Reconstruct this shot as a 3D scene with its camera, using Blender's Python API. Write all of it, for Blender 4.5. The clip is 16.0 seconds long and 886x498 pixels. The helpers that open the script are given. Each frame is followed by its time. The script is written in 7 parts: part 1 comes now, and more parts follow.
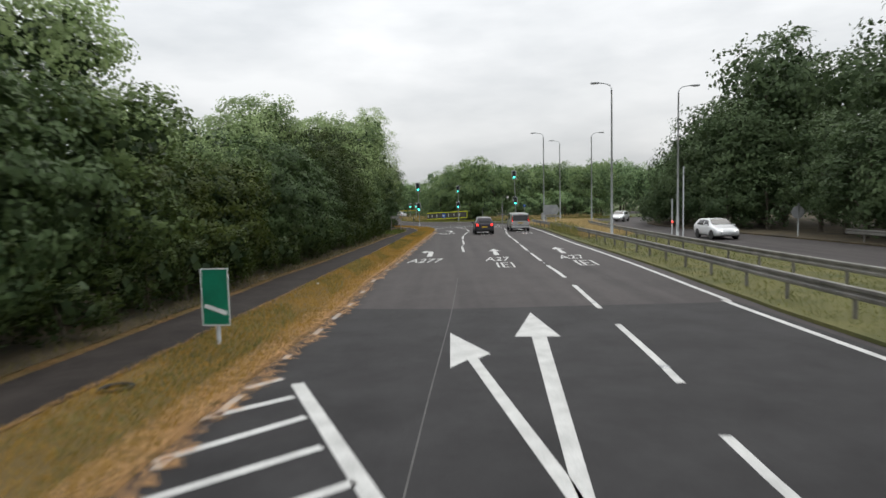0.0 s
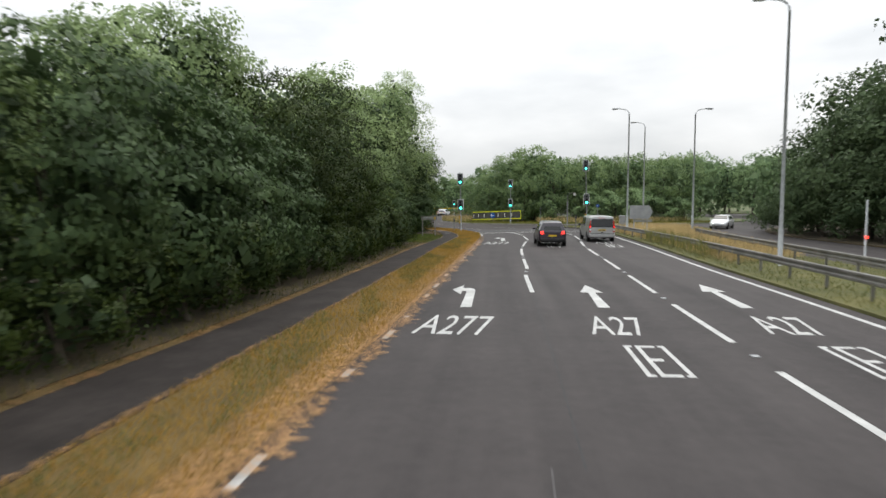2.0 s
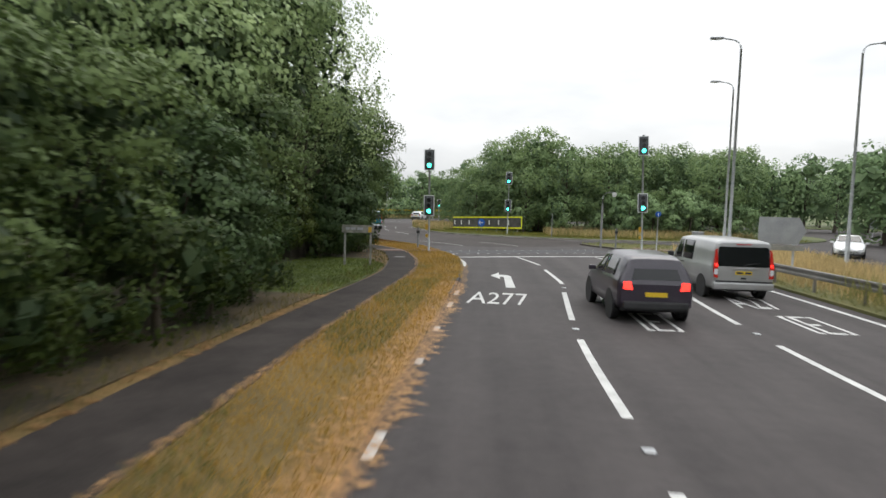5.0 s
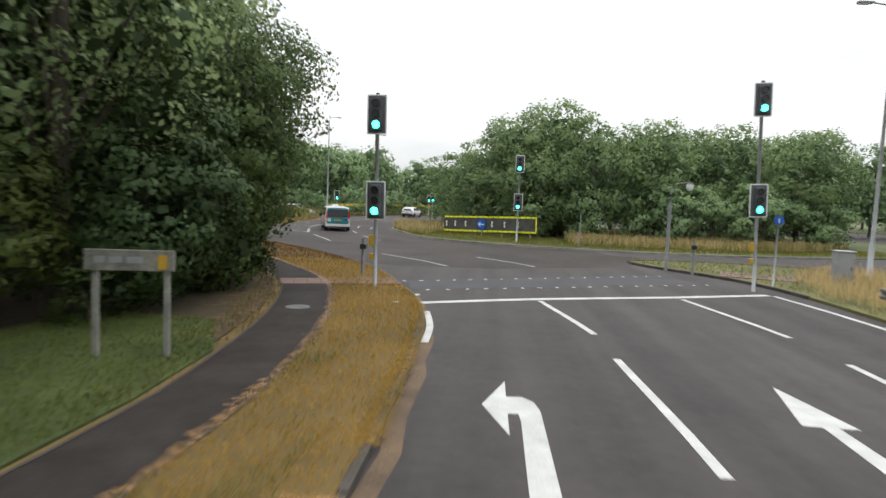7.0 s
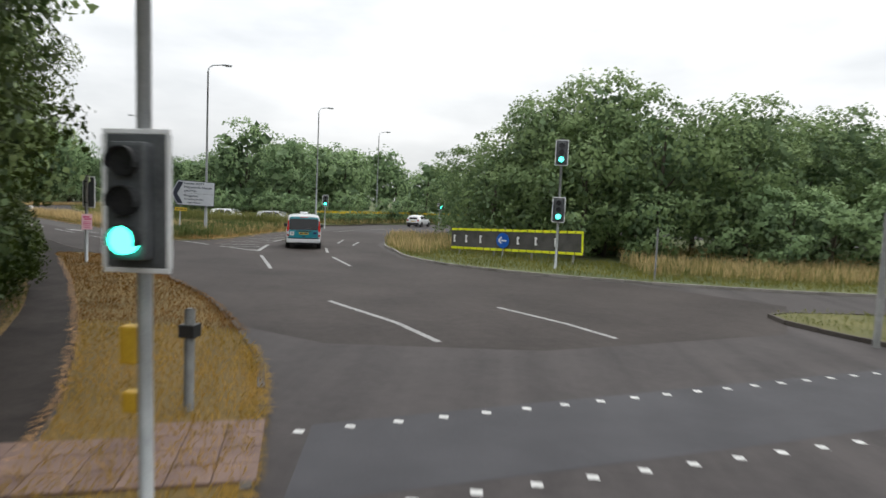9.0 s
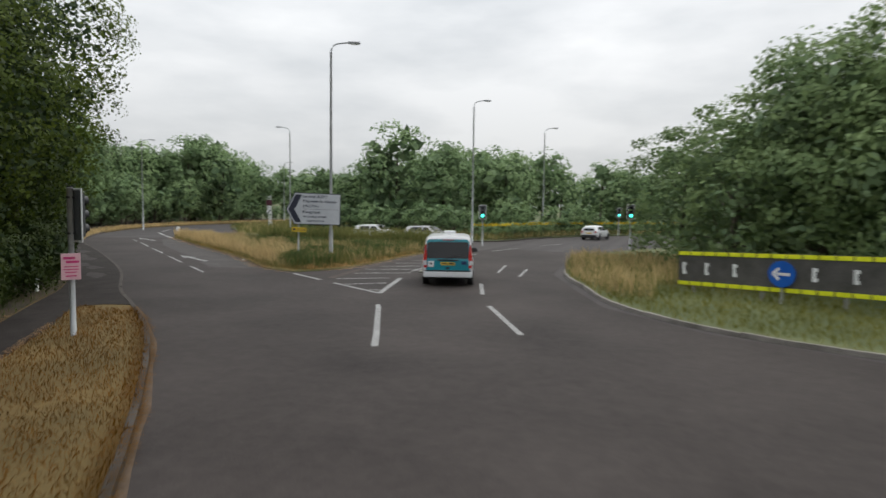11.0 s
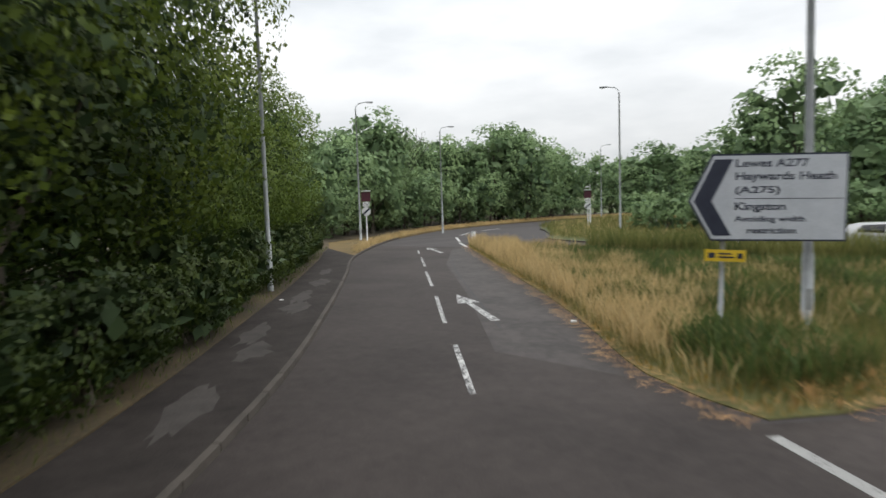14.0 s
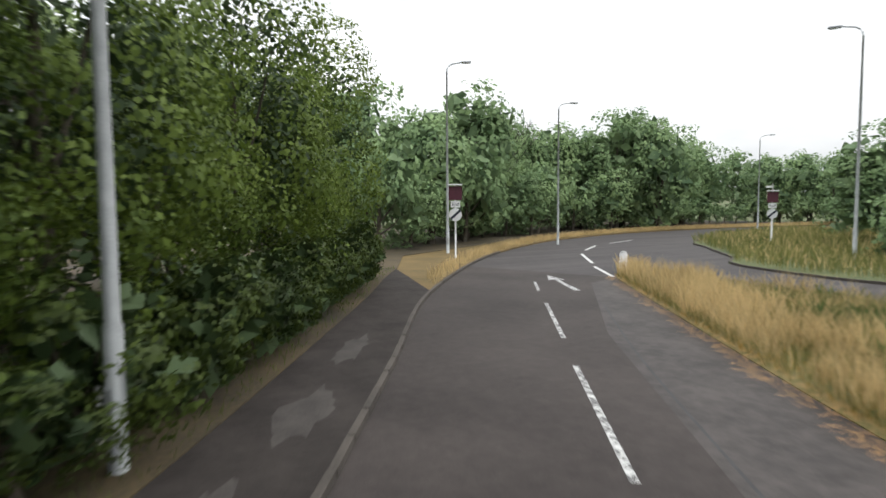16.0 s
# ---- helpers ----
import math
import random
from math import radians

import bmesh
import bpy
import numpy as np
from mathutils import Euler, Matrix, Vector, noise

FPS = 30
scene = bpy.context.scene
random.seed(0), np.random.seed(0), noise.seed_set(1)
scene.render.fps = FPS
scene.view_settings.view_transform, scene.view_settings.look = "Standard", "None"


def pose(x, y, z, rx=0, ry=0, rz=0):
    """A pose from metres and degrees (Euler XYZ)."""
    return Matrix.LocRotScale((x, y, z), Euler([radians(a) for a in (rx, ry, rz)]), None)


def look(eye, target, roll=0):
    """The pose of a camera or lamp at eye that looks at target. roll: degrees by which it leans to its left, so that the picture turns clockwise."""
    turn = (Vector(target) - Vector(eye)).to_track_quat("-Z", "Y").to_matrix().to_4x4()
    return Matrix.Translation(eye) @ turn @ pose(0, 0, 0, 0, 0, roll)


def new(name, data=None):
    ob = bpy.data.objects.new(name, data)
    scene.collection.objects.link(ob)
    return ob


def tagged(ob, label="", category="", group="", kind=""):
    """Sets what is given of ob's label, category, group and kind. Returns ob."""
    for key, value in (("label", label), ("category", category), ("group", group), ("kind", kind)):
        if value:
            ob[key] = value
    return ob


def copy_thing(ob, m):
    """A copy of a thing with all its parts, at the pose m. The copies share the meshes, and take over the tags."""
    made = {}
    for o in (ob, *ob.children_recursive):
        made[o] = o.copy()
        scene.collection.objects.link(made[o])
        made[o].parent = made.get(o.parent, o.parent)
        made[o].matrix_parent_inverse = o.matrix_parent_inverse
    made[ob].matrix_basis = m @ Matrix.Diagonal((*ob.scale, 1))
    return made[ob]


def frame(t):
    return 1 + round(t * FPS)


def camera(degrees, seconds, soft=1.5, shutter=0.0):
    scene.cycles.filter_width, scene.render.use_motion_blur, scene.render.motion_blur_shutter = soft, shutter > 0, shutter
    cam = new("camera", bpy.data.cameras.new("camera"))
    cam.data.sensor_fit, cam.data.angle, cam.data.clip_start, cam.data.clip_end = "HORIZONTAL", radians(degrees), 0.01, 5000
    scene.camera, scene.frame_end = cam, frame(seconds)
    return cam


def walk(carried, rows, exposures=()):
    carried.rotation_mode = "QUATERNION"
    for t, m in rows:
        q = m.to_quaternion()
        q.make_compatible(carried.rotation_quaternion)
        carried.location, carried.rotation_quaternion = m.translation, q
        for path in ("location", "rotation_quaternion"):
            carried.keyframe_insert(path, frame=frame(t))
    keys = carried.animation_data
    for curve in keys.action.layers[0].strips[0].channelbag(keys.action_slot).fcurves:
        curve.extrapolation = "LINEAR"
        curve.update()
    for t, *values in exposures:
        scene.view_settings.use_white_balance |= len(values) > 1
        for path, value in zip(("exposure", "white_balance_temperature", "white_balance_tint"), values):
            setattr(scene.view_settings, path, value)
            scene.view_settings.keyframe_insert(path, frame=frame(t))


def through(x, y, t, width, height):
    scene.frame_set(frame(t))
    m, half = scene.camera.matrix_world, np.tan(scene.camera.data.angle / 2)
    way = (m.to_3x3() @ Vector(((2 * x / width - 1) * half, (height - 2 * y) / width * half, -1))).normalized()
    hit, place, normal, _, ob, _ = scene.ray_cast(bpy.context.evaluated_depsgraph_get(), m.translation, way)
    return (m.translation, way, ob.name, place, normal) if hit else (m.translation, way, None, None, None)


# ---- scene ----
cam = camera(73.0, 16.0, soft=1.5, shutter=0.42)
PATH = [
    (0, (0.962, 2.48, 2.909), (0.939, 4.475, 2.761), -1.3),
    (0.5, (1.053, 6.894, 2.924), (0.998, 8.889, 2.787), -1.1),
    (1, (0.988, 11.203, 2.941), (0.894, 13.195, 2.786), -0.8),
    (1.5, (0.847, 15.429, 2.966), (0.713, 17.419, 2.825), -0.3),
    (1.8, (0.679, 18.017, 2.965), (0.525, 20.005, 2.813), -0.2),
    (2, (0.643, 19.599, 2.9), (0.465, 21.585, 2.745), -0.2),
    (2.5, (0.414, 23.736, 2.869), (0.215, 25.721, 2.72), 0.2),
    (3, (0.232, 27.876, 2.853), (0.032, 29.861, 2.705), 0.8),
    (3.5, (0.118, 32.137, 2.8), (-0.072, 34.122, 2.644), 0.9),
    (4, (0.019, 36.348, 2.757), (-0.144, 38.335, 2.602), 1.4),
    (4.5, (0.023, 40.523, 2.728), (-0.112, 42.513, 2.582), 1.5),
    (4.7, (0.035, 42.185, 2.706), (-0.092, 44.175, 2.56), 1.6),
    (6.8, (0.447, 58.568, 2.758), (0.312, 60.557, 2.592), 2.2),
    (7, (0.459, 60.046, 2.745), (0.318, 62.034, 2.581), 2.4),
    (7.5, (0.407, 63.562, 2.713), (0.262, 65.551, 2.563), 2.9),
    (8, (0.381, 66.896, 2.701), (0.229, 68.884, 2.545), 2.5),
    (8.2, (0.34, 68.149, 2.698), (0.191, 70.137, 2.544), 2.8),
    (10.3, (-1.413, 80.504, 2.854), (-1.882, 82.444, 2.736), 1.3),
    (10.5, (-1.847, 81.621, 2.913), (-2.386, 83.543, 2.794), 1.3),
    (11, (-3.093, 84.354, 2.867), (-3.809, 86.217, 2.737), 0.7),
    (11.5, (-4.591, 86.956, 2.869), (-5.485, 88.741, 2.751), 0.3),
    (12, (-6.322, 89.458, 2.811), (-7.392, 91.141, 2.671), -0.6),
    (12.5, (-8.4, 91.917, 2.854), (-9.622, 93.494, 2.713), -1.1),
    (13, (-10.576, 94.253, 2.957), (-11.923, 95.726, 2.838), -1.8),
    (13.5, (-13.122, 96.743, 2.9), (-14.567, 98.118, 2.753), -2.2),
    (14, (-15.835, 99.04, 2.879), (-17.357, 100.329, 2.734), -1.8),
    (14.5, (-18.657, 101.201, 2.896), (-20.247, 102.407, 2.759), -1.4),
    (15, (-21.675, 103.37, 2.84), (-23.319, 104.5, 2.7), -1.2),
    (15.5, (-24.912, 105.433, 2.908), (-26.59, 106.51, 2.757), -0.4),
    (16, (-28.103, 107.498, 2.979), (-29.81, 108.531, 2.841), -0.4),
]
EXPOSURE = [(0.0, 0.02), (2.0, 0.25), (4.7, 0.32), (7.0, 0.40), (8.2, 0.36), (10.4, 0.0), (12.0, -0.06), (13.2, 0.04), (14.5, 0.33), (16.0, 0.50)]
walk(cam, [(t, look(eye, target, roll)) for t, eye, target, roll in PATH], EXPOSURE)

# ---- world, sun, exposure ----
world = bpy.data.worlds.new("overcast_sky")
scene.world = world
world.use_nodes = True
wn, wl = world.node_tree.nodes, world.node_tree.links
wn.clear()
w_out, w_bg = wn.new("ShaderNodeOutputWorld"), wn.new("ShaderNodeBackground")
w_sky = wn.new("ShaderNodeTexSky")
w_sky.sky_type, w_sky.sun_disc = "NISHITA", False
w_sky.sun_elevation, w_sky.sun_rotation = radians(52), radians(20)
w_sky.air_density, w_sky.dust_density = 1.0, 4.0
w_dim = wn.new("ShaderNodeVectorMath")
w_dim.operation = "SCALE"
w_dim.inputs["Scale"].default_value = 0.07
w_co, w_map = wn.new("ShaderNodeTexCoord"), wn.new("ShaderNodeMapping")
w_map.inputs["Scale"].default_value = (1.0, 1.0, 3.2)
w_n1, w_n2 = wn.new("ShaderNodeTexNoise"), wn.new("ShaderNodeTexNoise")
w_n1.inputs["Scale"].default_value, w_n1.inputs["Detail"].default_value = 1.9, 6
w_n2.inputs["Scale"].default_value, w_n2.inputs["Detail"].default_value = 6.0, 5
w_add = wn.new("ShaderNodeMath")
w_add.operation = "MULTIPLY_ADD"
w_add.inputs[1].default_value = 0.35
w_ramp = wn.new("ShaderNodeValToRGB")
w_ramp.color_ramp.elements[0].position, w_ramp.color_ramp.elements[0].color = 0.50, (0.66, 0.69, 0.715, 1)
w_ramp.color_ramp.elements[1].position, w_ramp.color_ramp.elements[1].color = 0.82, (0.96, 0.975, 0.985, 1)
w_mix = wn.new("ShaderNodeMix")
w_mix.data_type = "RGBA"
w_mix.inputs["Factor"].default_value = 0.88
wl.new(w_co.outputs["Generated"], w_map.inputs["Vector"])
wl.new(w_map.outputs["Vector"], w_n1.inputs["Vector"])
wl.new(w_map.outputs["Vector"], w_n2.inputs["Vector"])
wl.new(w_n2.outputs["Fac"], w_add.inputs[0])
wl.new(w_n1.outputs["Fac"], w_add.inputs[2])
wl.new(w_add.outputs["Value"], w_ramp.inputs["Fac"])
wl.new(w_sky.outputs["Color"], w_dim.inputs[0])
wl.new(w_dim.outputs["Vector"], w_mix.inputs["A"])
wl.new(w_ramp.outputs["Color"], w_mix.inputs["B"])
# an overcast sky is brighter overhead than at the horizon
w_sep, w_grad = wn.new("ShaderNodeSeparateXYZ"), wn.new("ShaderNodeMath")
w_grad.operation, w_grad.use_clamp = "MULTIPLY_ADD", False
w_grad.inputs[1].default_value, w_grad.inputs[2].default_value = 0.97, 0.57
w_low = wn.new("ShaderNodeMath")
w_low.operation = "MAXIMUM"
w_low.inputs[1].default_value = 0.0
wl.new(w_co.outputs["Generated"], w_sep.inputs["Vector"])
wl.new(w_sep.outputs["Z"], w_low.inputs[0])
wl.new(w_low.outputs["Value"], w_grad.inputs[0])
w_scale = wn.new("ShaderNodeVectorMath")
w_scale.operation = "SCALE"
wl.new(w_mix.outputs["Result"], w_scale.inputs[0])
wl.new(w_grad.outputs["Value"], w_scale.inputs["Scale"])
wl.new(w_scale.outputs["Vector"], w_bg.inputs["Color"])
w_bg.inputs["Strength"].default_value = 1.38
wl.new(w_bg.outputs["Background"], w_out.inputs["Surface"])

sun_data = bpy.data.lights.new("sun", "SUN")
sun_data.energy, sun_data.angle, sun_data.color = 0.6, radians(40), (1.0, 0.97, 0.92)
sun_ob = new("sun", sun_data)
sun_ob.matrix_world = look((0, 0, 60), (-12, -34, 0))

# ---- materials ----
def material(name, dark, light, scale=3.0, fine=40.0, rough=0.7, metal=0.0, bump=0.2, spread=0.15, coat=0.0, per_object=0.0):
    """A surface whose colour runs between two tones at a broad and a fine scale, in metres of the world."""
    m = bpy.data.materials.new(name)
    m.use_nodes = True
    n, l = m.node_tree.nodes, m.node_tree.links
    b = n["Principled BSDF"]
    geo = n.new("ShaderNodeNewGeometry")
    a, f = n.new("ShaderNodeTexNoise"), n.new("ShaderNodeTexNoise")
    a.inputs["Scale"].default_value, a.inputs["Detail"].default_value = scale, 4
    f.inputs["Scale"].default_value, f.inputs["Detail"].default_value = fine, 3
    l.new(geo.outputs["Position"], a.inputs["Vector"])
    l.new(geo.outputs["Position"], f.inputs["Vector"])
    mixf = n.new("ShaderNodeMath")
    mixf.operation = "MULTIPLY_ADD"
    mixf.inputs[1].default_value = 0.6
    half = n.new("ShaderNodeMath")
    half.operation = "MULTIPLY"
    half.inputs[1].default_value = 0.4
    l.new(f.outputs["Fac"], half.inputs[0])
    l.new(a.outputs["Fac"], mixf.inputs[0])
    l.new(half.outputs["Value"], mixf.inputs[2])
    ramp = n.new("ShaderNodeValToRGB")
    ramp.color_ramp.elements[0].position, ramp.color_ramp.elements[0].color = 0.5 - spread, (*dark, 1)
    ramp.color_ramp.elements[1].position, ramp.color_ramp.elements[1].color = 0.5 + spread, (*light, 1)
    if per_object:
        info, shift = n.new("ShaderNodeObjectInfo"), n.new("ShaderNodeMath")
        shift.operation = "MULTIPLY_ADD"
        shift.inputs[1].default_value = per_object
        l.new(info.outputs["Random"], shift.inputs[0])
        l.new(mixf.outputs["Value"], shift.inputs[2])
        l.new(shift.outputs["Value"], ramp.inputs["Fac"])
    else:
        l.new(mixf.outputs["Value"], ramp.inputs["Fac"])
    l.new(ramp.outputs["Color"], b.inputs["Base Color"])
    b.inputs["Roughness"].default_value, b.inputs["Metallic"].default_value = rough, metal
    b.inputs["Coat Weight"].default_value = coat
    if bump:
        bn = n.new("ShaderNodeBump")
        bn.inputs["Strength"].default_value, bn.inputs["Distance"].default_value = bump, 0.01
        l.new(f.outputs["Fac"], bn.inputs["Height"])
        l.new(bn.outputs["Normal"], b.inputs["Normal"])
    return m


def foliage(name, dark, light, through=0.25, patch=0.35, single=0.30, sheen=0.22):
    """Leaves: each island takes its own tone, with broad patches over the crown and some light let through."""
    m = bpy.data.materials.new(name)
    m.use_nodes = True
    n, l = m.node_tree.nodes, m.node_tree.links
    n.clear()
    out, geo, info = n.new("ShaderNodeOutputMaterial"), n.new("ShaderNodeNewGeometry"), n.new("ShaderNodeObjectInfo")
    noise_tex = n.new("ShaderNodeTexNoise")
    noise_tex.inputs["Scale"].default_value, noise_tex.inputs["Detail"].default_value = patch, 3
    l.new(geo.outputs["Position"], noise_tex.inputs["Vector"])
    s1, s2, s3 = (n.new("ShaderNodeMath") for _ in range(3))
    for s, k in ((s1, single), (s2, 0.22), (s3, 1.1)):
        s.operation = "MULTIPLY_ADD"
        s.inputs[1].default_value = k
    s3.inputs[2].default_value = -0.32
    l.new(geo.outputs["Random Per Island"], s1.inputs[0])
    l.new(info.outputs["Random"], s2.inputs[0])
    l.new(noise_tex.outputs["Fac"], s3.inputs[0])
    l.new(s3.outputs["Value"], s2.inputs[2])
    l.new(s2.outputs["Value"], s1.inputs[2])
    ramp = n.new("ShaderNodeValToRGB")
    ramp.color_ramp.elements[0].position, ramp.color_ramp.elements[0].color = 0.1, (*dark, 1)
    ramp.color_ramp.elements[1].position, ramp.color_ramp.elements[1].color = 0.85, (*light, 1)
    l.new(s1.outputs["Value"], ramp.inputs["Fac"])
    b, tr, mix = n.new("ShaderNodeBsdfPrincipled"), n.new("ShaderNodeBsdfTranslucent"), n.new("ShaderNodeMixShader")
    b.inputs["Roughness"].default_value = 0.55
    b.inputs["Specular IOR Level"].default_value = sheen
    mix.inputs["Fac"].default_value = through
    l.new(ramp.outputs["Color"], b.inputs["Base Color"])
    l.new(ramp.outputs["Color"], tr.inputs["Color"])
    l.new(b.outputs["BSDF"], mix.inputs[1])
    l.new(tr.outputs["BSDF"], mix.inputs[2])
    l.new(mix.outputs["Shader"], out.inputs["Surface"])
    return m


def glowing(name, colour, strength):
    m = bpy.data.materials.new(name)
    m.use_nodes = True
    b = m.node_tree.nodes["Principled BSDF"]
    b.inputs["Base Color"].default_value = (*colour, 1)
    b.inputs["Emission Color"].default_value = (*colour, 1)
    b.inputs["Emission Strength"].default_value = strength
    b.inputs["Roughness"].default_value = 0.3
    return m


M = {}
M["asphalt"] = material("asphalt", (0.027, 0.0233, 0.0233), (0.069, 0.060, 0.0585), 0.5, 60, 0.78, bump=0.25, spread=0.17)
asphalt_nodes, asphalt_links = M["asphalt"].node_tree.nodes, M["asphalt"].node_tree.links
streak_map, streak = asphalt_nodes.new("ShaderNodeMapping"), asphalt_nodes.new("ShaderNodeTexNoise")
streak_map.inputs["Scale"].default_value = (1.1, 0.035, 1.0)
streak.inputs["Scale"].default_value, streak.inputs["Detail"].default_value = 1.0, 4
asphalt_geo = next(x for x in asphalt_nodes if x.bl_idname == "ShaderNodeNewGeometry")
asphalt_ramp = next(x for x in asphalt_nodes if x.bl_idname == "ShaderNodeValToRGB")
asphalt_links.new(asphalt_geo.outputs["Position"], streak_map.inputs["Vector"])
asphalt_links.new(streak_map.outputs["Vector"], streak.inputs["Vector"])
def grain(m, amount):
    """Adds patchy wear at the scale of a hand to a surface."""
    n, l = m.node_tree.nodes, m.node_tree.links
    geo = next(x for x in n if x.bl_idname == "ShaderNodeNewGeometry")
    ramp = next(x for x in n if x.bl_idname == "ShaderNodeValToRGB")
    tex, add = n.new("ShaderNodeTexNoise"), n.new("ShaderNodeMath")
    tex.inputs["Scale"].default_value, tex.inputs["Detail"].default_value, tex.inputs["Roughness"].default_value = 3.5, 8, 0.72
    add.operation = "MULTIPLY_ADD"
    add.inputs[1].default_value = amount
    shift = n.new("ShaderNodeMath")
    shift.operation = "SUBTRACT"
    shift.inputs[1].default_value = 0.5 * amount
    l.new(geo.outputs["Position"], tex.inputs["Vector"])
    l.new(tex.outputs["Fac"], add.inputs[0])
    l.new(ramp.inputs["Fac"].links[0].from_socket, shift.inputs[0])
    l.new(shift.outputs["Value"], add.inputs[2])
    l.new(add.outputs["Value"], ramp.inputs["Fac"])


streak_mix = asphalt_nodes.new("ShaderNodeMix")
streak_mix.inputs["Factor"].default_value = 0.55
asphalt_links.new(asphalt_ramp.inputs["Fac"].links[0].from_socket, streak_mix.inputs["A"])
asphalt_links.new(streak.outputs["Fac"], streak_mix.inputs["B"])
asphalt_links.new(streak_mix.outputs["Result"], asphalt_ramp.inputs["Fac"])
M["path_asphalt"] = material("path_asphalt", (0.019, 0.016, 0.0148), (0.049, 0.042, 0.038), 0.9, 50, 0.85, bump=0.3, spread=0.20)
M["soil"] = material("verge_soil", (0.075, 0.056, 0.016), (0.185, 0.118, 0.037), 0.6, 18, 0.95, bump=0.5, spread=0.2)
M["median_soil"] = material("median_turf", (0.045, 0.06, 0.015), (0.17, 0.15, 0.05), 0.5, 14, 0.95, bump=0.5, spread=0.22)
# Leaf litter with the shade of the trees overhead mixed into its brown.
M["wood_floor"] = material("shade_dark_leaf_litter", (0.026, 0.021, 0.011), (0.085, 0.060, 0.026), 0.5, 10, 0.95, bump=0.6)
M["meadow"] = material("meadow", (0.05, 0.070, 0.022), (0.13, 0.145, 0.055), 0.25, 6, 0.95, bump=0.5)
M["kerb"] = material("kerb_concrete", (0.030, 0.025, 0.021), (0.072, 0.061, 0.051), 1.5, 30, 0.9, bump=0.3, per_object=0.15)
M["galv"] = material("galvanised_steel", (0.30, 0.315, 0.32), (0.44, 0.455, 0.46), 4, 60, 0.55, 0.4, bump=0.05)
M["rail"] = material("weathered_rail_steel", (0.12, 0.115, 0.105), (0.27, 0.26, 0.24), 1.2, 30, 0.6, 0.5, bump=0.1)
M["dull_steel"] = material("dull_weathered_steel", (0.08, 0.082, 0.078), (0.18, 0.18, 0.17), 4, 50, 0.6, 0.3, bump=0.06)
M["black"] = material("black_plastic", (0.012, 0.013, 0.014), (0.026, 0.027, 0.028), 6, 60, 0.45, bump=0.03)
M["white"] = material("white_board", (0.62, 0.63, 0.64), (0.80, 0.80, 0.80), 3, 40, 0.45, bump=0.02)
M["greyback"] = material("sign_back_grey", (0.26, 0.27, 0.28), (0.38, 0.39, 0.40), 2, 30, 0.55, 0.3, bump=0.03)
M["green_sign"] = material("green_sheeting", (0.005, 0.13, 0.075), (0.008, 0.20, 0.115), 3, 40, 0.35, bump=0.02)
M["signal_green"] = glowing("signal_green", (0.05, 0.95, 0.66), 5.5)
M["lens_dark"] = material("dark_lens", (0.012, 0.012, 0.014), (0.03, 0.028, 0.03), 6, 60, 0.25, bump=0.0)
M["hivis"] = material("fluorescent_yellow", (0.62, 0.66, 0.01), (0.85, 0.90, 0.03), 2, 30, 0.5, bump=0.02)
M["blue_sign"] = material("blue_sheeting", (0.008, 0.08, 0.38), (0.012, 0.12, 0.50), 3, 40, 0.35, bump=0.02)
M["bark"] = material("bark", (0.035, 0.028, 0.02), (0.12, 0.10, 0.075), 3, 30, 0.9, bump=0.8)
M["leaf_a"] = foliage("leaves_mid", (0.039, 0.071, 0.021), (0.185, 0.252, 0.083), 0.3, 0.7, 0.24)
# Hedge leaf tones b, c and d are darkened for shade low down.
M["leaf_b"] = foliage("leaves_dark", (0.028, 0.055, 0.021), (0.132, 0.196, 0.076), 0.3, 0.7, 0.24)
# Upper crown leaves e and h: sky light and haze put into the colour.
M["leaf_e"] = foliage("leaves_crown_skylit", (0.097, 0.151, 0.052), (0.387, 0.489, 0.194), 0.35, 0.7, 0.24)
M["leaf_h"] = foliage("leaves_crown_hazed", (0.122, 0.185, 0.077), (0.468, 0.582, 0.267), 0.35, 0.7, 0.24)
# One hedge leaf in two tones, d with overhang shade in it, g lighter.
M["leaf_d"] = foliage("leaves_hedge_shade", (0.014, 0.029, 0.006), (0.087, 0.121, 0.024), 0.3, 0.8, 0.24)
M["leaf_g"] = foliage("leaves_hedge_green", (0.028, 0.057, 0.010), (0.184, 0.252, 0.046), 0.3, 0.8, 0.24)
M["leaf_f"] = foliage("leaves_bright", (0.027, 0.057, 0.008), (0.183, 0.235, 0.039), 0.35, 0.8, 0.24)
M["leaf_c"] = foliage("leaves_fresh", (0.022, 0.039, 0.007), (0.117, 0.148, 0.030), 0.25, 0.8, 0.24)
M["leaf_wood"] = foliage("leaves_shaded_wood", (0.038, 0.066, 0.030), (0.133, 0.184, 0.086), 0.25, 0.4, 0.24, 0.12)
# Lightened leaf tones: the haze of distance is mixed into the colour.
M["leaf_mid_far"] = foliage("leaves_roundabout_hazed", (0.095, 0.153, 0.064), (0.271, 0.358, 0.153), 0.3, 0.4, 0.3, 0.12)
M["leaf_far"] = foliage("leaves_distant_hazed", (0.114, 0.188, 0.093), (0.321, 0.432, 0.205), 0.3, 0.3, 0.3, 0.08)
# Inner leaves in a darker copy of the leaf tones, to paint crown shade.
M["inner"] = foliage("inner_leaves_shaded", (0.024, 0.046, 0.018), (0.081, 0.122, 0.049), 0.15, 1.2, 0.3)
# Distant inner leaves: crown shade, then haze, put into the colour.
M["inner_far"] = foliage("hazed_inner_leaves", (0.078, 0.129, 0.070), (0.227, 0.307, 0.158), 0.15, 0.8, 0.3, 0.05)
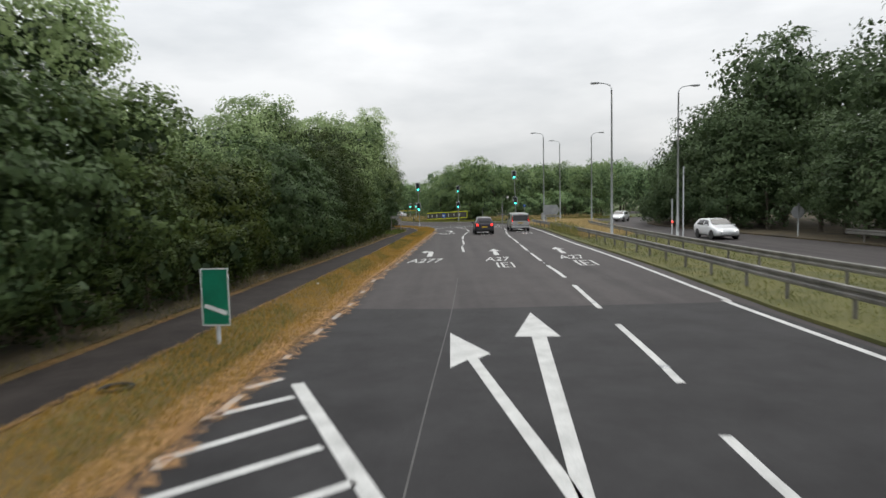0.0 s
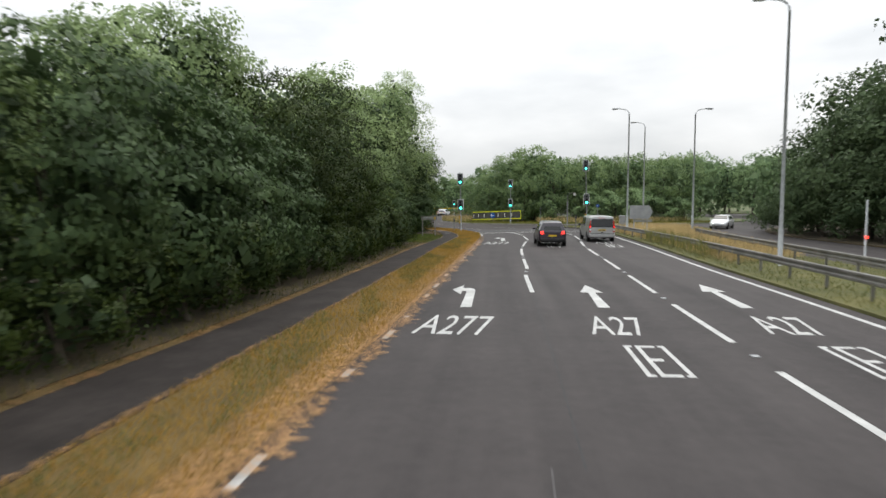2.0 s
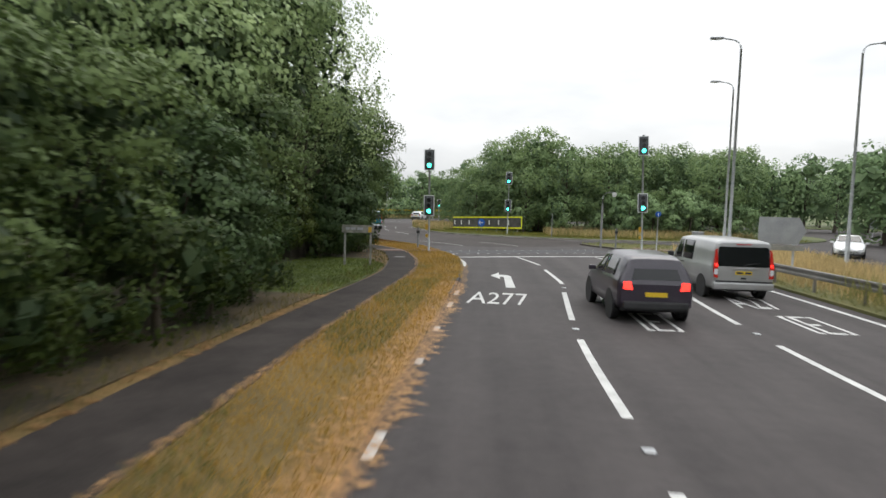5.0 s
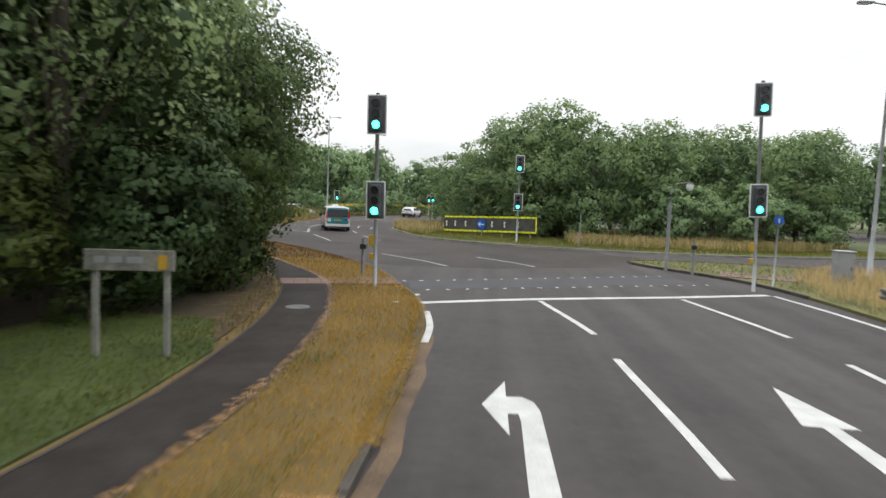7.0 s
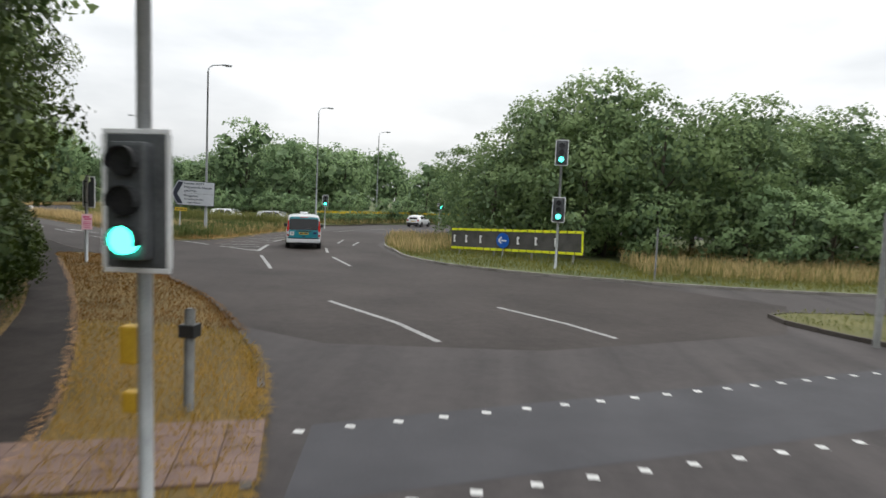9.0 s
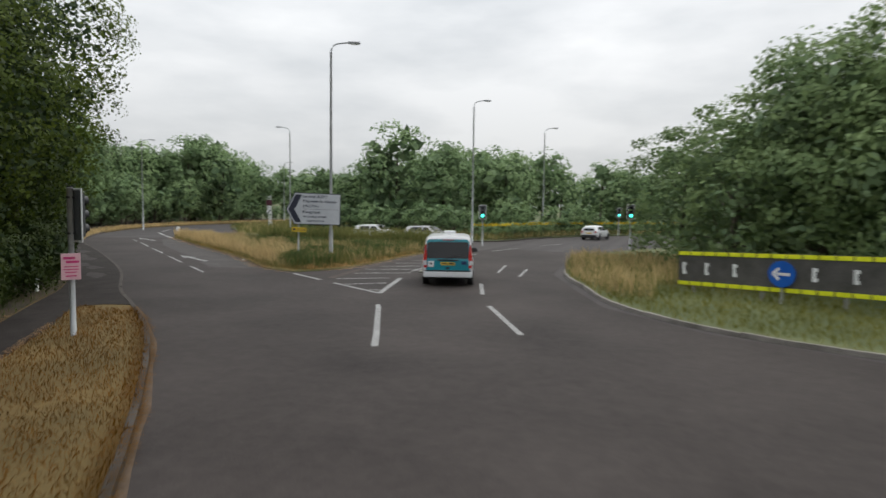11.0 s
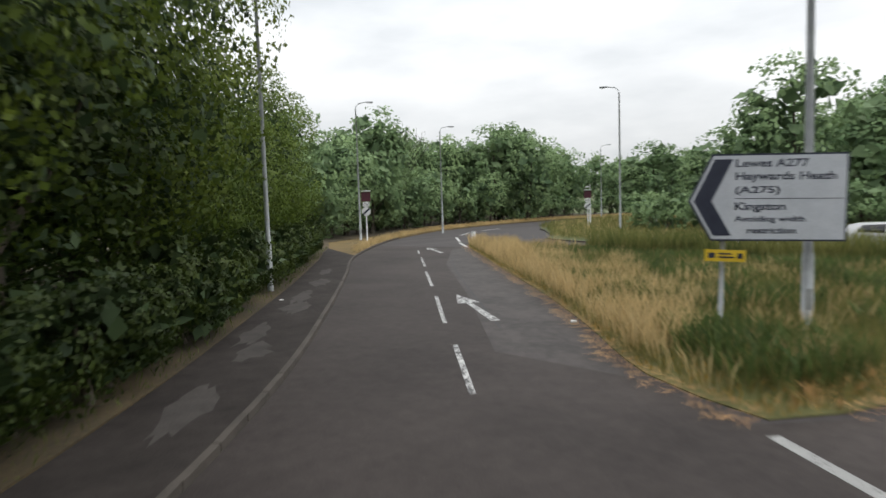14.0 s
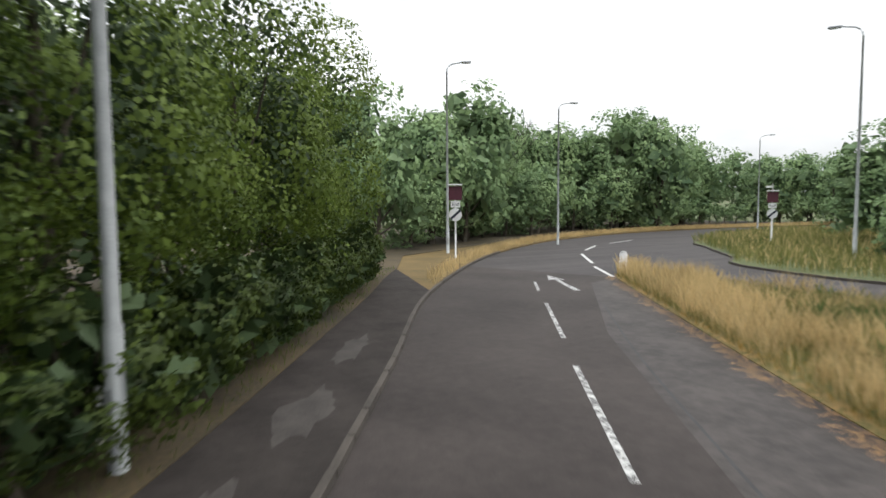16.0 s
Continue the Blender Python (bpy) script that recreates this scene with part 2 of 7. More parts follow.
M["straw"] = foliage("straw_grass", (0.20, 0.148, 0.062), (0.64, 0.485, 0.245), 0.4, 0.3, 0.55)
M["turf"] = foliage("verge_grass", (0.118, 0.106, 0.019), (0.470, 0.282, 0.062), 0.35, 0.5, 0.45, 0.08)
M["green_grass"] = foliage("green_grass", (0.060, 0.088, 0.022), (0.25, 0.245, 0.085), 0.4, 0.35, 0.5)
M["mown"] = foliage("mown_kerb_grass", (0.058, 0.078, 0.013), (0.235, 0.215, 0.045), 0.4, 0.45, 0.5, 0.08)
# Green grass in a darker tone, the hedge's shade put into the colour.
M["lush"] = foliage("shaded_lush_grass", (0.035, 0.062, 0.013), (0.135, 0.170, 0.045), 0.35, 0.5, 0.45)
M["lawn"] = foliage("lawn_grass", (0.045, 0.080, 0.014), (0.175, 0.215, 0.045), 0.35, 0.6, 0.45)
M["lawn_soil"] = material("lawn_soil", (0.030, 0.050, 0.012), (0.085, 0.105, 0.028), 0.8, 14, 0.95, bump=0.5)
M["rust_turf"] = foliage("rusty_verge_grass", (0.056, 0.033, 0.006), (0.200, 0.093, 0.016), 0.35, 0.5, 0.45, 0.05)
M["ragwort"] = foliage("yellow_flowers", (0.45, 0.30, 0.01), (0.75, 0.55, 0.03), 0.2)
M["rubber"] = material("tyre_rubber", (0.010, 0.010, 0.010), (0.025, 0.025, 0.025), 5, 60, 0.8, bump=0.1)
M["glass_dark"] = material("tinted_glass", (0.006, 0.007, 0.008), (0.012, 0.013, 0.014), 2, 20, 0.06, bump=0.0)
M["silver"] = material("silver_paint", (0.36, 0.36, 0.36), (0.46, 0.46, 0.46), 1, 80, 0.32, 0.6, bump=0.0, coat=0.5)
M["car_white"] = material("white_car_paint", (0.66, 0.67, 0.68), (0.78, 0.79, 0.80), 1, 20, 0.3, bump=0.0, coat=0.5)
M["teal"] = material("teal_paint", (0.005, 0.20, 0.26), (0.008, 0.26, 0.33), 1, 20, 0.3, bump=0.0, coat=0.5)
M["car_navy"] = material("navy_car_paint", (0.022, 0.018, 0.028), (0.04, 0.03, 0.045), 1, 20, 0.3, bump=0.0, coat=0.5)
M["tail_red"] = material("red_lamp_lens", (0.42, 0.015, 0.012), (0.55, 0.03, 0.02), 6, 40, 0.2, bump=0.0)
M["alloy"] = material("alloy_wheel", (0.25, 0.25, 0.26), (0.42, 0.42, 0.43), 6, 40, 0.4, 0.8, bump=0.0)
M["plate"] = material("yellow_plate", (0.62, 0.42, 0.02), (0.72, 0.50, 0.03), 5, 40, 0.4, bump=0.0)
# Rough grass with the shade of the wood's edge in its colour.
M["shade_grass"] = foliage("shaded_grass", (0.05, 0.07, 0.015), (0.26, 0.20, 0.07), 0.3, 0.5)


def worn_paint(name, lost, pale=1.0):
    """Road paint that has flaked off in patches down to the asphalt."""
    m = material(name, tuple(pale * c for c in (0.34, 0.34, 0.33)), tuple(pale * c for c in (0.62, 0.62, 0.60)), 2.0, 35, 0.65, bump=0.2, spread=0.2)
    n, l = m.node_tree.nodes, m.node_tree.links
    geo = next(x for x in n if x.bl_idname == "ShaderNodeNewGeometry")
    ramp = next(x for x in n if x.bl_idname == "ShaderNodeValToRGB")
    flake, cut, mix = n.new("ShaderNodeTexNoise"), n.new("ShaderNodeValToRGB"), n.new("ShaderNodeMix")
    flake.inputs["Scale"].default_value, flake.inputs["Detail"].default_value, flake.inputs["Roughness"].default_value = 7.0, 6, 0.75
    cut.color_ramp.elements[0].position, cut.color_ramp.elements[1].position = lost, lost + 0.05
    mix.data_type = "RGBA"
    mix.inputs["A"].default_value = (0.065, 0.063, 0.063, 1)
    l.new(geo.outputs["Position"], flake.inputs["Vector"])
    l.new(flake.outputs["Fac"], cut.inputs["Fac"])
    l.new(cut.outputs["Color"], mix.inputs["Factor"])
    l.new(ramp.outputs["Color"], mix.inputs["B"])
    l.new(mix.outputs["Result"], n["Principled BSDF"].inputs["Base Color"])
    return m


M["paint"] = worn_paint("road_paint_scuffed", 0.25)
M["paint_worn"] = worn_paint("road_paint_flaked", 0.48)
M["crack"] = material("sealed_crack", (0.018, 0.018, 0.019), (0.04, 0.039, 0.04), 2, 40, 0.8, bump=0.1)
M["pale_seam"] = material("pale_seam", (0.055, 0.052, 0.051), (0.10, 0.096, 0.093), 2, 40, 0.8, bump=0.1)
# Darker copy of the trodden straw, with hedge shade put into its colour.
M["shade_straw"] = foliage("straw_shade_tone", (0.17, 0.098, 0.042), (0.47, 0.275, 0.120), 0.2, 0.7, 0.5)
M["old_paint"] = worn_paint("road_paint_grey", 0.40, 0.55)
M["mat_straw"] = foliage("trodden_straw", (0.308, 0.165, 0.068), (0.739, 0.442, 0.202), 0.2, 0.7, 0.5)

for key, level, wear in (("asphalt", 0.3, 0.35), ("path_asphalt", 0.15, 0.5)):
    grain(M[key], wear)
    M[key].node_tree.nodes["Principled BSDF"].inputs["Specular IOR Level"].default_value = level

# ---- mesh tools ----
def part(name, bm, mat, parent=None, label="", m=None):
    """Links a bmesh as one mesh object, under a thing or a part."""
    me = bpy.data.meshes.new(name)
    bm.to_mesh(me)
    bm.free()
    for one in mat if isinstance(mat, (list, tuple)) else (mat,):
        me.materials.append(one)
    ob = new(name, me)
    if parent is not None:
        ob.parent = parent
    if m is not None:
        ob.matrix_basis = m
    if label:
        ob["label"] = label
    return ob


def thing(name, label, category, m=None, group="", kind=""):
    ob = new(name)
    ob.empty_display_size = 0.2
    if m is not None:
        ob.matrix_basis = m
    return tagged(ob, label, category, group, kind)


def box(bm, size, at=(0, 0, 0), bevel=0.0, turn=None, slot=0):
    g = bmesh.ops.create_cube(bm, size=1.0)
    vs = g["verts"]
    m = Matrix.Translation(at) @ (turn.to_4x4() if turn else Matrix.Identity(4)) @ Matrix.Diagonal((*size, 1))
    bmesh.ops.transform(bm, matrix=m, verts=vs)
    fs = {f for v in vs for f in v.link_faces}
    if bevel:
        r = bmesh.ops.bevel(bm, geom=list({e for v in vs for e in v.link_edges}), offset=bevel, segments=2, profile=0.6, affect="EDGES")
        fs = set(r["faces"]) | {f for f in fs if f.is_valid}
    for f in fs:
        if f.is_valid:
            f.material_index = slot
    return bm


def tube(bm, path, radii, sides=12, cap=True, slot=0):
    """A tapered tube along a line of points."""
    path = [Vector(p) for p in path]
    rings = []
    for i, p in enumerate(path):
        d = (path[min(i + 1, len(path) - 1)] - path[max(i - 1, 0)]).normalized()
        ref = Vector((0, 0, 1)) if abs(d.z) < 0.9 else Vector((1, 0, 0))
        u = d.cross(ref).normalized()
        v = d.cross(u)
        r = radii[i] if isinstance(radii, (list, tuple)) else radii
        rings.append([bm.verts.new(p + r * (math.cos(a) * u + math.sin(a) * v)) for a in (2 * math.pi * k / sides for k in range(sides))])
    for a, b in zip(rings, rings[1:]):
        for k in range(sides):
            f = bm.faces.new((a[k], a[(k + 1) % sides], b[(k + 1) % sides], b[k]))
            f.smooth, f.material_index = True, slot
    if cap:
        for f in (bm.faces.new(rings[0]), bm.faces.new(rings[-1][::-1])):
            f.material_index = slot
    return bm


def disc(bm, r, depth, m, sides=24, slot=0):
    g = bmesh.ops.create_cone(bm, cap_ends=True, segments=sides, radius1=r, radius2=r, depth=depth, matrix=m)
    for v in g["verts"]:
        for f in v.link_faces:
            f.material_index = slot
    return bm


def slab(bm, outline, top, bottom, slot=0):
    """A flat plate over an outline of (x, y), with its sides."""
    hi = [bm.verts.new((x, y, top)) for x, y in outline]
    lo = [bm.verts.new((x, y, bottom)) for x, y in outline]
    bm.faces.new(hi).material_index = slot
    for i in range(len(hi)):
        j = (i + 1) % len(hi)
        bm.faces.new((lo[i], lo[j], hi[j], hi[i])).material_index = slot
    bmesh.ops.recalc_face_normals(bm, faces=bm.faces[:])
    return bm


def smooth_line(pts, step=1.0):
    """A Catmull-Rom line through (x, y) points, sampled about every step metres."""
    p = [Vector((*q, 0)) for q in pts]
    p = [2 * p[0] - p[1], *p, 2 * p[-1] - p[-2]]
    out = []
    for a, b, c, d in zip(p, p[1:], p[2:], p[3:]):
        n = max(1, int((c - b).length / step))
        for k in range(n):
            t = k / n
            q = 0.5 * (2 * b + (c - a) * t + (2 * a - 5 * b + 4 * c - d) * t * t + (3 * b - a - 3 * c + d) * t**3)
            out.append((q.x, q.y))
    out.append((p[-2].x, p[-2].y))
    return out


def ribbon(bm, line, width, z, offset=0.0, slot=0):
    """A flat strip along a line of (x, y)."""
    pts = [Vector((x, y, z)) for x, y in line]
    rows = []
    for i, p in enumerate(pts):
        d = (pts[min(i + 1, len(pts) - 1)] - pts[max(i - 1, 0)]).normalized()
        s = Vector((d.y, -d.x, 0))
        rows.append((bm.verts.new(p + s * (offset - width / 2)), bm.verts.new(p + s * (offset + width / 2))))
    for a, b in zip(rows, rows[1:]):
        bm.faces.new((a[0], a[1], b[1], b[0])).material_index = slot
    return bm


def inside(x, y, outline):
    hit = False
    for (x0, y0), (x1, y1) in zip(outline, outline[1:] + outline[:1]):
        if (y0 > y) != (y1 > y) and x < x0 + (y - y0) * (x1 - x0) / (y1 - y0):
            hit = not hit
    return hit


def mesh_from(name, verts, quads, mat):
    """A mesh from arrays of corners and four-cornered faces."""
    me = bpy.data.meshes.new(name)
    verts, quads = np.asarray(verts, np.float32), np.asarray(quads, np.int32)
    me.vertices.add(len(verts))
    me.vertices.foreach_set("co", verts.ravel())
    me.loops.add(quads.size)
    me.loops.foreach_set("vertex_index", quads.ravel())
    me.polygons.add(len(quads))
    me.polygons.foreach_set("loop_start", np.arange(0, quads.size, 4, dtype=np.int32))
    me.polygons.foreach_set("loop_total", np.full(len(quads), 4, np.int32))
    me.update(calc_edges=True)
    for one in mat if isinstance(mat, (list, tuple)) else (mat,):
        me.materials.append(one)
    return me


def leaves(rng, place, normal, size):
    """Folded leaves at places that look along their normals; returns corners, faces and the soft normals of the corners."""
    count = len(place)
    tilt = normal + rng.normal(size=(count, 3)) * 0.42
    tilt /= np.linalg.norm(tilt, axis=1, keepdims=True)
    u = np.cross(tilt, rng.normal(size=(count, 3)))
    u /= np.linalg.norm(u, axis=1, keepdims=True) + 1e-9
    v = np.cross(tilt, u)
    length = (size * rng.uniform(0.6, 1.3, count))[:, None]
    verts = np.stack([place, place + u * length * 0.5 - v * length * 0.32 + tilt * length * 0.06,
                      place + u * length - tilt * length * 0.05, place + u * length * 0.45 + v * length * 0.34 + tilt * length * 0.06], 1)
    soft = normal * 0.8 + tilt * 0.35
    soft /= np.linalg.norm(soft, axis=1, keepdims=True)
    return verts.reshape(-1, 3), np.arange(4 * count).reshape(-1, 4), np.repeat(soft, 4, 0)

# ---- ground, road, verges ----
ROAD_LEFT = smooth_line([(-2.9, -45), (-2.6, 5), (-2.5, 12), (-2.2, 20), (-2.2, 26), (-1.85, 33), (-1.65, 39), (-1.45, 45), (-1.2, 51), (-1.0, 57),
             (-0.72, 65), (-0.75, 70), (-0.97, 73.8), (-1.35, 75.8), (-2.0, 77.7), (-3.32, 81.3), (-4.92, 84.1), (-8.0, 88.3), (-13.4, 93.8),
             (-17.6, 97.1), (-20.1, 98.9), (-25.1, 103.2), (-31.0, 107.5), (-37.8, 112.2), (-46.0, 117.8), (-56.0, 126.9), (-63.5, 136), (-69.1, 145.4),
             (-74.6, 161.5), (-76, 180), (-73, 205)])
PATH_RIGHT = smooth_line([(-5.3, -45), (-4.95, 5), (-4.75, 13), (-4.38, 21), (-4.2, 26), (-3.85, 33), (-3.55, 39), (-3.4, 44), (-3.17, 48.5), (-3.05, 55), (-2.82, 60), (-2.53, 65),
              (-2.45, 68.3), (-2.72, 71.6), (-3.2, 74.3), (-3.8, 76.6), (-5.1, 79.5), (-8.4, 84.2), (-12.7, 89.6), (-14.7, 91.9), (-16.6, 94.1), (-17.9, 95.4), (-18.3, 96.1), (-18.0, 96.6), (-17.3, 96.8)])
PATH_LEFT = smooth_line([(-7.0, -45), (-6.65, 5), (-6.4, 15), (-6.15, 22), (-6.0, 27), (-5.6, 32), (-5.32, 37), (-5.12, 42), (-4.85, 47), (-4.65, 53), (-4.3, 59), (-3.72, 66),
             (-3.8, 69), (-4.25, 72.6), (-5.05, 75.9), (-6.3, 78.8), (-10.3, 85.0), (-15.4, 91.0), (-19.8, 95.8), (-22.3, 98.5), (-26.2, 101.7),
             (-30.5, 104.8), (-35.1, 108.1), (-39.2, 110.9), (-45.5, 115.1), (-50.0, 117.9), (-53.4, 120.2)])
MEDIAN = smooth_line([(8.9, -45), (9.2, 10), (9.45, 20), (9.85, 28), (10.1, 37), (10.25, 46), (10.6, 55), (10.95, 65), (11.0, 76), (11.0, 81),
          (10.4, 84.2), (9.2, 86.4), (7.6, 89.3), (7.6, 90.5), (9.5, 91.3), (14, 91.4), (20, 89.0), (23.0, 85.4), (21.0, 79), (18.5, 70), (16.9, 58), (16.3, 40), (16.3, -45)])
ISLAND = smooth_line([(-8.3, 118), (-7.6, 111.5), (-6.1, 107.0), (-4.6, 103), (-2.0, 100.0), (1.1, 98.4), (5, 97.3), (9.2, 96.8), (14, 97.0), (19.7, 98.6), (25, 100.6),
          (32, 105), (38, 113), (40, 123), (37, 134), (28, 143), (16, 147), (5, 144), (-3, 136), (-7.2, 127), (-8.3, 118)])[:-1]
SPLITTER = smooth_line([(-18.9, 107.0), (-21.1, 107.8), (-24.4, 110.6), (-28.3, 113.7), (-33.5, 117.5), (-38.5, 121.2), (-45.9, 126.8), (-46.6, 128.0), (-44, 128.2),
            (-36, 127.0), (-28, 126.2), (-22, 126.6), (-19, 128), (-18.2, 124), (-18.3, 119), (-17.9, 113), (-17.9, 109), (-18.9, 107.0)])[:-1]
FAR_ISLAND = smooth_line([(-64, 205), (-66, 178), (-60, 152.5), (-54.3, 145), (-48.5, 139), (-45.8, 135.2), (-38.4, 132.9), (-30, 134.6), (-22, 135.4), (-18, 138),
              (-16.2, 146), (-12, 156), (-4, 164), (8, 170), (30, 172), (60, 168), (110, 160), (110, 205)])
EAST = smooth_line([(25.2, -45), (25.2, 30), (24.6, 55), (24.4, 70), (26.5, 80), (32, 89), (42, 96), (60, 103), (110, 110)])

bm = bmesh.new()
rings = [0, 60, 130, 210, 280, 360, 460, 600, 900, 1500, 2600]
for i, r in enumerate(rings):
    for k in range(64):
        a = 2 * math.pi * k / 64
        lift = max(0, r - 260) / 340
        hill = (9 + 16 * noise.noise((math.cos(a) * 2.2, math.sin(a) * 2.2, r / 500))) * min(1.0, lift) if r > 260 else 0
        bm.verts.new((-10 + r * math.cos(a), 90 + r * math.sin(a), -0.10 + max(0, hill)))
bm.verts.ensure_lookup_table()
for i in range(1, len(rings) - 1):
    for k in range(64):
        bm.faces.new([bm.verts[j] for j in (i * 64 + k, i * 64 + (k + 1) % 64, (i + 1) * 64 + (k + 1) % 64, (i + 1) * 64 + k)])
bmesh.ops.delete(bm, geom=[bm.verts[k] for k in range(64)], context="VERTS")
bm.verts.ensure_lookup_table()
bm.faces.new([bm.verts[k] for k in range(64)])
bmesh.ops.recalc_face_normals(bm, faces=bm.faces[:])
for f in bm.faces:
    f.smooth = True
ground = tagged(part("ground", bm, M["meadow"]), "rolling green farmland reaching to low hills", "ground", kind="structure")

bm = bmesh.new()
slab(bm, [(-120, -50), (115, -50), (115, 215), (-120, 215)], 0.0, -0.08)
road = tagged(part("road", bm, M["asphalt"]), "dark grey worn asphalt carriageway with patched joints", "road", kind="structure")


def region(name, outline, mat, label, top=0.09):
    bm = bmesh.new()
    slab(bm, outline, top, -0.02)
    return tagged(part(name, bm, mat), label, "verge", kind="structure")


left_land = ROAD_LEFT + [(-119, 205), (-119, -45)]
region("verge_left", left_land, M["soil"], "strip of sun-dried grass and bare soil beside the road")
region("verge_median", MEDIAN, M["median_soil"], "rough grass median between the two carriageways")
region("verge_roundabout", ISLAND, M["meadow"], "long grass edge of the wooded roundabout")
region("verge_splitter", SPLITTER, M["median_soil"], "triangular island of tall dry grass", 0.02)
region("verge_far", FAR_ISLAND, M["meadow"], "grassy far side of the junction")
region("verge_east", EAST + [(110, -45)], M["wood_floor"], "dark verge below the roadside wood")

bm = bmesh.new()
slab(bm, PATH_RIGHT + [p for p in ROAD_LEFT if -46.5 < p[0] < -17.75] + PATH_LEFT[::-1], 0.104, 0.05)
tagged(part("footpath", bm, M["path_asphalt"]), "narrow dark asphalt footpath beside the verge", "footpath", kind="structure")

# floor of the roadside wood, its litter colour darkened for canopy shade
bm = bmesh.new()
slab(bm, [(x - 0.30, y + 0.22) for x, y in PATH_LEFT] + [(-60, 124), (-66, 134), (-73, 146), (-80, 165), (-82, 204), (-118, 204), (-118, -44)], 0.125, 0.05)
tagged(part("wood_floor", bm, M["wood_floor"]), "brown leaf litter under the roadside wood, darkened for canopy shade", "ground", kind="structure")

# ---- road markings ----
PAINT_Z = 0.006


def marking(name, bm, label):
    return tagged(part(name, bm, M["paint"]), label, "road marking", kind="structure")


def dashes(line, starts, length, width):
    """Stretches of a line, by distance along it."""
    dist = [0.0]
    for (x0, y0), (x1, y1) in zip(line, line[1:]):
        dist.append(dist[-1] + math.hypot(x1 - x0, y1 - y0))
    xs, ys = [p[0] for p in line], [p[1] for p in line]
    for s in starts:
        bm = bmesh.new()
        at = np.linspace(s, s + length, 6)
        ribbon(bm, [(float(np.interp(a, dist, xs)), float(np.interp(a, dist, ys))) for a in at], width, PAINT_Z)
        marking("lane_dash", bm, "worn white lane dash painted on asphalt")


LINE_2 = smooth_line([(4.05, -12), (4.22, 8.1), (4.3, 9.8), (4.6, 12.07), (4.87, 16.29), (5.37, 25.42), (5.45, 30.1), (5.62, 36.8), (5.85, 43.6), (6.1, 50.6), (6.3, 57.3), (6.6, 62), (7.05, 66.6), (7.29, 71.4), (7.3, 73.8), (6.5, 79)], 0.5)
LINE_1 = smooth_line([(1.80, 38.9), (1.81, 43.6), (1.98, 45.8), (2.03, 50.3), (2.2, 57), (2.8, 63.87), (3.05, 66.2), (2.92, 70.8), (2.88, 72.9), (2.03, 77.2)], 0.5)


def dash(line, y0, y1, width=0.15, label="worn white lane dash painted on asphalt"):
    pts = sorted(line, key=lambda p: p[1])
    ys, xs = [p[1] for p in pts], [p[0] for p in pts]
    bm = bmesh.new()
    ribbon(bm, [(float(np.interp(y, ys, xs)), float(y)) for y in np.linspace(y0, y1, 5)], width, PAINT_Z)
    marking("lane_dash", bm, label)


for k in range(-4, 5):
    dash(LINE_2, 25.42 + 6.8 * k, 25.42 + 6.8 * k + 4.65)
for y0, y1 in ((59.5, 64.6), (66.6, 71.5), (73.7, 78.7)):
    dash(LINE_2, y0, y1)
for y0, y1 in ((38.9, 43.55), (45.8, 50.35), (52.4, 57.05), (59.2, 64.0), (66.2, 70.9), (72.9, 77.0)):
    dash(LINE_1, y0, y1)
# reflecting studs in the gaps between the dashes
for line, spots in ((LINE_2, (5.95, 12.75, 19.55, 26.35 + 4.75, 37.95, 44.7, 51.5, 58.4, 65.6)), (LINE_1, (44.65, 51.35, 58.1, 65.1))):
    ordered = sorted(line, key=lambda p: p[1])
    for y in spots:
        x = float(np.interp(y, [p[1] for p in ordered], [p[0] for p in ordered]))
        stud = thing("road_stud", "small white reflecting road stud between lane dashes", "road stud", pose(x, y, 0.0), group="road studs")
        bm = bmesh.new()
        box(bm, (0.15, 0.13, 0.022), (0, 0, 0.011), 0.006)
        part("housing", bm, M["greyback"], stud)
        bm = bmesh.new()
        box(bm, (0.11, 0.02, 0.014), (0, -0.066, 0.014), 0.003)
        part("reflector", bm, M["white"], stud)
bm = bmesh.new()
ribbon(bm, smooth_line([(8.4, -45), (8.65, 13), (8.9, 20), (9.3, 28.5), (9.55, 36.7), (9.7, 46.3), (10.05, 55), (10.35, 64.7), (10.4, 76), (10.1, 80.5)]), 0.17, PAINT_Z)
marking("edge_line", bm, "long white edge line beside the median")
bm = bmesh.new()
ribbon(bm, smooth_line([(-1.25, 75.6), (2.0, 77.25), (6.46, 79.05), (9.95, 80.65)]), 0.3, PAINT_Z + 0.004)
marking("stop_line", bm, "white stop line before the signals")
bm = bmesh.new()
ribbon(bm, smooth_line([(-0.62, 71.3), (-0.66, 72.8), (-0.9, 74.5)], 0.3), 0.15, PAINT_Z)
marking("edge_line", bm, "short curved white edge line at the kerb")

# broken edge line half hidden by the dry grass
edge_rng = np.random.default_rng(3)
y_run = 9.0
while y_run < 64:
    piece = float(edge_rng.uniform(0.25, 1.1))
    bm = bmesh.new()
    pts = [p for p in ROAD_LEFT if p[1] < 70]
    ex, ey = [p[0] for p in pts], [p[1] for p in pts]
    ribbon(bm, [(float(np.interp(v, ey, ex)) + 0.16, v) for v in np.linspace(y_run, y_run + piece, 3)], 0.13, PAINT_Z)
    marking("edge_line", bm, "broken white edge line half hidden by dry grass")
    y_run += piece + float(edge_rng.uniform(0.8, 3.2))


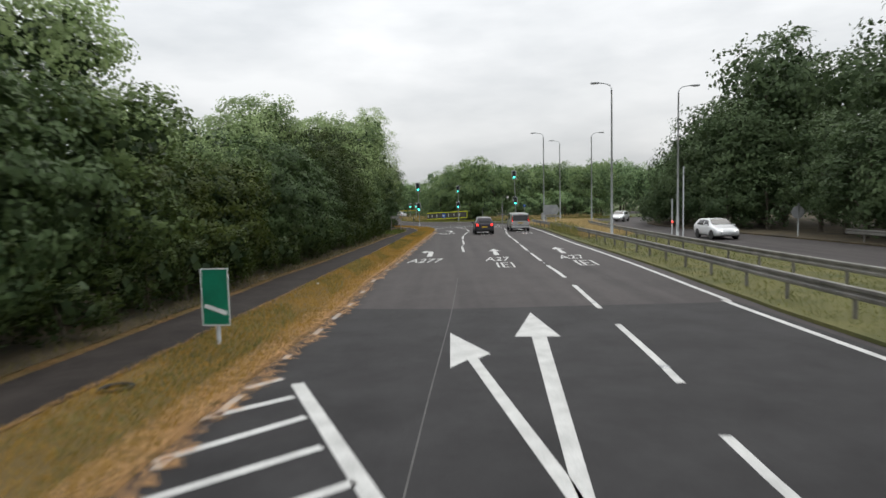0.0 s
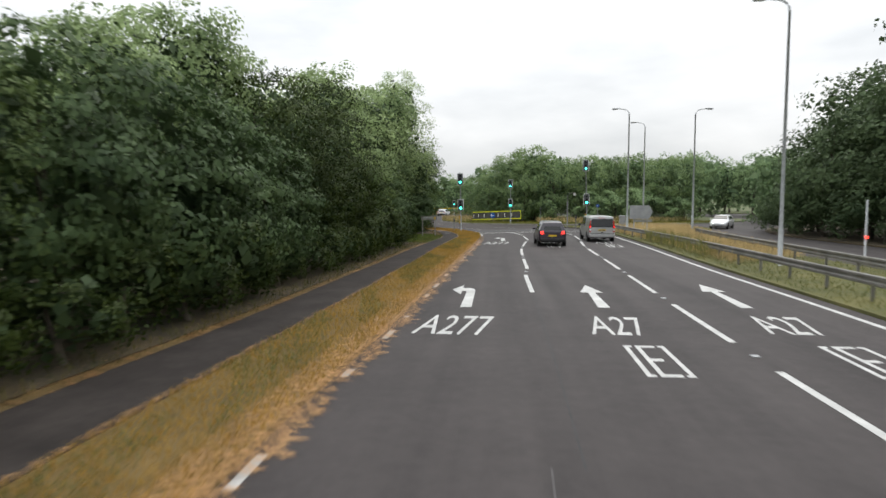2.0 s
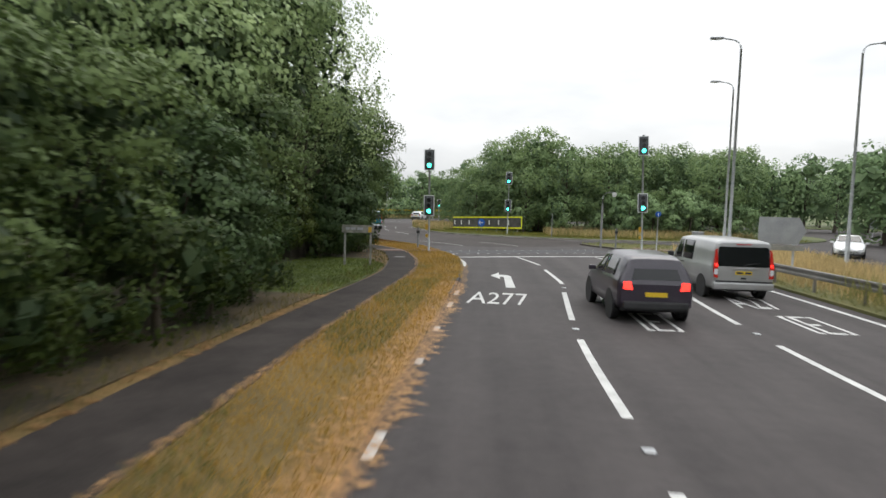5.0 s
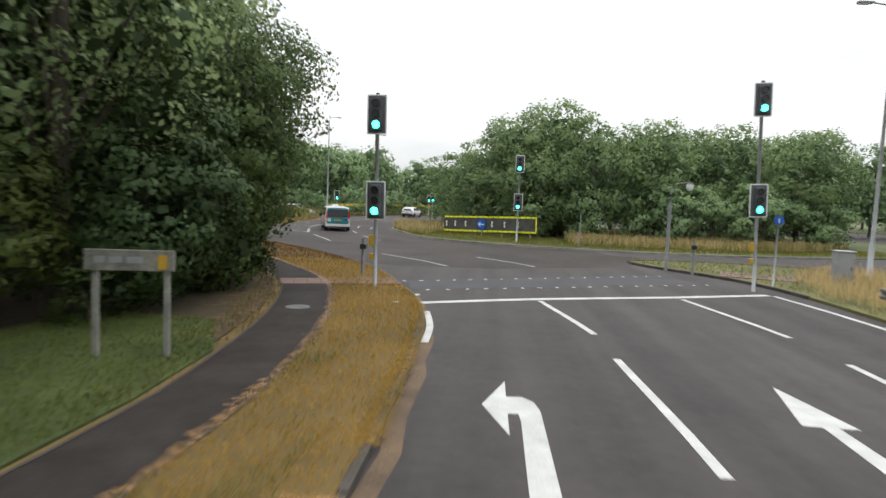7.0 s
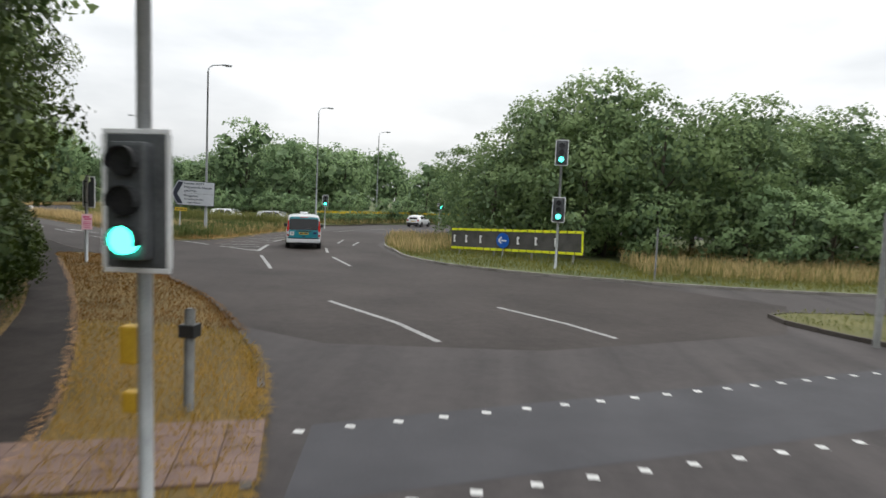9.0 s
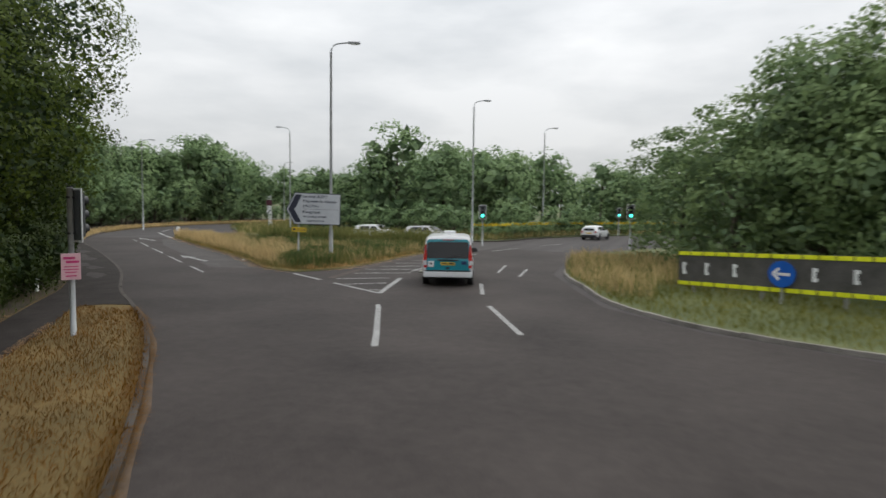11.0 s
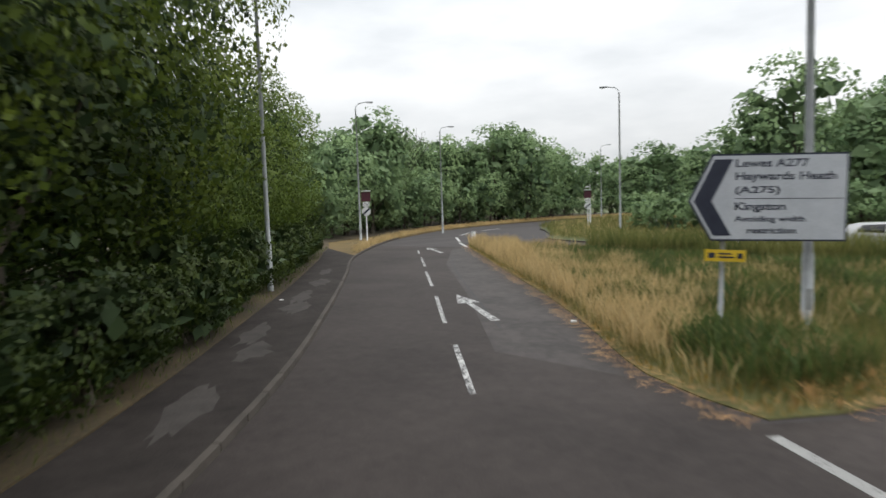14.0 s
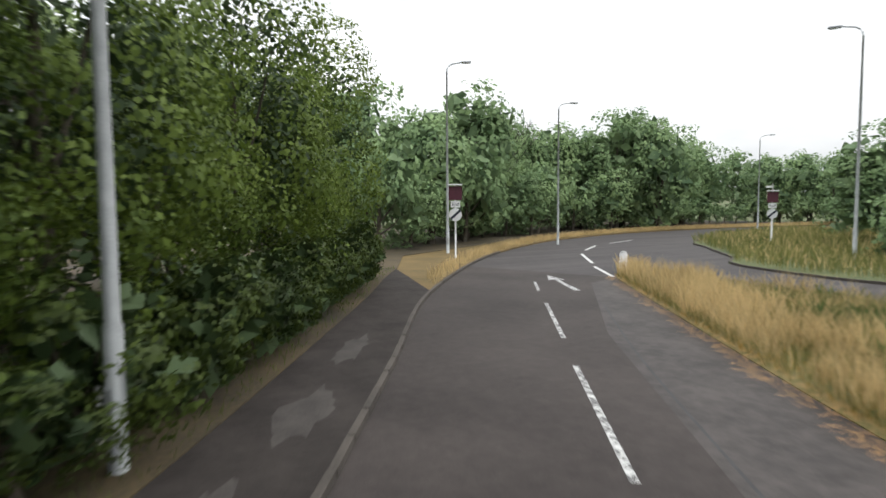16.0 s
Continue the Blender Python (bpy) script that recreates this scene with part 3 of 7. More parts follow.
def shape(name, polygons, label, z=PAINT_Z):
    """Painted flat shapes given as outlines."""
    bm = bmesh.new()
    for poly in polygons:
        bm.faces.new([bm.verts.new((x, y, z)) for x, y in poly])
    bmesh.ops.recalc_face_normals(bm, faces=bm.faces[:])
    for f in bm.faces:
        if f.normal.z < 0:
            f.normal_flip()
    return marking(name, bm, label)


def arrow_ahead(tip, tail, half=0.36, stem=0.13):
    """A long straight lane arrow."""
    a, b = Vector(tip), Vector(tail)
    d = (a - b).normalized()
    s = Vector((d.y, -d.x))
    n = a - d * 1.75
    return shape("lane_arrow", [[tuple(a), tuple(n + s * half), tuple(n + s * stem * 0.8), tuple(b + s * stem * 1.25), tuple(b - s * stem * 1.25), tuple(n - s * stem * 0.8), tuple(n - s * half)]], "white straight-ahead lane arrow painted on asphalt")


def arrow_left(x, y, k=1.0):
    """A lane arrow that bends to the left; tail at (x, y)."""
    pts = [(-0.16, 0), (0.16, 0), (0.16, 3.2), (0.1, 3.55), (-0.05, 3.75), (-0.28, 3.72), (-0.28, 4.45), (-0.62, 3.35), (-0.28, 2.3), (-0.28, 3.05), (-0.14, 3.05), (-0.12, 2.8)]
    shape("lane_arrow", [[(x + px * k, y + py * k) for px, py in pts]], "white left-turn lane arrow painted on asphalt")


arrow_left(-0.2, 36.05, 0.98)
arrow_left(1.13, 64.65, 1.0)
arrow_ahead((3.73, 40.73), (3.6, 36.2))
arrow_ahead((7.72, 41.15), (7.45, 36.4))
arrow_ahead((5.1, 69.7), (4.95, 65.4))
arrow_ahead((8.75, 70.1), (8.7, 65.9))
# the two long arrows that part at the start
shape("lane_arrow", [[(0.93, 15.87), (0.92, 12.95), (1.25, 13.5), (2.05, 8.2), (2.2, 7.2), (2.3, 7.2), (2.2, 8.45), (1.56, 12.8), (1.45, 13.6), (1.71, 13.92)]], "white deflection arrow with a worn shaft")
shape("lane_arrow", [[(3.06, 18.2), (2.33, 15.35), (2.70, 15.33), (2.17, 8.6), (2.18, 7.2), (2.26, 7.2), (2.34, 8.2), (3.02, 15.3), (3.32, 15.3)]], "long white deflection arrow painted on asphalt")
# hatched corner at the start
bm = bmesh.new()
ribbon(bm, [(-1.62, 12.2), (0.15, 8.2), (1.4, 5.4)], 0.22, PAINT_Z)
marking("hatching_border", bm, "white border of a hatched corner")
for i, ((xa, ya), (xb, yb)) in enumerate([((-2.40, 11.99), (-1.95, 12.5)), ((-2.69, 10.5), (-1.5, 11.5)), ((-2.55, 9.2), (-1.1, 10.6)), ((-2.6, 7.9), (-0.65, 9.55)), ((-2.6, 6.6), (-0.1, 8.6))]):
    bm = bmesh.new()
    ribbon(bm, [(xa, ya), (xb, yb)], 0.16, PAINT_Z)
    marking("hatching_bar", bm, "white diagonal hatching bar")

# words on the lanes


def words(text, mat, height, width, place, thick=0.002, bold=0.0):
    """Letters of the built-in font as a mesh, fitted to a width and height; x across, y up."""
    cu = bpy.data.curves.new("letters", "FONT")
    cu.body, cu.extrude = text, thick
    cu.resolution_u = 3
    cu.offset = bold
    ob = bpy.data.objects.new("letters", cu)
    scene.collection.objects.link(ob)
    me = bpy.data.meshes.new_from_object(ob.evaluated_get(bpy.context.evaluated_depsgraph_get()))
    bpy.data.objects.remove(ob)
    co = np.zeros(len(me.vertices) * 3, np.float32)
    me.vertices.foreach_get("co", co)
    co = co.reshape(-1, 3)
    lo, hi = co[:, :2].min(0), co[:, :2].max(0)
    co[:, 0] = (co[:, 0] - lo[0]) / (hi[0] - lo[0]) * width
    co[:, 1] = (co[:, 1] - lo[1]) / (hi[1] - lo[1]) * height
    me.vertices.foreach_set("co", co.ravel())
    me.materials.clear()
    me.materials.append(mat)
    me.update()
    return me


def letters(me):
    """Splits a line of lettering into one mesh a letter, from left to right."""
    lead = list(range(len(me.vertices)))

    def find(i):
        while lead[i] != i:
            lead[i] = lead[lead[i]]
            i = lead[i]
        return i
    for e in me.edges:
        a, b = (find(i) for i in e.vertices)
        lead[a] = b
    spans = {}
    for v in me.vertices:
        r = spans.setdefault(find(v.index), [v.co.x, v.co.x, set()])
        r[0], r[1] = min(r[0], v.co.x), max(r[1], v.co.x)
        r[2].add(v.index)
    groups = []
    for lo, hi, members in sorted(spans.values(), key=lambda r: r[0]):
        if groups and lo < groups[-1][1] - 0.3 * (hi - lo):
            groups[-1][1] = max(groups[-1][1], hi)
            groups[-1][2] |= members
        else:
            groups.append([lo, hi, set(members)])
    out = []
    for lo, hi, members in groups:
        bm = bmesh.new()
        bm.from_mesh(me)
        bmesh.ops.delete(bm, geom=[v for v in bm.verts if v.index not in members], context="VERTS")
        out.append(bm)
    return out


def road_words(text, x, y, width, height, lean=0.0):
    me = words(text, M["paint"], height, width, None)
    ob = new("lane_lettering", me)
    ob.matrix_basis = Matrix.Translation((x, y, PAINT_Z - 0.001)) @ Matrix(((1, lean, 0, 0), (0, 1, 0, 0), (0, 0, 1, 0), (0, 0, 0, 1)))
    tagged(ob, "white route number lettering painted on the lane", "road marking", kind="structure")


def road_box_e(x0, y0, x1, y1, lean):
    """A boxed letter E on the lane."""
    def at(u, v):
        return (x0 + (x1 - x0) * u + lean * v * (y1 - y0), y0 + (y1 - y0) * v)
    w = 0.11
    bars = [(0, 0, w, 1), (1 - w, 0, 1, 1), (0.28, 0, 0.28 + w, 1), (0.28 + w, 0, 0.75, 0.075), (0.28 + w, 0.46, 0.66, 0.54), (0.28 + w, 0.925, 0.75, 1),
            (w, 0, 0.2, 0.06), (w, 0.94, 0.2, 1), (0.82, 0, 1 - w, 0.06), (0.82, 0.94, 1 - w, 1)]
    shape("lane_lettering", [[at(a, b), at(c, b), at(c, d), at(a, d)] for a, b, c, d in bars], "white boxed letter E painted on the lane")


road_words("A277", -1.25, 32.6, 1.72, 2.2, 0.12)
road_words("A27", 2.75, 32.8, 1.25, 2.1, 0.15)
road_words("A27", 6.64, 33.1, 1.3, 2.1, 0.16)
road_box_e(3.15, 29.6, 3.95, 31.8, 0.02)
road_box_e(6.92, 29.75, 7.8, 32.0, 0.05)
road_words("A277", -0.28, 61.2, 1.75, 2.2, 0.1)
road_words("A27", 3.58, 61.7, 1.25, 2.3, 0.12)
road_words("A27", 7.6, 62.2, 1.3, 2.3, 0.14)
road_box_e(3.92, 58.3, 4.75, 60.6, 0.03)
road_box_e(7.9, 58.75, 8.8, 61.0, 0.04)

# crossing studs before the roundabout
for row, (xa, ya, xb, yb, n) in enumerate([(-2.18, 79.65, 7.55, 84.85, 19), (-1.8, 77.7, 8.73, 82.75, 19)]):
    for i in range(n):
        f = i / (n - 1)
        shape("crossing_stud", [[(xa + (xb - xa) * f + dx, ya + (yb - ya) * f + dy) for dx, dy in ((-0.06, -0.06), (0.06, -0.06), (0.06, 0.06), (-0.06, 0.06))]], "small square white crossing stud")

# lane lines round the roundabout and up the two exits
for pts, w in (([(-1.09, 84.75), (-2.24, 86.4), (-4.55, 88.8)], 0.15), ([(2.65, 86.2), (1.7, 87.6), (0.04, 89.4)], 0.15), ([(-8.85, 95.4), (-9.4, 96.55), (-11.3, 100.35)], 0.15),
               ([(-6.3, 97.8), (-8.17, 101.5)], 0.15), ([(-9.1, 103.8), (-10.05, 106.65)], 0.15), ([(-9.3, 109.8), (-9.75, 113.3)], 0.12), ([(-10.6, 111), (-11.25, 114.8)], 0.12), ([(-14.4, 109.7), (-14.8, 114.3)], 0.15),
               ([(-15.25, 117.6), (-15.1, 121.8)], 0.15), ([(-15.0, 125), (-14.2, 129.1)], 0.15), ([(-13.4, 133), (-12.2, 137)], 0.15),
               ([(-12.4, 102.55), (-13.68, 107.0)], 0.2), ([(-12.4, 102.55), (-15.3, 104.35)], 0.15), ([(-16.3, 105.0), (-18.64, 106.5)], 0.18)):
    bm = bmesh.new()
    ribbon(bm, pts, w, PAINT_Z)
    marking("lane_dash", bm, "worn grey-white guide line on the junction").data.materials[0] = M["old_paint"]
for (xa, ya), (xb, yb) in [((-13.1, 103.2), (-12.75, 103.25)), ((-14.7, 104.2), (-13.45, 105.2)), ((-15.9, 105.6), (-14.1, 106.8)), ((-16.3, 107.8), (-14.15, 109.05)),
                           ((-16.7, 109.5), (-14.55, 110.7)), ((-16.75, 111.2), (-14.9, 112.4)), ((-16.9, 113.2), (-15.1, 114.2)), ((-17.0, 115.3), (-15.3, 116.3)), ((-17.0, 117.4), (-15.4, 118.3))]:
    bm = bmesh.new()
    ribbon(bm, [(xa, ya), (xb, yb)], 0.15, PAINT_Z)
    marking("hatching_bar", bm, "worn white hatching bar beside the grass island").data.materials[0] = M["paint_worn"]
for (xa, ya), (xb, yb) in [((-22.4, 105.1), (-25.0, 107.05)), ((-26.9, 108.4), (-30.5, 111.1)), ((-32.4, 112.5), (-36.3, 115.35)), ((-38.2, 116.8), (-42.2, 119.75)), ((-44.5, 121.4), (-46.5, 122.9))]:
    bm = bmesh.new()
    ribbon(bm, [(xa, ya), (xb, yb)], 0.11, PAINT_Z)
    marking("lane_dash", bm, "cracked white centre dash on the side road").data.materials[0] = M["paint_worn"]
for pts in ([(-46.0, 126.75), (-49.6, 129.3)], [(-50.9, 130.5), (-53.5, 132.6), (-55.7, 134.4)], [(-58, 137), (-61, 141)], [(-62.5, 144), (-64.5, 149)]):
    bm = bmesh.new()
    ribbon(bm, pts, 0.18, PAINT_Z)
    marking("edge_line", bm, "white line at the end of the grass island")
for tip, tail in (((-30.2, 111.7), (-26.2, 109.45)), ((-48.0, 124.85), (-43.75, 122.55))):
    arrow_ahead(tip, tail, 0.34, 0.10).data.materials[0] = M["paint_worn"]

# ---- trees and shrubs ----
def unit(v):
    return v / (np.linalg.norm(v, axis=-1, keepdims=True) + 1e-9)


def balls(rng, count):
    return unit(rng.normal(size=(count, 3)))


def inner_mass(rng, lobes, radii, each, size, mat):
    """The dense inside of a crown: large overlapping leaves deep in every bough, shade in their colour."""
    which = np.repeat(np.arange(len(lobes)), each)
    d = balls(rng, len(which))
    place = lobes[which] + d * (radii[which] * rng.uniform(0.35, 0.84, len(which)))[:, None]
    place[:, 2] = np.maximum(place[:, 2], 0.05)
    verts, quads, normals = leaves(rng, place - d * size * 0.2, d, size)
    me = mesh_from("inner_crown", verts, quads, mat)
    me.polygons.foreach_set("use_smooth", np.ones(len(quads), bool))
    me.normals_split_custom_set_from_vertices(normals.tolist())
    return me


def tree(name, seed, height, spread, bare, count, size, mat, label, lobes=14, clumps=9, kind_word="tree", fine=True, loose=0.12, inner="inner", top_heavy=0.0):
    """A tapered, forked trunk under a crown of boughs, each a heap of leafy sprays. The side towards +x bears most of the leaves."""
    rng = np.random.default_rng(seed)
    root = thing(name, label, kind_word)
    rz = (height - bare) / 2
    mid = np.array([0.0, 0.0, bare + rz])
    axes = np.array([spread, spread, rz])
    # boughs: one core, the rest round it
    d = balls(rng, lobes)
    d[:, 2] += top_heavy
    d = unit(d)
    # the lower half keeps its breadth down to the ground
    flat = np.linalg.norm(d[:, :2], axis=1, keepdims=True) + 1e-9
    d[:, :2] = np.where(d[:, 2:] < 0, d[:, :2] / flat * np.maximum(flat, 0.88), d[:, :2])
    lobe_r = min(spread, rz) * rng.uniform(0.36, 0.56, lobes)
    centre = mid + d * (axes - lobe_r[:, None] * np.array([0.9, 0.9, 0.6])) * rng.uniform(0.72, 1.0, lobes)[:, None]
    centre, lobe_r = np.vstack([centre, mid]), np.append(lobe_r, min(spread, rz) * 0.72)
    # sprays on the outer side of each bough
    n = lobes * clumps
    which = rng.choice(lobes + 1, n, p=lobe_r**2 / (lobe_r**2).sum())
    cd = unit(balls(rng, n) + unit((centre[which] - mid) / axes) * 0.7 + np.array([0, 0, 0.15]))
    cr = lobe_r[which] * rng.uniform(0.26, 0.46, n)
    spray = centre[which] + cd * (lobe_r[which] * rng.uniform(0.80, 1.02, n))[:, None]
    # leaves on each spray, few on the far side
    at = rng.choice(n, int(count * 1.8), p=cr**2 / (cr**2).sum())
    ld = unit(balls(rng, len(at)) + cd[at] * 0.65 + np.array([0, 0, 0.30]))
    place = spray[at] + ld * (cr[at] * (rng.uniform(0.2, 0.95, len(at)) ** 0.7 + loose * np.abs(rng.normal(size=len(at)))))[:, None] * np.array([1.12, 1.12, 0.8])
    keep = (unit(place - mid)[:, 0] > -0.4) | (rng.uniform(size=len(at)) < 0.25)
    place, ld, at = place[keep][:count], ld[keep][:count], at[keep][:count]
    place[:, 2] = np.maximum(place[:, 2], bare + 0.05 + 0.2 * rng.uniform(size=len(place)))
    k = height / np.quantile(place[:, 2], 0.9985)
    place[:, 2] *= k
    soft = unit(ld * 0.62 + cd[at] * 0.30 + unit((place - mid) / axes) * 0.22)
    bm = bmesh.new()
    lean = rng.normal(size=2) * 0.25
    trunk = [(0, 0, -0.1), (lean[0] * 0.3, lean[1] * 0.3, bare * 0.6 + 0.3), (lean[0], lean[1], mid[2]), (lean[0] * 1.4, lean[1] * 1.4, mid[2] + rz * 0.6)]
    r0 = 0.018 * height + 0.05
    tube(bm, trunk, [r0 * 1.25, r0 * 0.9, r0 * 0.5, r0 * 0.12], 7)
    for c in centre[: 9 if fine else 4]:
        z = rng.uniform(bare * 0.7 + 0.3, mid[2])
        start = np.array([lean[0] * z / mid[2], lean[1] * z / mid[2], z])
        tip = c * np.array([1, 1, k])
        tube(bm, [start, (start + tip) / 2 + np.array([0, 0, -0.06 * spread]), tip], [r0 * 0.35, r0 * 0.22, r0 * 0.06], 5)
    part("trunk", bm, M["bark"], root)
    verts, quads, normals = leaves(rng, place, soft, size)
    me = mesh_from("crown", verts, quads, mat)
    me.polygons.foreach_set("use_smooth", np.ones(len(quads), bool))
    me.normals_split_custom_set_from_vertices(normals.tolist())
    crown = new("crown", me)
    crown.parent = root
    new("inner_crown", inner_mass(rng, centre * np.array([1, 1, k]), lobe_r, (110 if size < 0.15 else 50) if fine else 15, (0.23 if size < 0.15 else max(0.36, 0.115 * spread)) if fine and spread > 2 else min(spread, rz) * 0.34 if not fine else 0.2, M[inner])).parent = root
    root["height"] = height
    return root


def stand(protos, places, rng, group):
    """Sets the first trees at the first places, and turned copies at the rest. Places: x, y, height, kind, the way to the road in degrees."""
    used = set()
    for x, y, h, k, way in places:
        s = h / protos[k]["height"]
        wide = s ** 0.75 * float(rng.uniform(0.93, 1.08))
        m = pose(x, y, 0.08, 0, 0, way + float(rng.uniform(-32, 32))) @ Matrix.Diagonal((wide, wide, s, 1))
        if k not in used:
            used.add(k)
            ob = protos[k]
            ob.matrix_basis = m
        else:
            ob = copy_thing(protos[k], Matrix.Identity(4))
            ob.matrix_basis = m
        ob["group"] = group


LEFT_LABEL = "dense green broadleaf tree in the roadside wood"
SHRUB_LABEL = "leafy green hedgerow shrub reaching down to the verge"
protos = [
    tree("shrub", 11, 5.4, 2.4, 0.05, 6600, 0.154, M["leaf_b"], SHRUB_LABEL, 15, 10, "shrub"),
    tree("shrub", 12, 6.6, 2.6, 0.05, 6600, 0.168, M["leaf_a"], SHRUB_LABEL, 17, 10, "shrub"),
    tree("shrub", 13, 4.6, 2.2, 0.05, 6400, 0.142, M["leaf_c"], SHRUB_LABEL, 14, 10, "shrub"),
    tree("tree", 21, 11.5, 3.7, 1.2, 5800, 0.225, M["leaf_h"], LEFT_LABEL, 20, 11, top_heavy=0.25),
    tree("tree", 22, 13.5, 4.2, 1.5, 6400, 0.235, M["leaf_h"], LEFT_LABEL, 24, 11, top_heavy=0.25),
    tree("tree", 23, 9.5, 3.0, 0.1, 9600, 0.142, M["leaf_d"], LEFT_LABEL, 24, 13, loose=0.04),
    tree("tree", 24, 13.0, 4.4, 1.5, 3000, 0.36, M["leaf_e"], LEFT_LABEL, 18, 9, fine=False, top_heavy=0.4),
    tree("shrub", 14, 2.4, 1.25, 0.03, 1250, 0.116, M["leaf_d"], "low bramble bush spilling over the path edge", 9, 8, "shrub", False),
    tree("tree", 25, 10.0, 4.9, 1.6, 19000, 0.148, M["leaf_a"], "tall sycamore overhanging the path by the signals", 26, 12, loose=0.08),
    tree("tree", 26, 12.0, 3.7, 1.7, 15000, 0.14, M["leaf_f"], "tall bright green tree leaning over the footpath", 30, 15, loose=0.0),
    tree("tree", 27, 9.5, 3.0, 0.1, 9600, 0.142, M["leaf_g"], LEFT_LABEL, 24, 13, loose=0.04),
    tree("shrub", 15, 2.4, 1.25, 0.03, 1250, 0.116, M["leaf_d"], "low green bush spilling over the path edge", 9, 8, "shrub", False),
    tree("tree", 28, 13.5, 4.2, 1.9, 16000, 0.150, M["leaf_h"], "tall sycamore behind the road sign, leaves lightened as by haze", 26, 13, loose=0.05, top_heavy=0.2),
]
rng = np.random.default_rng(5)


def along(line, offset, y0, y1, gap, jitter):
    """Places beside a line, offset to its left, every gap metres, with the way back to the line."""
    out, run = [], 0.0
    for (xa, ya), (xb, yb) in zip(line, line[1:]):
        run += math.hypot(xb - xa, yb - ya)
        if run >= gap and y0 <= ya <= y1:
            run = 0.0
            d = Vector((xb - xa, yb - ya)).normalized()
            out.append((xa - d.y * offset + rng.uniform(-jitter, jitter), ya + d.x * offset + rng.uniform(-jitter, jitter), math.degrees(math.atan2(-d.x, d.y)) - 35))
    return out


def grown(y):
    """How tall the wood stands along the road."""
    return float(np.interp(y, [20, 26, 31, 40, 50, 60, 70, 78, 88, 104, 112, 120], [12.6, 8.5, 8.6, 9.5, 10.0, 11.0, 12.3, 13.0, 12.0, 9.6, 10.0, 11.2]))


places = []
turn_about = False
for x, y, way in along(PATH_LEFT, 2.7, 2, 117, 2.8, 0.35):
    if 43 < y < 52:
        places.append((x - 0.5, y, rng.uniform(7.2, 9.0), 5, way))
    elif y < 61 or 72.5 < y <= 82:
        places.append((x, y, rng.uniform(4.6, 6.4), int(rng.choice([0, 1, 0, 2])), way))
    elif y > 82:
        turn_about = not turn_about
        low = rng.uniform(0.72, 0.84) if turn_about else rng.uniform(0.92, 1.02)
        places.append((x - 0.2, y - 0.3, grown(y) * low, 5 if y < 100.5 else 10, way))
for x, y, way in along(PATH_LEFT, 6.2, -6, 119, 4.4, 0.8):
    if not 62 < y < 72:
        places.append((x, y, rng.uniform(0.80, 1.06) * grown(y), int(rng.choice([3, 4, 3])), way))
for x, y, way in along(PATH_LEFT, 11.5, -10, 120, 6.5, 1.2):
    places.append((x, y, rng.uniform(0.86, 1.0) * grown(y) * 1.02, 6, way))
for x, y, h, k in ((-8.2, 77.2, 9.0, 8), (-8.3, 71.6, 13.8, 12), (-11.0, 81.8, 10.5, 3), (-9.2, 67.0, 12.0, 4), (-9.6, 63.0, 11.5, 3), (-7.9, 62.2, 6.2, 1), (-8.4, 73.6, 4.4, 0), (-9.3, 80.0, 9.0, 5),
                   (-8.8, 65.2, 4.2, 0), (-8.9, 69.6, 3.8, 2), (-7.4, 76.0, 5.2, 1), (-8.6, 79.6, 4.4, 0), (-26.0, 99.6, 12.2, 9), (-22.6, 96.4, 11.6, 9), (-30.6, 102.6, 10.4, 9)):
    places.append((x, y, h, k, -35))
for x, y, way in along(PATH_LEFT, 1.2, 4, 84, 1.7, 0.25):
    if y < 60 or y > 73.5:
        places.append((x, y, rng.uniform(1.4, 2.6), 7, way))
places += [(-35.0, 106.9, 1.5, 7, -20), (-36.1, 107.5, 2.2, 7, -20), (-36.7, 107.7, 1.3, 7, -60), (-35.6, 106.8, 1.4, 7, -60), (-37.6, 108.2, 1.9, 7, -60), (-34.3, 106.0, 1.4, 7, -60)]
for x, y, way in along(PATH_LEFT, 0.82, 84, 118, 0.95, 0.2):
    if math.hypot(x + 35.2, y - 107.5) > 1.7:
        places.append((x, y, rng.uniform(1.8, 2.6), 7 if y < 101 else 11, way))
for x, y, way in along(PATH_LEFT, 2.9, 70.5, 80, 1.3, 0.4):
    places.append((x, y, rng.uniform(1.1, 1.9), 7, way))
stand(protos, places, rng, "roadside wood")

def bare_tree(x, y, height, seed):
    """A leafless tree: a trunk, limbs and twigs."""
    g = np.random.default_rng(seed)
    root = thing("tree", "bare grey leafless tree standing among green ones", "tree", pose(x, y, 0.05), group="wood beyond the junction")
    bm = bmesh.new()
    tube(bm, [(0, 0, -0.1), (0.1, 0, height * 0.4), (0.0, 0.15, height * 0.75), (0.1, 0.1, height)], [0.16, 0.12, 0.06, 0.015], 7)
    part("trunk", bm, M["bark"], root)
    for k in range(13):
        z = height * g.uniform(0.35, 0.88)
        a = g.uniform(0, 6.28)
        reach = (height - z) * g.uniform(0.35, 0.6)
        tip = Vector((math.cos(a) * reach, math.sin(a) * reach, z + reach * g.uniform(0.9, 1.5)))
        mid = tip * 0.5 + Vector((0, 0, z * 0.45))
        bm = bmesh.new()
        tube(bm, [(0.05, 0.08, z), mid, tip], [0.05, 0.03, 0.01], 5)
        for _ in range(5):
            f = g.uniform(0.35, 0.95)
            start = mid.lerp(tip, f)
            tube(bm, [start, start + Vector((g.normal(0, 0.4), g.normal(0, 0.4), g.uniform(0.4, 1.1)))], [0.014, 0.005], 4)
        part("limb", bm, M["bark"], root)


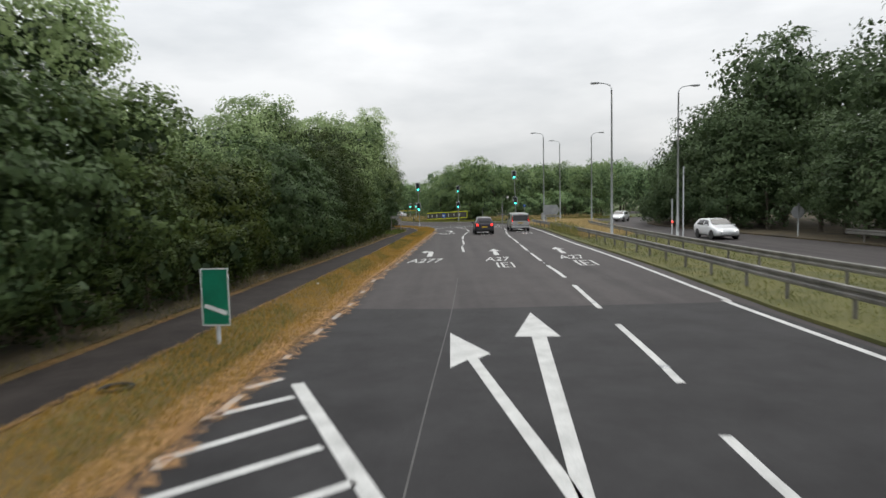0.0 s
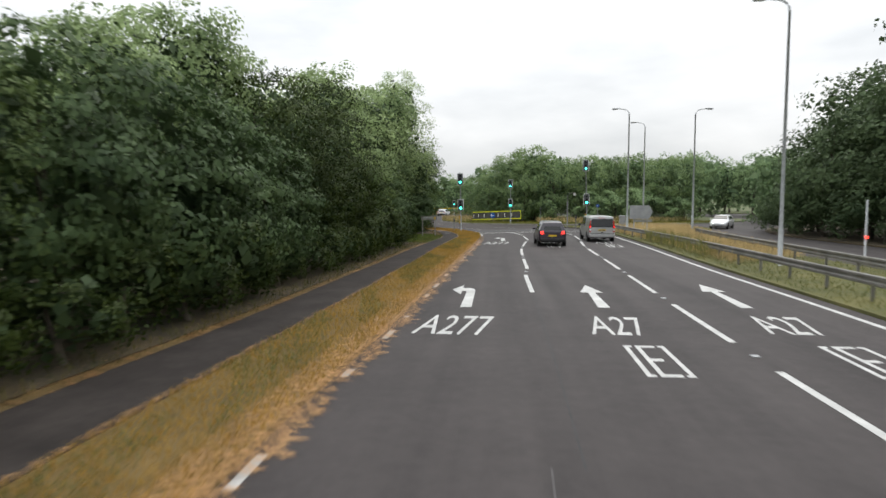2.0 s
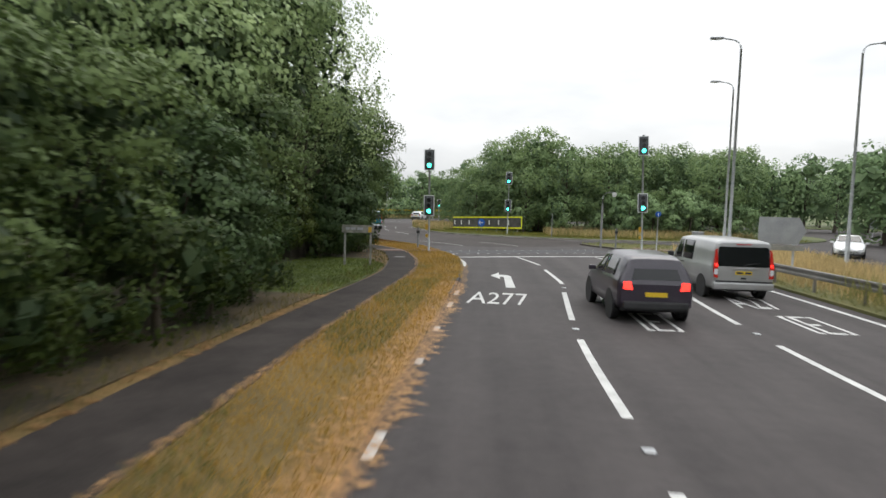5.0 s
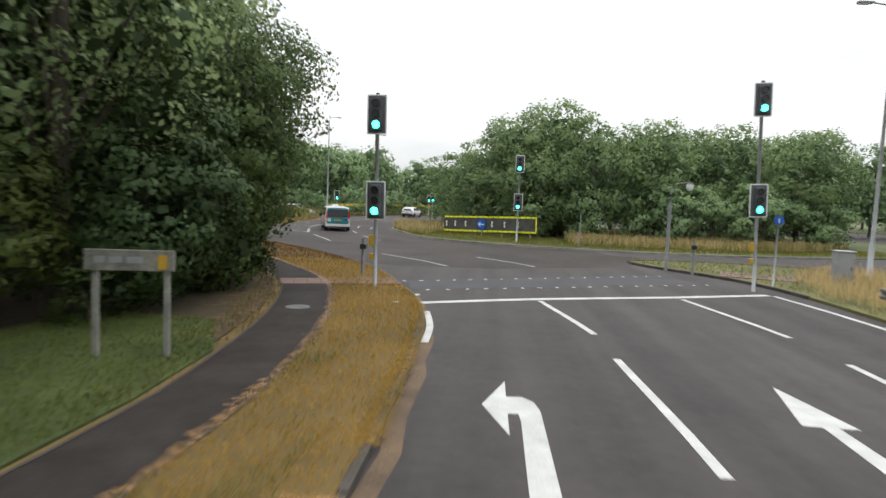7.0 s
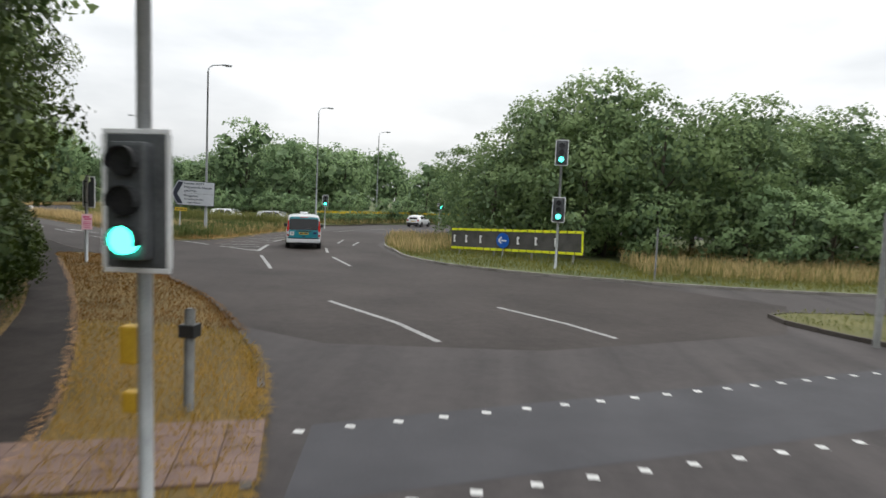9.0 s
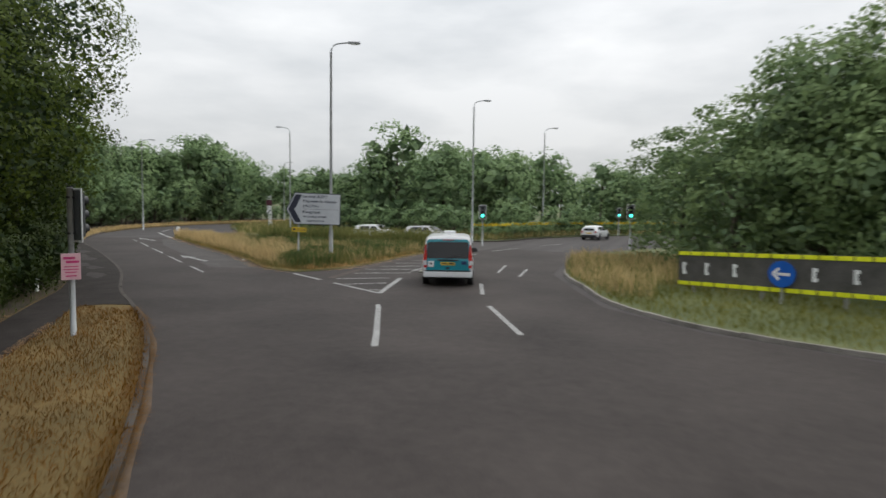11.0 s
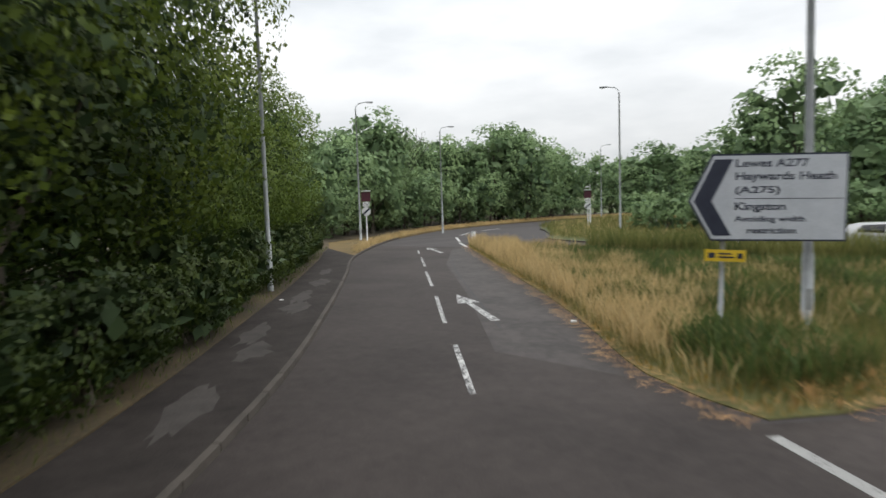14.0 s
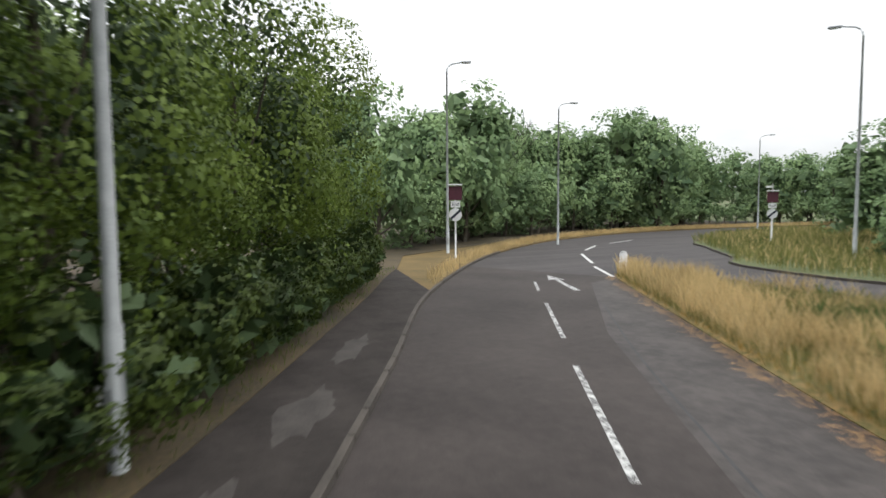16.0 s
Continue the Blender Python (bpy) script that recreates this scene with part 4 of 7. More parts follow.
bare_tree(-79.5, 146.5, 13.2, 201)
bare_tree(-83.0, 151.5, 13.8, 202)
bare_tree(-77.0, 140.0, 12.0, 203)
FAR_LABEL = "full green tree in the wood beyond the junction"
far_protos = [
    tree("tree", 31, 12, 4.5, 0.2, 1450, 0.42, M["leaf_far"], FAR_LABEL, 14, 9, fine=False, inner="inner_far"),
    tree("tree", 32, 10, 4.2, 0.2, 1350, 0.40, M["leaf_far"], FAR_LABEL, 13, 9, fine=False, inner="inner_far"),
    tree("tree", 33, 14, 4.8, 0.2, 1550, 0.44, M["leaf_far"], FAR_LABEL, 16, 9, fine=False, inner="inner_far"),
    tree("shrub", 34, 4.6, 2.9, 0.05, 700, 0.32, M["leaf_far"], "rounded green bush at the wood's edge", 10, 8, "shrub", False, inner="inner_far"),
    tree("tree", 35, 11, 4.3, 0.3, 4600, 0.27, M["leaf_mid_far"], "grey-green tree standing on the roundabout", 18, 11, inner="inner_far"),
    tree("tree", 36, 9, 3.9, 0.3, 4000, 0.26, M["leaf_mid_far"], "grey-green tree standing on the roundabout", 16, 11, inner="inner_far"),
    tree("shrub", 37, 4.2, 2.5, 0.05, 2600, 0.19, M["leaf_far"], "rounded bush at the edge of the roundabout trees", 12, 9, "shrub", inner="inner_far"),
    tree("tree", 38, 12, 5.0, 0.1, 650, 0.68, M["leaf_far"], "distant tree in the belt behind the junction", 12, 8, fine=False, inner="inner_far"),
    tree("tree", 39, 16, 5.4, 0.3, 4700, 0.385, M["leaf_wood"], "tall dark green tree in the wood across the road", 26, 11, inner="inner"),
    tree("shrub", 40, 6, 3.2, 0.05, 1900, 0.24, M["leaf_wood"], "dark green undergrowth at the edge of the wood", 13, 9, "shrub", inner="inner"),
]
far = []


def scatter(outline, n, kinds, lo, hi, gap=3.2):
    """Trees of a height between lo and hi inside an outline."""
    xs, ys = [p[0] for p in outline], [p[1] for p in outline]
    got, tries = [], 0
    while len(got) < n and tries < 20000:
        tries += 1
        x, y = rng.uniform(min(xs), max(xs)), rng.uniform(min(ys), max(ys))
        if inside(x, y, outline) and all((x - a) ** 2 + (y - b) ** 2 > gap * gap for a, b, *_ in got):
            got.append((x, y, rng.uniform(lo, hi), int(rng.choice(kinds))))
    far.extend(got)


scatter([(1, 112), (8, 107.5), (16, 105.5), (25, 107.5), (33, 116), (33, 122), (16, 118), (4, 121)], 13, [4, 5, 4], 9.0, 10.6, 3.6)
scatter([(4, 121), (16, 118), (33, 122), (34, 130), (24, 138), (8, 138), (1, 130)], 12, [0, 1, 2], 9.6, 11.2, 4.2)
scatter([(2, 110), (8, 106), (16, 104), (26, 106), (26, 108.5), (16, 107), (8, 108.5), (3, 113)], 9, [6], 3.4, 5.0, 2.4)
scatter([(31, -5), (31, 55), (30, 68), (36, 82), (44, 86), (40, -5)], 20, [8], 15.8, 19.6, 4.4)
scatter([(27.6, -5), (27.8, 55), (27.2, 70), (31, 81), (34, 81), (30, 70), (30.5, -5)], 16, [9, 9, 8], 5.5, 11.0, 3.6)
for k in range(15):
    far.append((38 + 4.4 * k, 103.5 + 1.25 * k + rng.uniform(-1, 1), rng.uniform(8.5, 10.5), int(rng.choice([0, 1, 1]))))
    if k % 2:
        far.append((40 + 4.4 * k, 101.5 + 1.2 * k, rng.uniform(3.2, 4.6), 3))
for k in range(13):
    far.append((36 + 5.2 * k, 146 - 0.4 * k + rng.uniform(-1.5, 1.5), rng.uniform(11.5, 13.5), int(rng.choice([0, 1, 2]))))
scatter([(-13, 160), (-5, 169), (10, 176), (34, 178), (70, 173), (100, 170), (100, 180), (-13, 184)], 22, [0, 1, 2], 10.5, 14.5, 5.0)
scatter([(-54, 160), (-48, 149), (-38, 143), (-26, 145), (-22, 158), (-24, 178), (-58, 185)], 28, [0, 1, 2], 7.8, 10.0, 3.7)
far = [(x, y, h * float(np.interp(x, [-50, -40, -32, -24], [0.9, 0.95, 1.25, 1.2])) if -60 < x < -20 and 142 < y < 186 else h * (0.72 if -14 < x < -5 and y > 155 else 1.0), k) for x, y, h, k in far]
scatter([(-50, 144), (-40, 138), (-22, 140), (-16, 150), (-10, 160), (-14, 162), (-22, 146), (-40, 142)], 16, [3], 2.5, 4.0, 3.0)
scatter([(-82, 152), (-76, 140), (-66, 128), (-66, 121), (-88, 130), (-100, 190), (-86, 200)], 18, [0, 1, 2], 10.5, 14.5, 4.2)
scatter([(-66, 130.5), (-73, 141), (-79, 153), (-81, 165), (-83, 165), (-80, 150), (-72, 134), (-64, 124)], 12, [3, 1], 4.0, 9.0, 3.4)
for k in range(9):
    far.append((-88 + 4.2 * k, 206 + rng.uniform(-1.5, 1.5), rng.uniform(10.5, 13), int(rng.choice([0, 1]))))
    far.append((-86 + 4.2 * k, 202.5, rng.uniform(3.7, 5.0), 3))
belt = smooth_line([(-116, 150), (-110, 200), (-88, 222), (-50, 226), (-20, 214), (20, 206), (60, 200), (112, 190), (118, 150), (116, 110)], 5.2)
far += [(x + rng.uniform(-1.5, 1.5), y + rng.uniform(-1.5, 1.5), rng.uniform(0.85, 1.08) * float(np.interp(x, [-110, -88, -70, -58, -30, -22, -12, 0, 10, 60], [12.5, 13.5, 14, 17.5, 15.5, 10, 10, 12, 16, 15.5])), 7) for x, y in belt]
far += [(-0.8, 113.2, 7.0, 5), (0.8, 116.0, 8.6, 5), (2.6, 112.2, 9.4, 4), (-2.8, 118.6, 7.2, 5), (6.2, 111.6, 11.4, 4), (4.6, 108.4, 8.2, 5)]
for x, y in smooth_line([(-80, 143), (-86, 154), (-89, 166), (-91, 180), (-91, 196)], 4.2):
    far.append((x + rng.uniform(-1, 1), y, rng.uniform(10.5, 14.5), int(rng.choice([0, 1, 2]))))
far += [(-83, 167, 15.2, 2), (-86, 171.5, 16, 0), (-80.5, 172, 14.6, 1), (-88, 178, 16.2, 2)]
far += [(28.5, 72, 10.5, 8), (29.5, 77.5, 9.5, 8), (27.9, 66, 11.5, 8), (28.3, 60.5, 12.5, 8), (26.6, 74.5, 5, 9), (26.2, 69, 5.5, 9), (28.0, 80, 5, 9), (26.4, 63.5, 5.2, 9), (26.5, 57.5, 5, 9)]
FLOWER_HEDGE = smooth_line([(-20.5, 138.6), (-18.4, 141.5), (-17.4, 147), (-13.4, 157), (-5.2, 165.6), (8, 171.6)], 1.6)
for x, y in FLOWER_HEDGE:
    far.append((x, y, rng.uniform(1.4, 1.75), 3))
for x, y in smooth_line([(-69, 131), (-77, 143), (-83, 156), (-85.5, 175), (-86, 197)], 3.0):
    far.append((x + rng.uniform(-0.6, 0.6), y, rng.uniform(2.8, 4.1), 3))
# open grass round the speed sign on the far island
far = [p for p in far if min(math.hypot(p[0] + 51.2, p[1] - 147.4), math.hypot(p[0] + 48.6, p[1] - 143.2), math.hypot(p[0] + 46.8, p[1] - 140.0)) > 3.6]
far = [(x, y, h, k, math.degrees(math.atan2(min(y - 14, 78) - y, -3 - x))) for x, y, h, k in far]
stand(far_protos, far, rng, "wood beyond the junction")

# ---- street lamps ----
def street_lamp(height, reach, label="tall galvanised steel street lamp with a short curved arm"):
    """Column at the origin, arm towards +x."""
    root = thing("street_lamp", label, "street lamp", group="street lamps")
    bm = bmesh.new()
    tube(bm, [(0, 0, -0.1), (0, 0, 1.6), (0, 0, 1.65), (0, 0, height - 0.5)], [0.105, 0.105, 0.085, 0.05], 14)
    part("column", bm, M["galv"], root)
    bm = bmesh.new()
    arc = [(0, 0, height - 0.5)] + [(0.45 - 0.45 * math.cos(a), 0, height - 0.5 + 0.45 * math.sin(a)) for a in (0.4, 0.8, 1.2, 1.5)] + [(reach - 0.3, 0, height + 0.02)]
    tube(bm, arc, [0.05, 0.045, 0.042, 0.04, 0.038, 0.035], 10)
    part("arm", bm, M["galv"], root)
    bm = bmesh.new()
    box(bm, (0.62, 0.24, 0.10), (reach, 0, height + 0.02), 0.04)
    lantern = part("lantern", bm, M["greyback"], root, "grey lamp head")
    bm = bmesh.new()
    box(bm, (0.40, 0.18, 0.03), (reach + 0.05, 0, height - 0.045), 0.01)
    part("diffuser", bm, M["white"], lantern)
    bm = bmesh.new()
    box(bm, (0.12, 0.012, 0.42), (0, -0.106, 0.75), 0.004)
    part("access_door", bm, M["galv"], root)
    return root


lamp0 = street_lamp(11.3, 1.2)
for i, (x, y, a, h) in enumerate([(12.95, 46.8, 180, 11.35), (17.75, 46.7, 0, 10.95), (12.5, 75.5, 180, 11.1), (16.4, 86.0, 180, 11.2), (18.3, 75.6, 0, 11.0),
                                  (-20.1, 111.95, 29, 11.4), (-19.9, 135.3, 25, 12.4), (-17.2, 153.1, 20, 12.2), (-43.0, 140.6, 217, 11.6),
                                  (-60.4, 127.4, 53, 11.8), (-63.9, 139.8, 60, 10.9), (-35.4, 107.75, 40, 11.6), (-69.4, 176, 31, 11.0)]):
    m = pose(x, y, 0.08, 0, 0, a) @ Matrix.Diagonal((1, 1, h / 11.3, 1))
    if i == 0:
        lamp0.matrix_basis = m
    else:
        copy_thing(lamp0, m)


# ---- traffic signals ----
# Black board greyed in its colour for sky sheen and haze.
M["signal_board"] = material("sky_greyed_black_board", (0.05, 0.054, 0.057), (0.10, 0.106, 0.11), 3, 30, 0.42, bump=0.04)
def signal_head(parent, z, lit):
    """A three-lens head facing -y, its middle at z; lit: 2 is the green lens, None for none."""
    bm = bmesh.new()
    box(bm, (0.50, 0.03, 1.06), (0, -0.10, z), 0.012)
    head = part("backing_board", bm, M["signal_board"], parent, "black signal board with a white border")
    bm = bmesh.new()
    for size, at in (((0.56, 0.028, 0.04), (0, -0.10, z + 0.55)), ((0.56, 0.028, 0.04), (0, -0.10, z - 0.55)), ((0.04, 0.028, 1.06), (0.27, -0.10, z)), ((0.04, 0.028, 1.06), (-0.27, -0.10, z))):
        box(bm, size, at, 0.006)
    part("border", bm, M["white"], head)
    bm = bmesh.new()
    box(bm, (0.30, 0.16, 0.92), (0, -0.16, z), 0.03)
    part("housing", bm, M["signal_board"], head)
    for k in range(3):
        zk = z + 0.30 - 0.30 * k
        bm = bmesh.new()
        disc(bm, 0.110, 0.06, Matrix.Translation((0, -0.262, zk)) @ Matrix.Rotation(radians(90), 4, "X"))
        part("lens", bm, M["signal_green"] if k == 2 and lit == 2 else M["signal_red"] if k == 0 and lit == 0 else M["lens_dark"], head, "glowing lens" if k == lit else "")
        bm = bmesh.new()
        ring = [radians(a) for a in range(-20, 201, 20)]
        for rad_in, rad_out in ((0.112, 0.122),):
            rows = []
            for y, cut in ((-0.24, 0), (-0.33, 0.02)):
                rows.append([[bm.verts.new((r * math.cos(a), y, zk + r * math.sin(a))) for a in ring] for r in (rad_in, rad_out)])
            for i in range(len(ring) - 1):
                bm.faces.new((rows[0][1][i], rows[0][1][i + 1], rows[1][1][i + 1], rows[1][1][i]))
                bm.faces.new((rows[0][0][i + 1], rows[0][0][i], rows[1][0][i], rows[1][0][i + 1]))
                bm.faces.new((rows[1][0][i], rows[1][1][i], rows[1][1][i + 1], rows[1][0][i + 1]))
        part("hood", bm, M["black"], head)
    return head


def signal(x, y, turn, heads, height, label, button=False, base=0.0, lean=0.0):
    root = thing("traffic_signal", label, "traffic signal", pose(x, y, base, 0, lean, turn), group="traffic signals")
    bm = bmesh.new()
    tube(bm, [(0, 0, -0.05), (0, 0, 1.4), (0, 0, height)], [0.06, 0.057, 0.057], 14)
    part("pole", bm, M["galv"], root)
    bm = bmesh.new()
    tube(bm, [(0, 0, height), (0, 0, height + 0.05)], [0.065, 0.05], 12)
    part("pole_cap", bm, M["black"], root)
    for z, lit in heads:
        signal_head(root, z, lit)
        bm = bmesh.new()
        for dz in (-0.38, 0.38):
            box(bm, (0.10, 0.16, 0.05), (0, -0.02, z + dz), 0.01)
        part("bracket", bm, M["black"], root)
    if button:
        bm = bmesh.new()
        box(bm, (0.15, 0.12, 0.32), (-0.12, 0, 1.5), 0.02)
        box(bm, (0.13, 0.10, 0.18), (-0.12, 0, 1.02), 0.02)
        part("push_button_box", bm, M["amber_box"], root, "yellow crossing control box")
    return root


M["amber_box"] = material("amber_plastic", (0.42, 0.24, 0.015), (0.58, 0.36, 0.03), 5, 40, 0.5, bump=0.02)
M["signal_red"] = glowing("signal_red", (1.0, 0.05, 0.03), 3.0)
SIG = "grey traffic signal pole with green lights showing on black heads"
signal(-2.78, 77.6, 0, [(5.17, 2), (2.68, 2)], 5.75, SIG, True, -0.04, -0.9)
signal(9.8, 81.4, -6, [(6.5, 2), (3.1, 2)], 7.1, SIG, True, 0.06, -2.0)
signal(2.5, 100.3, -8, [(5.25, 2), (2.72, 2)], 5.85, SIG, False, 0.06)
signal(-17.6, 131.0, 18, [(2.75, 2)], 3.3, SIG, False, 0.0)
signal(-6.2, 132.6, 10, [(2.85, 2)], 3.4, SIG, False, 0.06)
signal(-9.2, 158.5, 10, [(2.75, 2)], 3.3, SIG, False, 0.06)
signal(-15.0, 93.35, 168, [(2.58, None)], 3.15, "black traffic signal head turned away beside the kerb", False, 0.08)

M["pink"] = material("pink_card", (0.66, 0.38, 0.44), (0.78, 0.50, 0.55), 3, 30, 0.7, bump=0.02)
M["pink_ink"] = material("pink_ink", (0.50, 0.02, 0.14), (0.62, 0.04, 0.20), 5, 40, 0.6, bump=0.0)


def plate_thing(name, label, category, m, width, height, mat, thick=0.012, edge=None, edge_w=0.02):
    """A flat plate facing -y, its middle at the origin, with a rim."""
    root = thing(name, label, category, m)
    bm = bmesh.new()
    box(bm, (width, thick, height), (0, 0, 0), min(thick * 0.3, 0.004))
    part("plate", bm, mat, root)
    if edge:
        bm = bmesh.new()
        for size, at in (((width, 0.006, edge_w), (0, -thick / 2 - 0.004, height / 2 - edge_w / 2)), ((width, 0.006, edge_w), (0, -thick / 2 - 0.004, -height / 2 + edge_w / 2)),
                         ((edge_w, 0.006, height - 2 * edge_w), (width / 2 - edge_w / 2, -thick / 2 - 0.004, 0)), ((edge_w, 0.006, height - 2 * edge_w), (-width / 2 + edge_w / 2, -thick / 2 - 0.004, 0))):
            box(bm, size, at)
        part("border", bm, edge, root)
    return root


def bars(parent, rows, mat, y, name="lettering_bar"):
    """Plain bars for writing that cannot be read: middle x, z, width, height."""
    for x, z, w, h in rows:
        bm = bmesh.new()
        box(bm, (w, 0.003, h), (x, y, z))
        part(name, bm, mat, parent)


pink = plate_thing("poster", "small pink advertising card tied to a signal pole", "poster", pose(-14.93, 93.28, 1.58, 0, 0, 60), 0.36, 0.56, M["pink"])
bars(pink, [(-0.03, 0.18, 0.22, 0.05), (0.03, 0.10, 0.24, 0.05), (0, 0.0, 0.26, 0.02), (0, -0.06, 0.28, 0.02), (0, -0.12, 0.22, 0.02), (0, -0.2, 0.2, 0.025)], M["pink_ink"], -0.009)

# ---- signs ----
def post(bm, x, y, z0, z1, r=0.038):
    return tube(bm, [(x, y, z0), (x, y, z1)], r, 12)


# green countdown marker
g = thing("countdown_sign", "green countdown marker sign with one white diagonal bar", "road sign", pose(-3.93, 14.78, 0.05, 0, 0, -4))
bm = bmesh.new()
post(bm, 0, 0.05, -0.1, 1.6, 0.045)
part("post", bm, M["galv"], g)
bm = bmesh.new()
box(bm, (0.60, 0.02, 1.20), (0, -0.01, 1.05), 0.007)
plate = part("plate", bm, M["green_sign"], g)
bm = bmesh.new()
for size, at in (((0.60, 0.006, 0.022), (0, -0.024, 1.639)), ((0.60, 0.006, 0.022), (0, -0.024, 0.461)), ((0.022, 0.006, 1.156), (0.289, -0.024, 1.05)), ((0.022, 0.006, 1.156), (-0.289, -0.024, 1.05))):
    box(bm, size, at)
part("border", bm, M["white"], plate)
bm = bmesh.new()
box(bm, (0.50, 0.006, 0.085), (0, -0.024, 0.79), 0, Matrix.Rotation(radians(20), 3, "Y"))
part("diagonal_bar", bm, M["white"], plate)

# street name plate on two legs, turned to the road
M["mossy"] = material("weathered_grey_board", (0.12, 0.12, 0.10), (0.30, 0.29, 0.25), 4, 30, 0.85, bump=0.2)
M["old_post"] = material("old_concrete_post", (0.18, 0.18, 0.16), (0.34, 0.33, 0.30), 4, 30, 0.9, bump=0.3)
n = thing("name_sign", "weathered low name sign on two pale legs", "sign", pose(-4.93, 68.79, 0.1, 0, 0, 12))
for x in (-0.52, 0.52):
    bm = bmesh.new()
    box(bm, (0.085, 0.07, 1.5), (x, 0, 0.62), 0.008)
    part("leg", bm, M["old_post"], n)
bm = bmesh.new()
box(bm, (1.30, 0.05, 0.32), (0, -0.065, 1.53), 0.01)
board = part("board", bm, M["mossy"], n)
bm = bmesh.new()
box(bm, (0.13, 0.012, 0.22), (0.48, -0.098, 1.51), 0.003)
part("sticker", bm, M["amber_box"], board, "faded orange notice")
bars(board, [(-0.42, 1.54, 0.16, 0.10), (-0.2, 1.54, 0.2, 0.10), (0.08, 1.54, 0.24, 0.10)], M["greyback"], -0.094)

# chevron barrier board at the roundabout
M["board_dark"] = material("dark_board", (0.045, 0.043, 0.040), (0.095, 0.09, 0.085), 2, 25, 0.75, bump=0.1)
xa, ya, xb, yb = -2.86, 107.4, 4.02, 102.7
run = math.hypot(xb - xa, yb - ya)
ang = math.degrees(math.atan2(yb - ya, xb - xa))
c = thing("barrier_board", "long dark roundabout board edged in fluorescent yellow with faded white chevrons", "road sign", pose((xa + xb) / 2, (ya + yb) / 2, 0, 0, 0, ang))
slope = Matrix.Rotation(-math.atan2(0.30, run), 3, "Y")


def on_board(s, dz, size, y, mat, name, parent, label="", bev=0.0):
    """A piece of the board, by distance along it from its middle."""
    bm = bmesh.new()
    box(bm, size, (s, y, 1.06 + s * 0.30 / run + dz), bev, slope)
    return part(name, bm, mat, parent, label)


face = on_board(0, 0, (run, 0.04, 1.20), 0, M["board_dark"], "panel", c)
for i in range(18):
    s = -run / 2 + (i + 0.5) * run / 18
    for dz in (0.525, -0.525):
        on_board(s, dz, (run / 18 - 0.05, 0.02, 0.13), -0.034, M["hivis"], "edge_strip", c)
on_board(run / 2 - 0.06, 0, (0.10, 0.018, 0.90), -0.033, M["hivis"], "edge_strip", c)
for s in (-3.95, -3.1, -2.1, 0.35, 1.45, 2.6):
    on_board(s, 0.0, (0.10, 0.012, 0.42), -0.028, M["white"], "chevron_mark", c, "worn white chevron")
    on_board(s + 0.06, 0.15, (0.08, 0.01, 0.10), -0.027, M["white"], "chevron_mark", c)
    on_board(s + 0.06, -0.15, (0.08, 0.01, 0.10), -0.027, M["white"], "chevron_mark", c)
for s in (-3.6, -1.2, 1.2, 3.6):
    bm = bmesh.new()
    box(bm, (0.09, 0.09, 1.6), (s, 0.07, 0.78 + s * 0.3 / run), 0.008)
    part("post", bm, M["old_post"], c)
b = thing("direction_disc", "round blue sign with a white arrow on the board", "road sign", pose(xa + (xb - xa) * 0.435, ya + (yb - ya) * 0.435, 0, 0, 0, ang))
bm = bmesh.new()
disc(bm, 0.41, 0.02, Matrix.Translation((0, -0.11, 1.02)) @ Matrix.Rotation(radians(90), 4, "X"), 36)
pl = part("plate", bm, M["blue_sign"], b)
bm = bmesh.new()
box(bm, (0.05, 0.08, 1.3), (0, -0.06, 0.65), 0.005)
part("post", bm, M["galv"], b)
bm = bmesh.new()
box(bm, (0.38, 0.006, 0.09), (0.06, -0.124, 1.02))
for sgn in (1, -1):
    box(bm, (0.26, 0.006, 0.085), (-0.17, -0.1245, 1.02 + sgn * 0.085), 0, Matrix.Rotation(radians(sgn * -45), 3, "Y"))
part("arrow", bm, M["white"], pl)

# large direction sign on the grass island
M["sign_face"] = material("grey_white_sign_face", (0.44, 0.46, 0.49), (0.56, 0.58, 0.61), 2, 30, 0.5, bump=0.02)
M["ink"] = material("dark_sign_ink", (0.012, 0.016, 0.035), (0.025, 0.03, 0.05), 4, 40, 0.5, bump=0.0)
ta = math.degrees(math.atan2(111.67 - 109.9, -19.42 + 21.5))
d = thing("direction_sign", "large white direction sign with black lettering and dark chevron", "road sign", pose(-20.45, 110.8, 2.03, 0, 0, ta))
d.matrix_basis = d.matrix_basis @ pose(0, 0, 0, 0, 1.5, 0)


def outline_plate(pts, y, thick, mat, name, parent, label=""):
    bm = bmesh.new()
    front = [bm.verts.new((x, y - thick, z)) for x, z in pts]
    back = [bm.verts.new((x, y, z)) for x, z in pts]
    bm.faces.new(front)
    bm.faces.new(back[::-1])
    for i in range(len(pts)):
        j = (i + 1) % len(pts)
        bm.faces.new((front[j], front[i], back[i], back[j]))
    bmesh.ops.recalc_face_normals(bm, faces=bm.faces[:])
    return part(name, bm, mat, parent, label)


